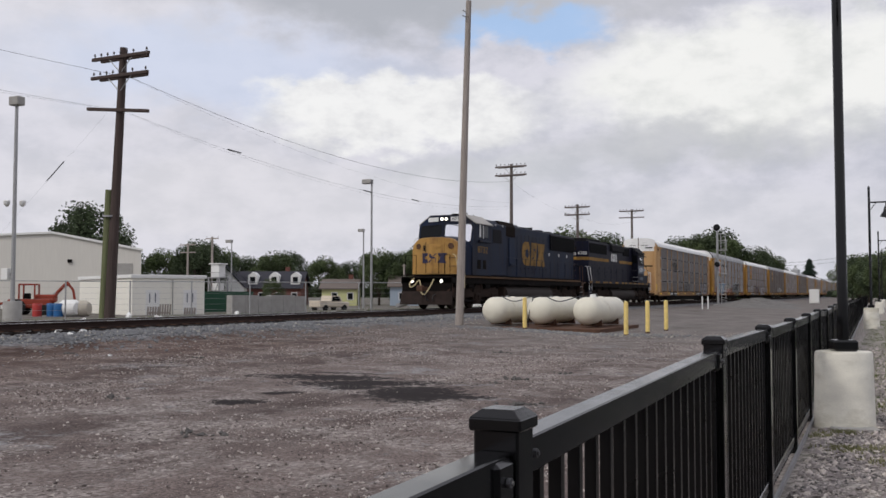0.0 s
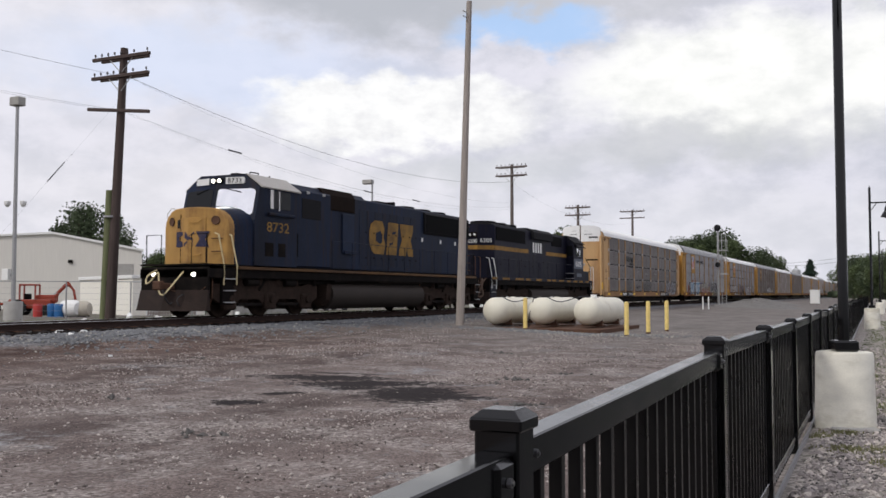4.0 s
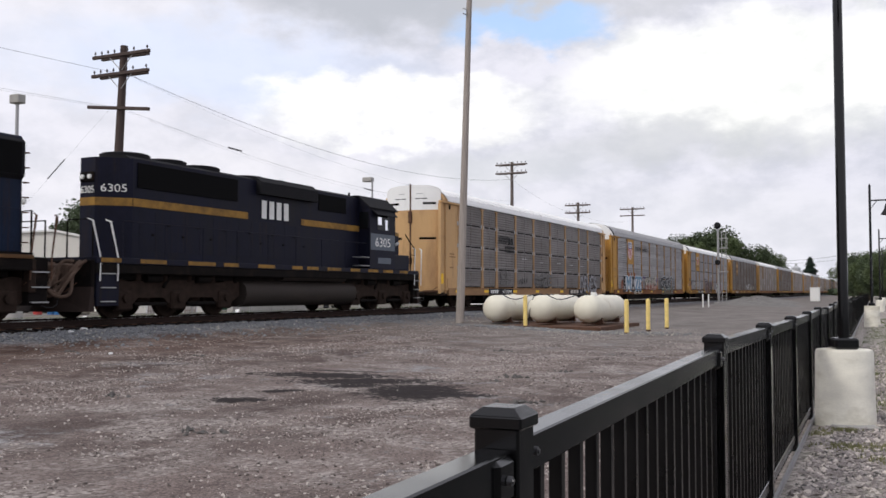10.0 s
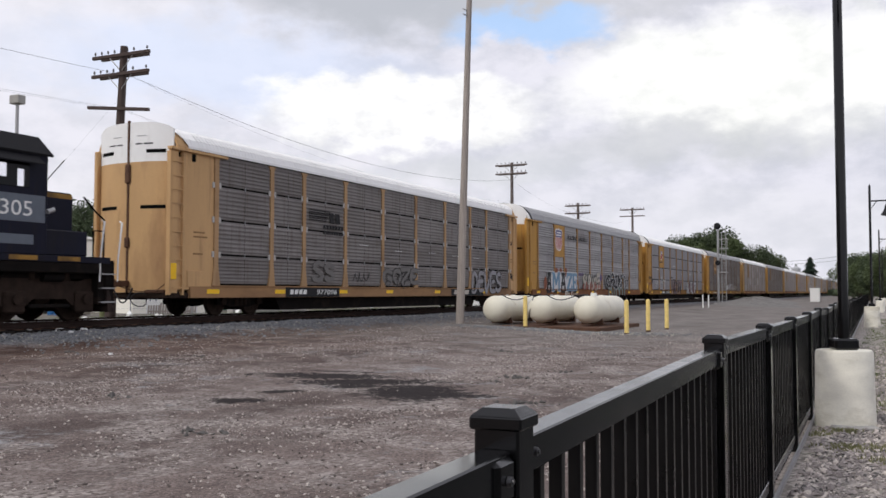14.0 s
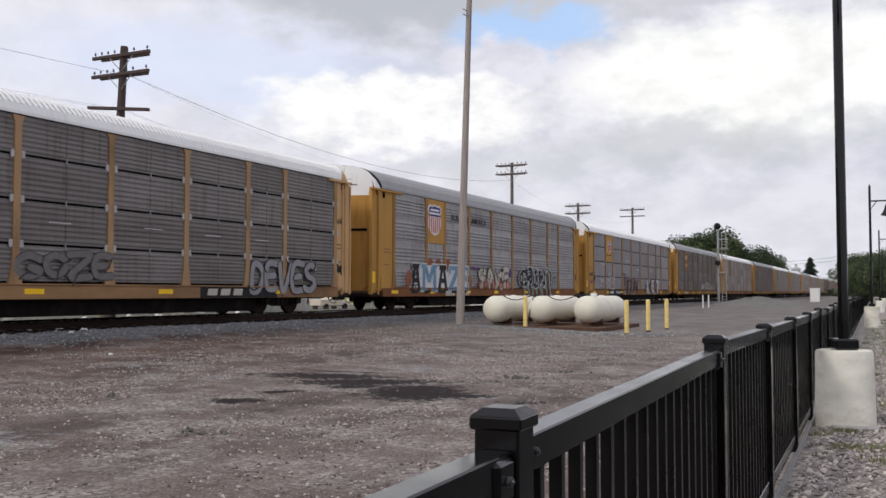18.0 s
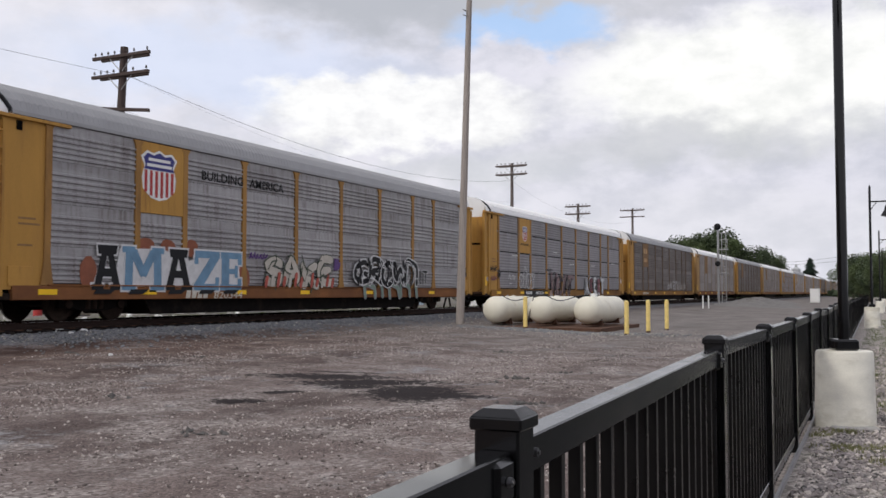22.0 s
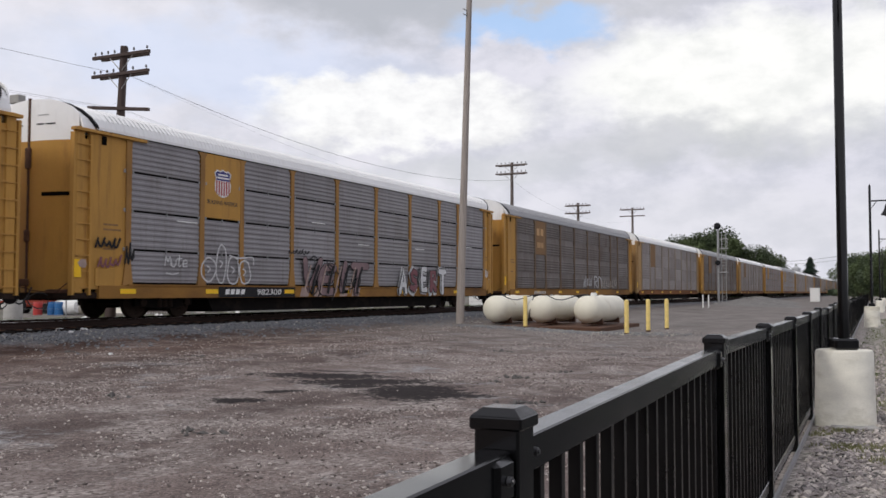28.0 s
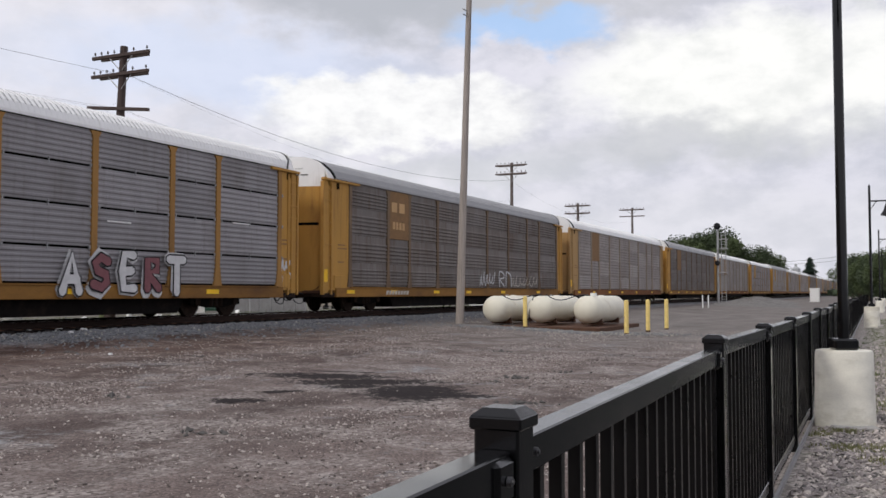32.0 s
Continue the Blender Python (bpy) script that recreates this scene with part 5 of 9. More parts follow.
    for j in range(1, mrows):
        for i in range(n):
            a = 6.2832 * i / n
            rr = j / (mrows - 1)
            vs.append((5.0 * rr * math.cos(a), 3.0 * rr * math.sin(a), 0.85 * (1 - rr) ** 0.8 * (1 + 0.25 * rnd.uniform(-1, 1)) - 0.05))
    fs = [(0, 1 + i, 1 + (i + 1) % n) for i in range(n)]
    fs += [(1 + j * n + i, 1 + (j + 1) * n + i, 1 + (j + 1) * n + (i + 1) % n, 1 + j * n + (i + 1) % n) for j in range(mrows - 2) for i in range(n)]
    single("stone_mound", heap.add(vs, fs), material("grey gravel heap", (0.17, 0.163, 0.155), 0.95, vary=0.35, scale=5, fine=40, bump=0.6), "low heap of grey ballast stone", "mound", at=pose(-14.0, 116, 0.1), smooth=True)
    copyh = bpy.data.objects["stone_mound"]
    copy_thing(copyh, pose(-11.5, 92, 0.02, 0, 0, 30))
    # distant silos
    for k in range(3):
        o = thing("grain_silo", "pale distant concrete grain silo", "silo", "distant silos", pose(-50 + 5.0 * k, 545, -1))
        part("shell", Shape().lathe([(2.4, 0), (2.4, 13 + 2.5 * (k % 2)), (0.3, 14.5 + 2.5 * (k % 2))], seg=20), M_SILO, o, smooth=True)
        part("hatch", Shape().box(-0.6, 0.6, -0.6, 0.6, 14 + 2.5 * (k % 2), 15.4 + 2.5 * (k % 2)), M_SILO, o)


build_background()


# ---- trees ----
def make_tree(name, label, height, spread, trunk_h, leaves, mat, seed, leaf=0.42, lobes=9):
    rnd = random.Random(seed)
    t = thing(name, label, "tree", "trees round the yard")
    limbs = Shape().tube((0, 0, -0.3), (rnd.uniform(-.2, .2), rnd.uniform(-.2, .2), trunk_h * 1.3), height * 0.028, height * 0.018, 9)
    blobs = []
    for k in range(lobes):
        a = 6.283 * k / lobes + rnd.uniform(-.5, .5)
        hz = trunk_h + (height - trunk_h) * rnd.uniform(0.12, 0.82)
        w = math.sin(math.pi * min(0.95, max(0.15, (hz - trunk_h * 0.6) / (height - trunk_h * 0.6)))) * spread * rnd.uniform(0.4, 0.75)
        c = Vector((w * math.cos(a), w * math.sin(a), hz))
        blobs.append((c, spread * rnd.uniform(0.20, 0.42)))
        limbs.tube((0, 0, trunk_h * rnd.uniform(0.7, 1.2)), c, height * 0.012, height * 0.004, 6)
    blobs.append((Vector((0, 0, height - spread * 0.35)), spread * 0.4))
    part("trunk", limbs, M_BARK, t, smooth=True)
    crown = Shape()
    for _ in range(leaves):
        c, r = rnd.choice(blobs)
        d = Vector((rnd.gauss(0, 1), rnd.gauss(0, 1), rnd.gauss(0, 1))).normalized()
        q = c + d * r * rnd.uniform(0.3, 1.15) ** 0.7
        u = Vector((rnd.gauss(0, 1), rnd.gauss(0, 1), rnd.gauss(0, 0.6))).normalized()
        v = u.cross(Vector((rnd.gauss(0, 1), rnd.gauss(0, 1), rnd.gauss(0, 1)))).normalized()
        s = leaf * rnd.uniform(0.45, 1.25)
        crown.add([q - u * s, q + v * s * 0.5, q + u * s, q - v * s * 0.55], [(0, 1, 2, 3)])
    me = bpy.data.meshes.new("crown")
    me.from_pydata(crown.v, [], crown.f)
    me.materials.append(mat)
    part("crown", me, None, t, "uneven leafy crown")
    return t


def build_trees():
    a = make_tree("maple_tree", "broad leafy green tree in full summer leaf", 12, 6.0, 2.6, 15000, M_LEAF, 11, 0.22, 22)
    b = make_tree("oak_tree", "dark dense leafy tree", 13, 7.0, 2.2, 18000, M_LEAF_DARK, 12, 0.24, 24)
    c = make_tree("small_tree", "small rounded green tree", 8, 4.0, 1.5, 6500, M_LEAF, 13, 0.17, 13)
    G = -0.55
    a.matrix_basis = pose(-87.0, 135.8, G)
    c.matrix_basis = pose(-76.4, 106.0, G)
    b.matrix_basis = pose(-115.0, 110.6, G)

    def put(o, x, y, k, r):
        o.scale = (1.1 * k, 1.1 * k, 1.12 * k)
        copy_thing(o, pose(x, y, G, 0, 0, r))

    spots = [(b, -97.5, 117, 0.70, 30), (b, -94, 110.5, 0.64, 80), (a, -105, 116, .68, 10), (a, -109, 136, .76, 110), (b, -112, 146, .62, 200), (a, -98, 136.5, .70, 50), (b, -104, 150, .68, 20),
             (b, -104, 172, .6, 99), (a, -73.6, 131, .68, 77), (b, -71.5, 133, .58, 33), (a, -69.5, 133, .66, 160), (a, -67.8, 134, .72, 20), 
             (a, -52.4, 163.3, 1.05, 15), (b, -48.2, 171, .9, 45),
             (b, -44.4, 228, 1.05, 10), (a, -39.8, 225, 1.18, 60), (b, -36.2, 222, 1.14, 120), (a, -34.6, 220, 1.15, 200), (b, -41, 238, 1.04, 280), (b, -27.0, 226, .86, 15), (a, -24.6, 228, .84, 45), (a, -48.2, 229, 1.0, 300), (a, -30.5, 236, .74, 150),
             (a, -6.2, 206, .72, 0), (b, -4.2, 180, .60, 70), (a, -2.6, 164, .62, 120), (b, -0.8, 154, .54, 210), (c, 0.6, 133, .85, 10), (b, 4.5, 150, .7, 15), (a, 6, 128, .66, 35), (c, 3.5, 118, .85, 60), (a, 9, 116, .7, 75),
             (b, -130, 130, .9, 50), (a, -140, 118, .9, 150)]
    for o, x, y, k, r in spots:
        put(o, x, y, k, r)
    a.scale = (0.7, 0.7, 0.7)
    b.scale = (1.12, 1.12, 1.24)
    c.scale = (0.5, 0.5, 0.5)
    far = Shape()
    rnd = random.Random(8)
    for k in range(26000):
        x = rnd.uniform(-420, 160)
        y = 330 + rnd.uniform(0, 60) - 0.3 * x
        top = 4.5 + 2.5 * noise.noise((x * 0.03, 0, 0)) + 2.5 * noise.noise((x * 0.15, 4, 0))
        q = Vector((x, y, -1 + top * rnd.random() ** 0.7))
        u = Vector((rnd.gauss(0, 1), rnd.gauss(0, 1), rnd.gauss(0, 1))).normalized()
        v = u.orthogonal().normalized()
        s = rnd.uniform(0.7, 1.7)
        far.add([q - u * s, q + v * s * .7, q + u * s, q - v * s * .7], [(0, 1, 2, 3)])
    me = bpy.data.meshes.new("far_woods")
    me.from_pydata(far.v, [], far.f)
    me.materials.append(M_LEAF_DARK)
    tagged(new("far_woods", me), "dark band of distant woods on the horizon", "woods", kind="stuff")
    sp = thing("spruce_tree", "dark pointed spruce tree", "tree", at=pose(-22.3, 322, -1))
    part("trunk", Shape().tube((0, 0, 0), (0, 0, 13), 0.3, 0.05), M_BARK, sp)
    cr = Shape()
    for k in range(2600):
        h = rnd.random() ** 1.3
        w = 4.9 * (1 - h) ** 0.85 * (0.75 + 0.25 * math.sin(h * 40)) + 0.1
        aa = rnd.random() * 6.283
        q = Vector((w * math.cos(aa), w * math.sin(aa), 1 + 12.5 * h))
        d = Vector((math.cos(aa), math.sin(aa), -0.35)) * 0.9
        n2 = Vector((-math.sin(aa), math.cos(aa), 0)) * 0.35
        cr.add([q - d, q + n2, q + d, q - n2], [(0, 1, 2, 3)])
    me = bpy.data.meshes.new("crown")
    me.from_pydata(cr.v, [], cr.f)
    me.materials.append(M_CONIFER)
    part("crown", me, None, sp)


build_trees()


def tufts(name, label, count, place, height, seed, mat=M_GRASS):
    rnd = random.Random(seed)
    s = Shape()
    for _ in range(count):
        x, y = place(rnd)
        z = ground_z(x, y)
        for _k in range(6):
            a, h = rnd.random() * 6.283, height * rnd.uniform(0.4, 1.2)
            b = (x + 0.05 * rnd.gauss(0, 1), y + 0.05 * rnd.gauss(0, 1))
            s.add([(b[0] - 0.012 * math.sin(a), b[1] + 0.012 * math.cos(a), z - 0.01), (b[0] + 0.012 * math.sin(a), b[1] - 0.012 * math.cos(a), z - 0.01),
                   (b[0] + 0.4 * h * math.cos(a), b[1] + 0.4 * h * math.sin(a), z + h)], [(0, 1, 2)])
    single(name, s, mat, label, "grass", kind="stuff")


tufts("verge_weeds", "sparse weeds in the gravel beside the fence", 2200, lambda r: (r.uniform(-0.62, 0.6) if r.random() < 0.4 else r.uniform(0.0, 0.6), 11.5 + 40 * r.random() ** 1.2), 0.035, 21)
WEEDS = ((-0.60, 9.75, 0.07, 0.10), (-0.42, 9.95, 0.10, 0.05), (-0.02, 9.0, 0.12, 0.22), (0.05, 8.4, 0.12, 0.25), (-0.35, 8.9, 0.12, 0.15), (-0.45, 13.5, 0.18, 1.0), (-0.25, 16.5, 0.22, 1.6), (-0.1, 12.4, 0.16, 0.6))


def clumps(rnd):
    x, y, w, h = rnd.choice(WEEDS)
    return x + w * rnd.gauss(0, 0.7), y + h * rnd.gauss(0, 0.7)


tufts("low_weeds", "low green weeds round the lamp footing", 420, clumps, 0.03, 24, M_WEED)
tufts("trackside_weeds", "weeds beyond the track", 5000, lambda r: (r.uniform(-30, -23.2), r.uniform(14, 90)), 0.4, 22)


# ---- train ----
M_FADED = material("faded spray paint", (0.165, 0.158, 0.152), 0.7, vary=0.2)
M_FADED_DARK = material("faded dark spray paint", (0.06, 0.058, 0.058), 0.7, vary=0.2)
M_RUSTJOINT = material("rusty joint strip", (0.10, 0.082, 0.074), 0.9, vary=0.5, scale=2, spec=0.1)
M_SPRAY_SILVER = material("silver spray paint", (0.27, 0.265, 0.28), 0.5, vary=0.18, scale=3)
M_SPRAY_OLIVE = material("dark green spray paint", (0.065, 0.085, 0.06), 0.6, vary=0.25, scale=3)
M_SPRAY_RED = material("red spray paint", (0.42, 0.10, 0.075), 0.6, vary=0.25, scale=3)
M_SPRAY_PURPLE = material("purple spray paint", (0.11, 0.06, 0.18), 0.6, vary=0.25, scale=3)
M_SPRAY_ROSE = material("dull rose spray paint", (0.225, 0.155, 0.16), 0.6, vary=0.3, scale=2)
M_SPRAY_RUST = material("rust red spray paint", (0.26, 0.095, 0.055), 0.7, vary=0.25, scale=3)
M_SPRAY_PALEROSE = material("pale rose spray paint", (0.40, 0.30, 0.26), 0.65, vary=0.25, scale=4)
M_STENCIL_PALE = material("pale stencil paint", (0.60, 0.56, 0.48), 0.7, vary=0.2, scale=8)
M_RUSTHOSE = material("dusty brown rubber", (0.105, 0.070, 0.052), 0.9, vary=0.4, scale=5)
M_PLOW = material("rust brown plow steel", (0.026, 0.017, 0.014), 0.85, vary=0.45, scale=3)
M_STENCIL = material("faded stencil paint", (0.26, 0.15, 0.065), 0.7, vary=0.3, scale=12)
M_BRACKET = material("bright bracket steel", (0.46, 0.45, 0.44), 0.5, 0.3, vary=0.2, scale=8)
# grey that stands for the shade in the white roof's grooves
M_GROOVE_SHADE = material("grey groove shade", (0.30, 0.30, 0.30), 0.9, vary=0.3, scale=3)
M_RUSTGRILLE = material("rust brown grille", (0.014, 0.009, 0.007), 0.9, vary=0.4, scale=3, spec=0.1)
M_MARK = material("faded yellow side mark paint", (0.26, 0.150, 0.036), 0.7, vary=0.3, scale=2.5, dirt=(0.10, 0.06, 0.03), dirt_amount=0.45)
M_WORNBLUE = material("worn dark blue lettering paint", (0.035, 0.034, 0.070), 0.7, vary=0.3, scale=8, dirt=(0.16, 0.095, 0.04), dirt_amount=0.25)
M_SILLSTRIPE = material("grimy sill stripe paint", (0.115, 0.060, 0.024), 0.7, vary=0.35, scale=2, dirt=(0.045, 0.028, 0.02), dirt_amount=0.55, stretch=(1, 0.4, 1))
M_TANKSIDE = material("dusty fuel tank steel", (0.034, 0.027, 0.023), 0.75, vary=0.35, scale=1.5, dirt=(0.070, 0.052, 0.042), dirt_amount=0.3, stretch=(1, 0.3, 1))


LIFT = 0.09            # bodies are drawn from this height over the rail
SHARED = {}


def shared(key, make):
    if key not in SHARED:
        SHARED[key] = make()
    return SHARED[key]


def wheelset(parent, y, r, name="wheelset"):
    s = Shape()
    for side in (-1, 1):
        x = side * 0.755
        prof = [(0.09, -0.07), (r * 0.82, -0.05), (r * 0.86, -0.065), (r, -0.06), (r + 0.025, 0.05), (r + 0.02, 0.065), (r * 0.86, 0.06), (r * 0.8, 0.03), (0.12, 0.05), (0.09, 0.07)]
        s.lathe([(a, -b * side) for a, b in prof], "x", (x, 0, 0), 26)
        for k in range(3):
            a = 2.094 * k
            s.box(x - 0.075, x + 0.075, 0.5 * r * math.cos(a) - 0.03, 0.5 * r * math.cos(a) + 0.03, 0.5 * r * math.sin(a) - 0.03, 0.5 * r * math.sin(a) + 0.03)
    s.tube((-0.85, 0, 0), (0.85, 0, 0), 0.085, seg=10)
    key = "wheels%.2f" % r
    me = bpy.data.meshes.get(key) or s.mesh(key, M_TRUCK, True)
    w = part(name, me, None, parent)
    w.location = (0, y, r - LIFT)
    return w


def car_truck(parent, y):
    """A two-axle freight truck about y."""
    key = "side_frame_car"
    for side in (-1, 1):
        x = side * 1.02
        s = Shape().prism([(-1.15, 0.30), (-1.15, 0.52), (-0.75, 0.60), (-0.35, 0.70), (0.35, 0.70), (0.75, 0.60), (1.15, 0.52), (1.15, 0.30), (0.8, 0.30), (0.4, 0.22), (-0.4, 0.22), (-0.8, 0.30)], "x", x - 0.06, x + 0.06)
        f = part("side_frame", s, M_UNDER, parent)
        f.location = (0, y, -0.05)
        for k in (-0.22, 0, 0.22):
            part("spring", shared("spring", lambda: Shape().tube((0, 0, 0.26), (0, 0, 0.55), 0.085, seg=10).mesh("spring", M_TRUCK)), None, f).location = (x + side * 0.03, k, 0)
        for k in (-0.88, 0.88):
            part("axle_box", shared("axle_box", lambda: Shape().tube((-0.1, 0, 0.40), (0.1, 0, 0.40), 0.12, seg=12).mesh("axle_box", M_TRUCK)), None, f).location = (x + side * 0.02, k, 0)
    part("bolster", Shape().box(-1.1, 1.1, y - 0.2, y + 0.2, 0.45, 0.70, 0.03), M_UNDER, parent)
    # dark centre block added to shut out light between the wheels
    part("brake_beam", Shape().box(-0.68, 0.68, y - 1.2, y + 1.2, 0.33, 0.55, 0.03), M_UNDER, parent)
    for k in (-0.88, 0.88):
        wheelset(parent, y + k, 0.44)


def coupler(parent, y, sign):
    """A knuckle coupler with a hanging hose; sign: -1 in front, 1 behind."""
    s = Shape().box(-0.1, 0.1, min(y, y - sign * 0.7), max(y, y - sign * 0.7), 0.78, 0.96, 0.02).box(-0.17, 0.17, y - 0.12, y + 0.12, 0.74, 1.02, 0.04)
    part("coupler", s, M_RUST, parent)
    pts = [(0.3, y - sign * (0.6 - 0.09 * k), 0.75 - 0.42 * math.sin(math.pi * k / 8)) for k in range(9)]
    part("brake_hose", Shape().pipe(pts, 0.022, 6), M_CABLE, parent)
    loop = [(0.62 + 0.05 * math.sin(k), y - sign * (0.55 + 0.30 * math.cos(6.2832 * k / 10)), 0.42 + 0.20 * math.sin(6.2832 * k / 10)) for k in range(11)]
    part("cable_loop", Shape().pipe(loop, 0.016, 6), M_CABLE, parent, "black looped cable under the coupler")
    part("cut_lever", Shape().pipe([(1.35, y - sign * 0.75, 0.85), (1.0, y - sign * 0.70, 0.62), (0.4, y - sign * 0.60, 0.66), (0.15, y - sign * 0.2, 0.80)], 0.014, 6), M_RUST, parent, "thin rusty uncoupling lever")


CAR_W = 1.50
POSTS = (2.10, 4.85, 6.72, 9.45, 12.30, 15.20, 18.10, 20.95, 22.95, 26.10)


EAVE = 4.762            # the top of the side panels
ROOF = [(1.53, 4.772), (1.53, 4.85), (1.45, 5.06), (1.27, 5.26), (0.98, 5.42), (0.55, 5.53), (0.0, 5.58)]
ROOF = ROOF + [(-x, z) for x, z in reversed(ROOF[:-1])]


def roof_start(z, high=1.0):
    """The roof's end edges lean back from the ridge down to the eave."""
    return 0.22 + 0.52 * min(1.0, (5.58 - 4.772 - (z - 4.772) / high) / 0.75)


def roof_outline(high):
    """The roof's cross-section, steeper or flatter by type."""
    return [(x, 4.772 + (z - 4.772) * high) for x, z in ROOF]


def roof_mesh(mat, high):
    outline = roof_outline(high)
    s, n = Shape(), len(ROOF)
    rows = []
    y, k = 0.22, 0
    while y < 27.0:
        up, run = (0.0, 0.03) if k % 2 else (0.014, 0.10)
        rows += [(y, up), (min(27.0, y + run), up)]
        y, k = y + run + 0.02, k + 1
    v = []
    for y, up in rows:
        for i, (x, z) in enumerate(outline):
            g = up if 1 < i < n - 2 else 0
            a = roof_start(z, high)
            v.append((x * (1 + g * 0.5), min(max(y, a), 27.2 - a), z + g))
    f = [(j * n + i, j * n + i + 1, (j + 1) * n + i + 1, (j + 1) * n + i) for j in range(len(rows) - 1) for i in range(n - 1)]
    return s.add(v, f).mesh("roof", mat)


def roof_rim(high):
    """The dark rubber edging round both ends of the roof."""
    s, n = Shape(), len(ROOF)
    for end in (0, 1):
        v = []
        for d, h in ((-0.035, 0.03), (0.035, 0.03), (0.035, -0.05), (-0.035, -0.05)):
            for x, z in roof_outline(high):
                y = roof_start(z, high) + d
                v.append((x * (1 + h * 0.5), 27.2 - y if end else y, z + h))
        f = [(q * n + i, q * n + i + 1, ((q + 1) % 4) * n + i + 1, ((q + 1) % 4) * n + i) for q in range(4) for i in range(n - 1)]
        s.add(v, f)
    return s.mesh("roof_rim", M_INK)


def roof_seams(mat, high):
    """Grey strips that paint the shade into the grooves of the roof."""
    prof = [(x * 1.003, z + 0.002) for x, z in roof_outline(high)[2:-2]]
    s, n, y = Shape(), len(prof), 0.22 + 0.12 + 0.17 * 5
    while y < 26.3:
        v = [(x, y + d, z + h) for h in (-0.01, 0.006) for d in (0.0, 0.03) for x, z in prof]
        f = [(2 * n + i, 2 * n + i + 1, 3 * n + i + 1, 3 * n + i) for i in range(n - 1)] + [(i, n + i, n + i + 1, i + 1) for i in range(n - 1)]
        f += [(i, i + 1, 2 * n + i + 1, 2 * n + i) for i in range(n - 1)] + [(n + i, 3 * n + i, 3 * n + i + 1, n + i + 1) for i in range(n - 1)]
        s.add(v, f)
        y += 0.17
    return s.mesh("roof_seams", mat)


def rib_panel(width, z0, z1, mat, ribs, deep=0.03, frame=0.03, flat=0.0):
    """A pressed sheet with horizontal ribs; its near face looks to +x."""
    h = (z1 - z0 - 2 * frame) * (1 - flat) / ribs
    prof = [(0.0, z0), (0.0, z0 + frame)]
    for k in range(ribs):
        b = z0 + frame + k * h
        prof += [(0.0, b + 0.18 * h), (deep, b + 0.34 * h), (deep, b + 0.66 * h), (0.0, b + 0.82 * h)]
    prof += [(0.0, z1 - frame), (0.0, z1)]
    back = [(-0.03, z1), (-0.03, z0)]
    return Shape().prism([(x, z) for x, z in prof + back], "y", 0, width).mesh("side_panel", mat)


PANELS = {}


def panel(width, z0, z1, mat, ribs, deep):
    key = (round(width, 2), z0, z1, mat.name, ribs, deep)
    if key not in PANELS:
        PANELS[key] = rib_panel(width, z0, z1, mat, ribs, deep, flat=0.22 if deep > 0.03 else 0.0)
    return PANELS[key]


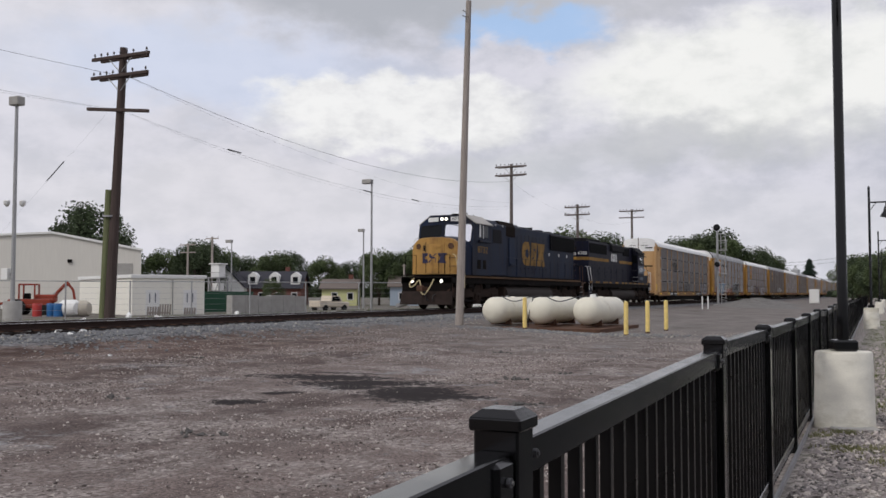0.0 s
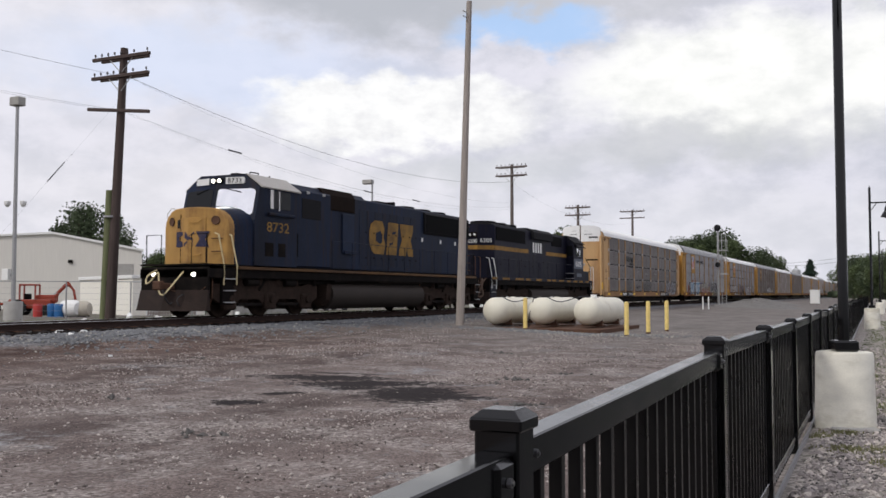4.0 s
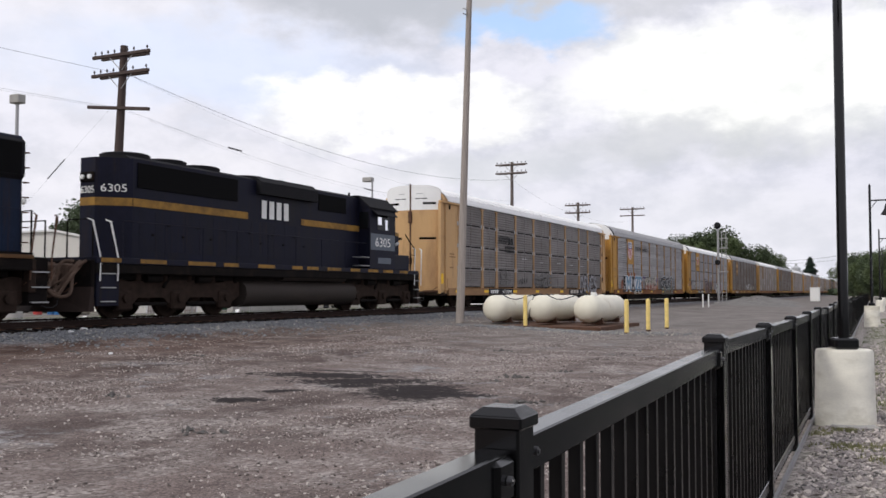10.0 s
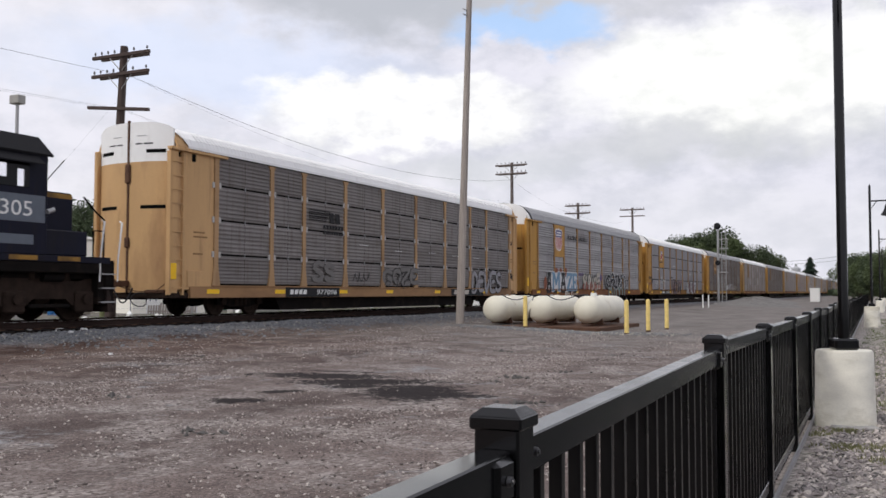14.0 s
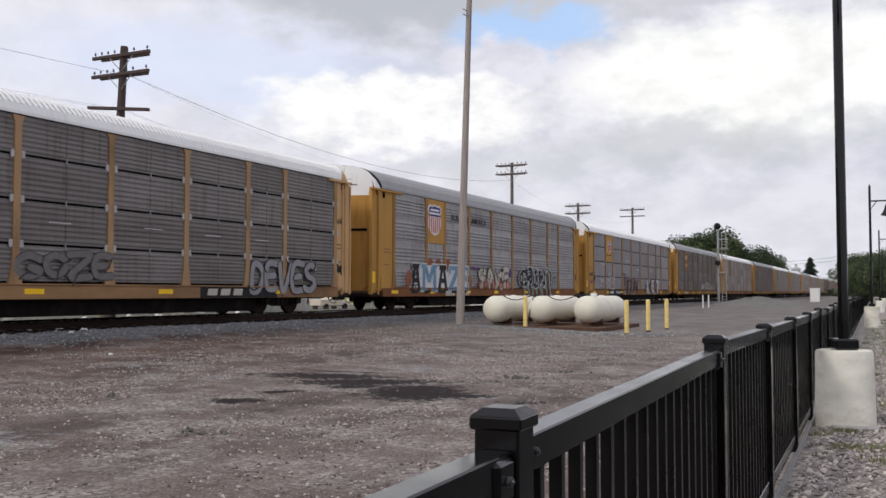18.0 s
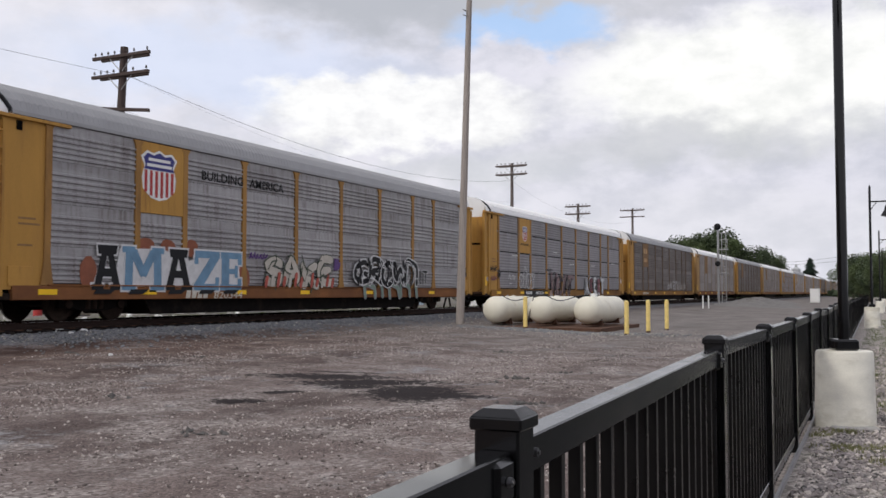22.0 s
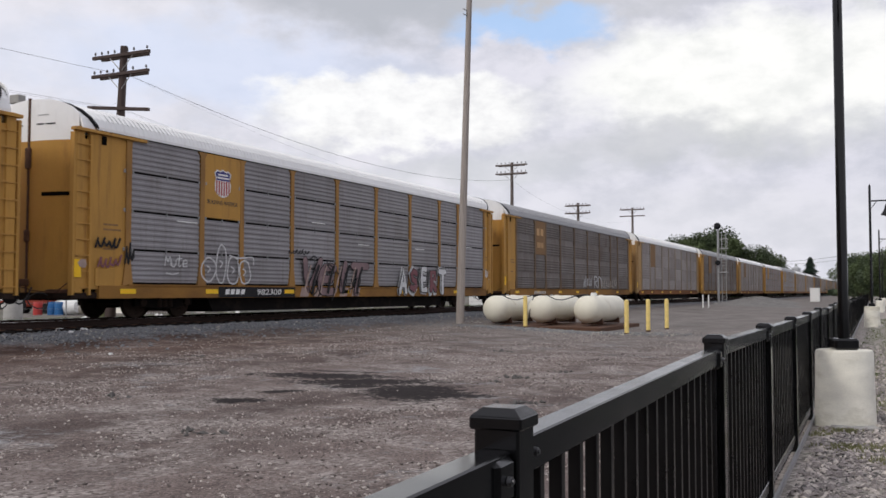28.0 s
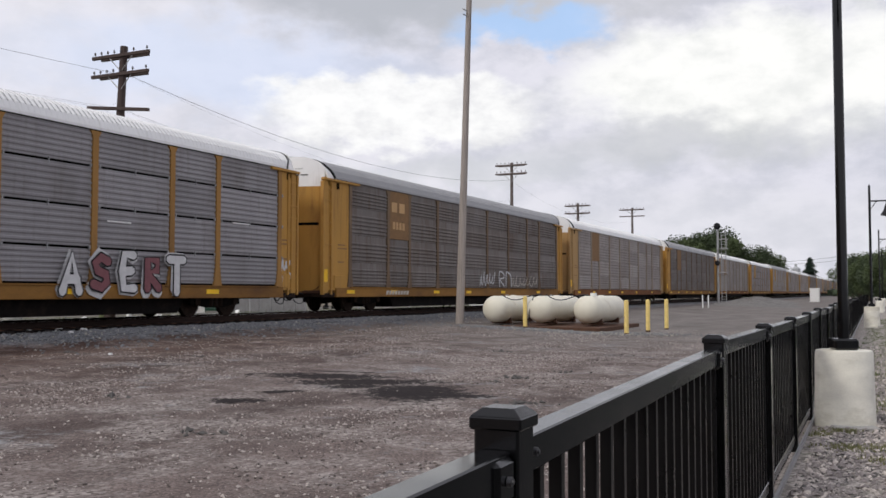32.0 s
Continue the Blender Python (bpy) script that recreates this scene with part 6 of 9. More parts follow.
def autorack(label, paint, sheet, roof, seams, ribs, deep, plate=None, post_paint=None, sill=None, first=2.05, square=False, high=1.0):
    """A long covered car carrier; y runs from its leading end to its rear."""
    car = thing("autorack_car", label, "freight car", "train of car carriers")
    post_paint, sill = post_paint or paint, sill or paint
    posts = (first,) + POSTS[1:]
    part("roof", shared("roof" + roof.name + str(high), lambda: roof_mesh(roof, high)), None, car, "ribbed curved roof")
    if not square:
        part("roof_rim", shared("roof_rim%.2f" % high, lambda: roof_rim(high)), None, car, "dark edging round the roof ends")
    if roof is M_ROOF_WHITE:
        tagged(part("roof_seams", shared("roof_seams%.2f" % high, lambda: roof_seams(M_GROOVE_SHADE, high)), None, car, "grey lines painted as shade between the roof ribs"), kind="stuff")
    rows = (0.86, 1.76, 2.80, 3.84, EAVE)
    for i in range(9):
        y0, y1 = posts[i] + 0.10, posts[i + 1] - 0.10
        top = 4
        if plate and i == 1:
            top = 2
            part("sign_plate", Shape().box(CAR_W - 0.06, CAR_W + 0.012, y0 - 0.02, y1 + 0.02, 2.84 if seams else 2.802, EAVE - 0.02, 0.004), plate, car, "painted sign plate")
        for k in range(top):
            g = 0.030 if seams else 0.004
            me = panel(y1 - y0, rows[k] + g, rows[k + 1] - (g if k < 3 else 0.008), sheet, ribs, deep)
            p = part("side_panel", me, None, car)
            p.location = (CAR_W - 0.035, y0, 0)
    # a near-black filling paints the shade seen between the panels
    part("inner_wall", Shape().box(-CAR_W + 0.1, CAR_W - 0.075, 1.8, 26.1, 0.86, 4.90), M_GAP_SHADE, car, "near-black sheet painted as the shade behind the panels")
    part("far_side", Shape().box(-CAR_W, -CAR_W + 0.06, 1.8, 26.1, 0.86, 4.82), sheet, car)
    if not seams:
        part("eave_band", Shape().box(CAR_W - 0.06, CAR_W + 0.005, 1.9, 26.2, EAVE + 0.003, 4.83, 0.004), sheet, car, "smooth grey band under the roof")

    def post_mesh():
        s = Shape().box(-0.05, 0.02, -0.098, 0.098, 0.84, EAVE - 0.04, 0.006)
        s.prism([(-0.18, EAVE - 0.02), (0.18, EAVE - 0.02), (0.098, EAVE - 0.17), (-0.098, EAVE - 0.17)], "x", -0.05, 0.018)
        s.prism([(-0.098, 1.4), (0.098, 1.4), (0.185, 0.82), (-0.185, 0.82)], "x", -0.05, 0.022)
        return s.mesh("post", post_paint)

    for y in posts:
        p = part("post", shared("post" + post_paint.name, post_mesh), None, car)
        p.location = (CAR_W, y, 0)
        if seams:
            for z in rows[1:4]:
                for d in (-0.15, 0.15):
                    k = 1.0 if square else 0.55
                    b = part("bracket", shared("bracket%.2f" % k, lambda: Shape().box(0, 0.03, -0.05 * k, 0.05 * k, -0.09 * k, 0.09 * k, 0.008).mesh("bracket", M_BRACKET if square else M_ROOF_GREY)), None, p)
                    b.location = (-0.01, d, z)
    if seams:
        for i in range(9):
            y = (posts[i] + posts[i + 1]) / 2
            if square:
                j = part("panel_joint", shared("joint", lambda: Shape().box(0, 0.005, -0.007, 0.007, 0.9, 4.7).mesh("panel_joint", M_RUSTJOINT)), None, car, "rust stained joint strip")
                j.location = (CAR_W - 0.027 + deep * 0.4, y, 0)
            for z in rows[1:4]:
                c = part("clip", shared("clip", lambda: Shape().box(-0.01, 0.014, -0.018, 0.018, -0.085, 0.075, 0.005).mesh("clip", M_ROOF_GREY)), None, car, "small bright clip")
                c.location = (CAR_W - 0.015, y, z)
    # sill, floor and ends
    part("side_sill", Shape().box(CAR_W - 0.12, CAR_W + 0.03, 0.9, 26.3, 0.46, 0.80, 0.01).box(CAR_W - 0.12, CAR_W + 0.06, 1.9, 25.9, 0.80, 0.835, 0.004), sill, car)
    part("far_sill", Shape().box(-CAR_W, -CAR_W + 0.1, 0.9, 26.3, 0.46, 0.80), sill, car)
    part("center_sill", Shape().box(-0.4, 0.4, 0.1, 27.1, 0.42, 0.82), M_UNDER, car)
    part("well_floor", Shape().prism([(5.2, 0.75), (5.7, 0.04), (21.5, 0.04), (22.0, 0.75)], "x", -1.3, 1.25), M_UNDER, car, "grimy dropped middle floor")
    part("deck_frame", Shape().box(-1.38, 1.38, 0.3, 26.9, 0.72, 0.86), M_UNDER, car)
    for yy, o in ((0.0, 1), (27.2, -1)):
        q = 1.0 if o > 0 else 0.62
        a, b = sorted((yy + o * 0.55, yy + o * (1.95 if o > 0 else 1.0)))
        part("end_panel", Shape().box(CAR_W - 0.1, CAR_W - 0.02, a, b, 0.70, 4.70, 0.01), paint, car)
        part("end_panel", Shape().box(-CAR_W, -CAR_W + 0.06, a, b, 0.7, 4.66), paint, car)
        lad = part("ladder_rail", Shape().box(CAR_W - 0.12, CAR_W + 0.02, *sorted((yy + o * 0.02, yy + o * 0.10)), 0.55, 4.62, 0.006).box(CAR_W - 0.12, CAR_W + 0.02, *sorted((yy + o * 0.56, yy + o * 0.64)), 0.55, 4.62, 0.006), paint, car)
        for k in range(10):
            z = 0.75 + k * 0.40
            r = part("rung", shared("rung" + paint.name, lambda: Shape().box(-0.015, 0.015, 0, 0.46, -0.015, 0.015).mesh("rung", paint)), None, lad)
            r.location = (CAR_W + 0.0, min(yy + o * 0.1, yy + o * 0.56), z)
        part("grab_iron", Shape().box(CAR_W - 0.08, CAR_W - 0.05, *sorted((yy + o * 0.1, yy + o * 0.56)), 0.7, 4.5), paint, lad, "flat back plate behind the rungs")
        part("roof_lip", Shape().box(CAR_W - 0.1, CAR_W + 0.07, *sorted((yy + o * 0.02, yy + o * (2.5 if o > 0 else 1.6))), 4.67, 4.75, 0.006), paint, car)
        part("yellow_plate", Shape().box(CAR_W + 0.02, CAR_W + 0.025, *sorted((yy + o * 0.08, yy + o * 0.30)), 1.0, 1.45), M_REFLECT, car, "yellow warning plate") if yy == 0 else None
        part("box_vent", Shape().box(CAR_W - 0.02, CAR_W + 0.01, *sorted((yy + o * 0.78 * q, yy + o * 1.45 * q)), 0.78, 1.25, 0.01), paint, car, "small access cover")
        # the notch is a flat bar in painted shade, not an opening
        part("notch", Shape().box(CAR_W - 0.02, CAR_W + 0.005, *sorted((yy + o * 0.95 * q, yy + o * 1.10 * q)), 4.42, 4.64), M_GAP_SHADE, car)
        # two leaf end door, bowed outwards
        for side in (-1, 1):
            pts = []
            for i in range(9):
                u = i / 8
                x = side * (0.025 + u * 1.36)
                bow = -o * 0.30 * (1 - u ** 2.4)
                pts.append((x, yy + o * 0.28 + bow))
            lo, hi = Shape(), Shape()
            cap_z = [5.57, 5.57, 5.57, 5.565, 5.555, 5.54, 5.51, 5.45, 5.34] if square else [5.56, 5.56, 5.55, 5.54, 5.52, 5.48, 5.42, 5.33, 5.14]

            cap_z = [4.772 + (z - 4.772) * high for z in cap_z]

            def strip(sh, z0s, z1s):
                v = [(x, y, z) for (x, y), z in zip(pts, z0s)] + [(x, y, z) for (x, y), z in zip(pts, z1s)]
                v += [(x, y + o * 0.05, z) for x, y, z in v]
                n = 9
                f = []
                for i in range(8):
                    f += [(i, i + 1, n + i + 1, n + i), (2 * n + i, 3 * n + i, 3 * n + i + 1, 2 * n + i + 1), (n + i, n + i + 1, 3 * n + i + 1, 3 * n + i), (i, 2 * n + i, 2 * n + i + 1, i + 1)]
                f += [(0, n, 3 * n, 2 * n), (n - 1, 3 * n - 1, 4 * n - 1, 2 * n - 1)]
                sh.add(v, f)

            white = 4.36 if square else 4.46
            strip(lo, [0.62] * 9, [white] * 9)
            strip(hi, [white] * 9, cap_z)
            d = part("end_door", lo, paint, car, "bowed end door leaf", True)
            part("door_top", hi, M_ROOF_WHITE, d, "white door top", True)
            def on_door(x0, x1, z0, z1, proud):
                """A flat bar that follows the bowed leaf."""
                v = []
                for d in (proud, -0.02):
                    for z in (z0, z1):
                        for i in range(5):
                            x = x0 + (x1 - x0) * i / 4
                            v.append((side * x, yy + o * 0.28 - o * 0.30 * (1 - max(0.0, (x - 0.025) / 1.36) ** 2.4) - o * d, z))
                f = [(i, i + 1, 6 + i, 5 + i) for i in range(4)] + [(5 + i, 6 + i, 16 + i, 15 + i) for i in range(4)] + [(10 + i, 15 + i, 16 + i, 11 + i) for i in range(4)] + [(i, 10 + i, 11 + i, i + 1) for i in range(4)]
                return Shape().add(v, f + [(0, 5, 15, 10), (4, 14, 19, 9)])

            # slots are flat bars coloured as the shade of an opening
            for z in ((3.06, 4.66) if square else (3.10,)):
                part("slot", on_door(0.45 if z < 4 else 0.62, 1.20, z - 0.05, z + 0.05, 0.008), M_GAP_SHADE, d)
            part("hinge_bar", on_door(0.30, 0.62, 5.10, 5.12, 0.012), M_GALV, d)
            for k, (x0, x1) in enumerate(((0.25, 0.48), (0.54, 0.82))):
                part("stencil", on_door(x0, x1, 4.86, 4.90, 0.006), M_FADED_DARK, d, "small dark stencil line")
            part("door_grime", Shape().box(*sorted((side * 0.1, side * 1.34)), *sorted((yy + o * 0.02, yy + o * 0.30)), 0.60, 0.70, 0.02), M_RUST, d, "rusty foot of the door leaf")
        part("door_seam", Shape().box(-0.03, 0.03, yy - o * 0.02 - 0.03, yy - o * 0.02 + 0.03, 0.62, 5.56), M_RUST, car, "dark centre joint with a lock bar")
        inner = [(x * 0.985, z - 0.03) for x, z in roof_outline(high)]
        n = len(inner)
        v = [(x, yy + o * 0.31, z) for x, z in inner] + [(x, yy + o * (roof_start(z + 0.03, high) + 0.12), z) for x, z in inner]
        v += [(x * 0.97, y, z - 0.03) for x, y, z in v]
        f = [(i, i + 1, n + i + 1, n + i) for i in range(n - 1)] + [(2 * n + i, 3 * n + i, 3 * n + i + 1, 2 * n + i + 1) for i in range(n - 1)] + [(i, 2 * n + i, 2 * n + i + 1, i + 1) for i in range(n - 1)]
        part("roof_gusset", Shape().add(v, f), paint if square else M_ROOF_WHITE, car, "sheet closing the gap between end door and roof")
        part("lock", Shape().box(-0.09, 0.09, yy - o * 0.10, yy, 3.75, 4.30, 0.03), M_RUST, car)
        part("lock", Shape().box(-0.08, 0.08, yy - o * 0.10, yy, 1.9, 2.2, 0.03), M_RUST, car)
        for k, (z, w) in enumerate(((2.35, 0.5), (2.22, 0.62), (1.72, 0.42))):
            part("stencil", Shape().box(CAR_W - 0.02, CAR_W - 0.016, *sorted((yy + o * 1.05 * q, yy + o * (1.05 + w) * q)), z, z + 0.05), M_STENCIL, car, "faded stencil line")
        part("corner_post", Shape().box(1.36, 1.49, *sorted((yy + o * 0.12, yy + o * 0.4)), 0.6, 4.78, 0.02), paint, car)
        part("corner_post", Shape().box(-1.49, -1.36, *sorted((yy + o * 0.12, yy + o * 0.4)), 0.6, 4.78, 0.02), paint, car)
        part("end_sill", Shape().box(-1.45, 1.45, *sorted((yy + o * 0.05, yy + o * 0.95)), 0.46, 0.62, 0.02), M_TRUCK, car, "grimy end sill")
        coupler(car, yy - o * 0.72, -o)
    part("hand_brake", Shape().lathe([(0.05, -0.02), (0.26, -0.02), (0.28, 0.0), (0.26, 0.02), (0.05, 0.02)], "x", (1.05, 27.35, 0.62), 16), M_UNDER, car, "brake wheel")
    for y in (1.9, 5.3, 9.27, 12.82, 17.25, 22.7):
        part("reflector", Shape().box(CAR_W + 0.03, CAR_W + 0.036, y - 0.28, y + 0.28, 0.585, 0.715), M_REFLECT, car)
    part("equipment", Shape().box(0.4, 1.1, 9.5, 11.2, 0.3, 0.7, 0.05).tube((0.7, 13, 0.5), (0.7, 15.5, 0.5), 0.2, seg=12), M_UNDER, car, "underfloor brake gear")
    for y in (3.8, 23.4):
        car_truck(car, y)
    return car


def bars(parent, y0, y1, z0, z1, count, mat, x, name="mark_bar", fill=0.72, lean=0.0):
    """Plain bars that stand for marks which are not spelled out."""
    w = (y1 - y0) / count
    for k in range(count):
        a = y0 + k * w
        part(name, Shape().prism([(a, z0), (a + w * fill, z0), (a + w * fill + lean, z1), (a + lean, z1)], "x", x, x + 0.006), mat, parent)


def flowing(key, steps=5):
    """A smooth line through the given points."""
    key, n, pts = [Vector(k) for k in key], len(key), []
    for i in range(n - 1):
        p0, p1, p2, p3 = key[max(0, i - 1)], key[i], key[i + 1], key[min(n - 1, i + 2)]
        for j in range(steps):
            t = j / steps
            pts.append(0.5 * (2 * p1 + (p2 - p0) * t + (2 * p0 - 5 * p1 + 4 * p2 - p3) * t * t + (3 * p1 - p0 - 3 * p2 + p3) * t * t * t))
    return pts + [key[-1]]


def ribbon(parent, pts, r, x, mat, label):
    """One sprayed stroke of width 2 r along a line of (y, z) points, as one connected strip with blunt ends."""
    first, last = (pts[1] - pts[0]).normalized(), (pts[-1] - pts[-2]).normalized()
    line = [(pts[0] - first * r * 0.8, r * 0.45)] + [(q, r) for q in pts] + [(pts[-1] + last * r * 0.8, r * 0.45)]
    v, f = [], []
    for i, (q, w) in enumerate(line):
        a, b = line[max(0, i - 1)][0], line[min(len(line) - 1, i + 1)][0]
        d = (b - a).normalized()
        h = x + 0.0001 * i
        v += [(h, q.x - d.y * w, q.y + d.x * w), (h, q.x + d.y * w, q.y - d.x * w)]
        if i:
            k = 2 * i
            f.append((k - 2, k - 1, k + 1, k))
    n = len(v)
    v += [(h - 0.006, y, z) for h, y, z in v]
    f += [tuple(n + i for i in reversed(q)) for q in f]
    for i in range(0, n - 2, 2):
        f += [(i, i + 2, n + i + 2, n + i), (i + 1, n + i + 1, n + i + 3, i + 3)]
    f += [(0, n, n + 1, 1), (n - 2, n - 1, 2 * n - 1, 2 * n - 2)]
    return part("graffiti_stroke", Shape().add(v, f), mat, parent, label)


GLYPH = {"D": [[(0.2, 0.05), (0.2, 0.95), (0.62, 0.9), (0.85, 0.55), (0.65, 0.1), (0.25, 0.03)]],
         "E": [[(0.82, 0.93), (0.3, 0.95), (0.14, 0.5), (0.3, 0.06), (0.85, 0.06)], [(0.2, 0.5), (0.68, 0.52)]],
         "V": [[(0.12, 0.98), (0.44, 0.04), (0.86, 0.98)]],
         "S": [[(0.84, 0.84), (0.5, 0.97), (0.17, 0.78), (0.35, 0.55), (0.7, 0.44), (0.84, 0.2), (0.5, 0.03), (0.12, 0.14)]],
         "A": [[(0.1, 0.02), (0.46, 0.98), (0.88, 0.02)], [(0.28, 0.36), (0.7, 0.36)]],
         "K": [[(0.18, 0.02), (0.18, 0.98)], [(0.84, 0.98), (0.26, 0.5), (0.88, 0.02)]],
         "C": [[(0.85, 0.8), (0.5, 1.0), (0.12, 0.7), (0.14, 0.28), (0.5, 0.04), (0.88, 0.3), (0.55, 0.45)]],
         "R": [[(0.2, 0.0), (0.2, 0.95), (0.7, 0.92), (0.75, 0.6), (0.25, 0.48), (0.85, 0.02)]],
         "O": [[(0.5, 0.97), (0.18, 0.7), (0.2, 0.25), (0.5, 0.03), (0.82, 0.28), (0.8, 0.75), (0.5, 0.97)]],
         "W": [[(0.08, 0.95), (0.25, 0.05), (0.5, 0.7), (0.75, 0.05), (0.92, 0.95)]],
         "N": [[(0.14, 0.0), (0.16, 0.95), (0.5, 0.95), (0.82, 0.7), (0.86, 0.0)]],
         "I": [[(0.5, 0.02), (0.5, 0.98)]],
         "T": [[(0.08, 0.93), (0.92, 0.93)], [(0.5, 0.9), (0.5, 0.02)]],
         "M": [[(0.05, 0.0), (0.15, 0.95), (0.5, 0.4), (0.85, 0.95), (0.95, 0.0)]],
         "Z": [[(0.1, 0.93), (0.9, 0.93), (0.12, 0.06), (0.92, 0.06)]],
         "u": [[(0.1, 0.62), (0.15, 0.12), (0.5, 0.0), (0.8, 0.2), (0.85, 0.62)]],
         "t": [[(0.5, 1.0), (0.45, 0.05), (0.75, 0.05)], [(0.1, 0.65), (0.95, 0.72)]],
         "e": [[(0.15, 0.35), (0.85, 0.4), (0.6, 0.68), (0.2, 0.5), (0.2, 0.1), (0.85, 0.08)]]}
# heavy letters with slab feet: the pieces of each in a unit square
SLAB = {"A": [[(0.02, 0.06), (0.27, 0.06), (0.54, 0.92), (0.32, 0.92)], [(0.46, 0.92), (0.68, 0.92), (0.98, 0.06), (0.72, 0.06)], [(0.24, 0.30), (0.76, 0.30), (0.70, 0.48), (0.30, 0.48)],
              [(-0.06, 0.0), (0.38, 0.0), (0.36, 0.13), (-0.04, 0.13)], [(0.60, 0.0), (1.06, 0.0), (1.04, 0.13), (0.62, 0.13)], [(0.18, 0.80), (0.82, 0.80), (0.86, 1.0), (0.14, 1.0)]],
        "M": [[(0.06, 0.06), (0.24, 0.06), (0.26, 0.92), (0.08, 0.92)], [(0.76, 0.06), (0.95, 0.06), (0.93, 0.92), (0.74, 0.92)], [(0.14, 0.94), (0.34, 0.94), (0.60, 0.36), (0.44, 0.30)],
              [(0.66, 0.94), (0.86, 0.94), (0.56, 0.30), (0.40, 0.36)], [(0.0, 0.0), (0.32, 0.0), (0.32, 0.12), (0.0, 0.12)], [(0.68, 0.0), (1.02, 0.0), (1.02, 0.12), (0.68, 0.12)],
              [(0.0, 0.86), (0.30, 0.86), (0.30, 1.0), (0.0, 1.0)], [(0.70, 0.86), (1.0, 0.86), (1.0, 1.0), (0.70, 1.0)]],
        "Z": [[(0.06, 0.82), (0.98, 0.82), (0.98, 1.0), (0.06, 1.0)], [(0.62, 0.84), (0.98, 0.84), (0.38, 0.14), (0.02, 0.14)], [(0.02, 0.0), (0.96, 0.0), (0.96, 0.17), (0.02, 0.17)],
              [(0.04, 0.66), (0.18, 0.66), (0.18, 0.84), (0.04, 0.84)], [(0.82, 0.16), (0.96, 0.16), (0.96, 0.34), (0.82, 0.34)]],
        "E": [[(0.14, 0.0), (0.46, 0.0), (0.46, 1.0), (0.14, 1.0)], [(0.0, 0.83), (0.98, 0.83), (0.98, 1.0), (0.0, 1.0)], [(0.0, 0.0), (0.98, 0.0), (0.98, 0.16), (0.0, 0.16)],
              [(0.44, 0.43), (0.80, 0.43), (0.80, 0.57), (0.44, 0.57)], [(0.82, 0.68), (0.98, 0.68), (0.98, 0.85), (0.82, 0.85)], [(0.82, 0.14), (0.98, 0.14), (0.98, 0.32), (0.82, 0.32)], [(0.70, 0.34), (0.82, 0.34), (0.82, 0.66), (0.70, 0.66)]]}


def slab_letter(parent, ch, y0, z0, w, h, mat, x, grow, label):
    """One heavy slab-footed letter; grow widens every piece, for the edge behind it."""
    sh = Shape()
    for k, piece in enumerate(SLAB[ch]):
        pts = [(y0 + w * a, z0 + h * b) for a, b in piece]
        cy, cz = sum(p[0] for p in pts) / 4, sum(p[1] for p in pts) / 4
        pts = [(a + math.copysign(grow, a - cy), b + math.copysign(grow, b - cz)) for a, b in pts]
        sh.prism(pts, "x", x - 0.003, x + 0.0004 * k)
    return part("graffiti", sh, mat, parent, label)


def spray_blot(parent, y, z, ry, rz, mat, x, label, seed):
    """A rounded uneven patch of spray paint."""
    rnd = random.Random(seed)
    out = [(y + ry * math.cos(6.2832 * i / 14) * rnd.uniform(0.85, 1.1), z + rz * math.sin(6.2832 * i / 14) * rnd.uniform(0.85, 1.1)) for i in range(14)]
    return part("graffiti", Shape().prism(out, "x", x - 0.004, x), mat, parent, label)


def throw_up(parent, word, y0, z0, w, h, r, edge, fill, outline, x, label, seed=1, lean=0.0, narrow=1.12, wild=0, smooth=5):
    """Overlapping fat letters, each with its outline, side by side along y."""
    rnd = random.Random(seed)
    cell = w / len(word)
    for k, ch in enumerate(word):
        low, tall = z0 + h * rnd.uniform(-0.05, 0.08), h * rnd.uniform(0.88, 1.08)
        for m, stroke in enumerate(GLYPH[ch]):
            key = []
            for a, b in stroke:
                zz = low + r * 0.8 + b * (tall - 1.6 * r)
                key.append((y0 + cell * (k + 0.5 + (a - 0.5) * narrow + rnd.uniform(-0.04, 0.04)) + lean * (zz - z0), zz))
            pts = flowing(key, smooth)
            ribbon(parent, pts, r + edge, x + 0.010 * k + 0.002 * m, outline, label + ", outline")
            ribbon(parent, pts, r, x + 0.010 * k + 0.005 + 0.001 * m, fill, label)
        for m in range(wild):
            c = Vector((y0 + cell * (k + rnd.uniform(0.05, 0.95)), low + tall * rnd.uniform(0.05, 0.95)))
            d = Vector((rnd.uniform(-0.3, 0.3), rnd.uniform(-0.35, 0.35)))
            ribbon(parent, flowing([c - d, c + Vector((d.y, -d.x)) * 0.4, c + d]), 0.022, x + 0.010 * k + 0.020 + 0.002 * m, outline, label + ", inner line")


def tag(parent, y0, z0, w, h, seed, mat, r, x, label, loops=6):
    """One continuous thin hand-written scrawl with loops and spikes."""
    rnd = random.Random(seed)
    key = []
    for i in range(loops * 3):
        t = i / (loops * 3 - 1)
        back = (0.0, 0.055, -0.05)[i % 3] * rnd.uniform(0.5, 1.5)
        up = (rnd.uniform(0.0, 0.25), rnd.uniform(0.6, 1.0), rnd.uniform(0.2, 0.7))[i % 3]
        key.append((y0 + w * min(1, max(0, t + back)), z0 + h * up))
    return ribbon(parent, flowing(key, 4), r, x, mat, label)


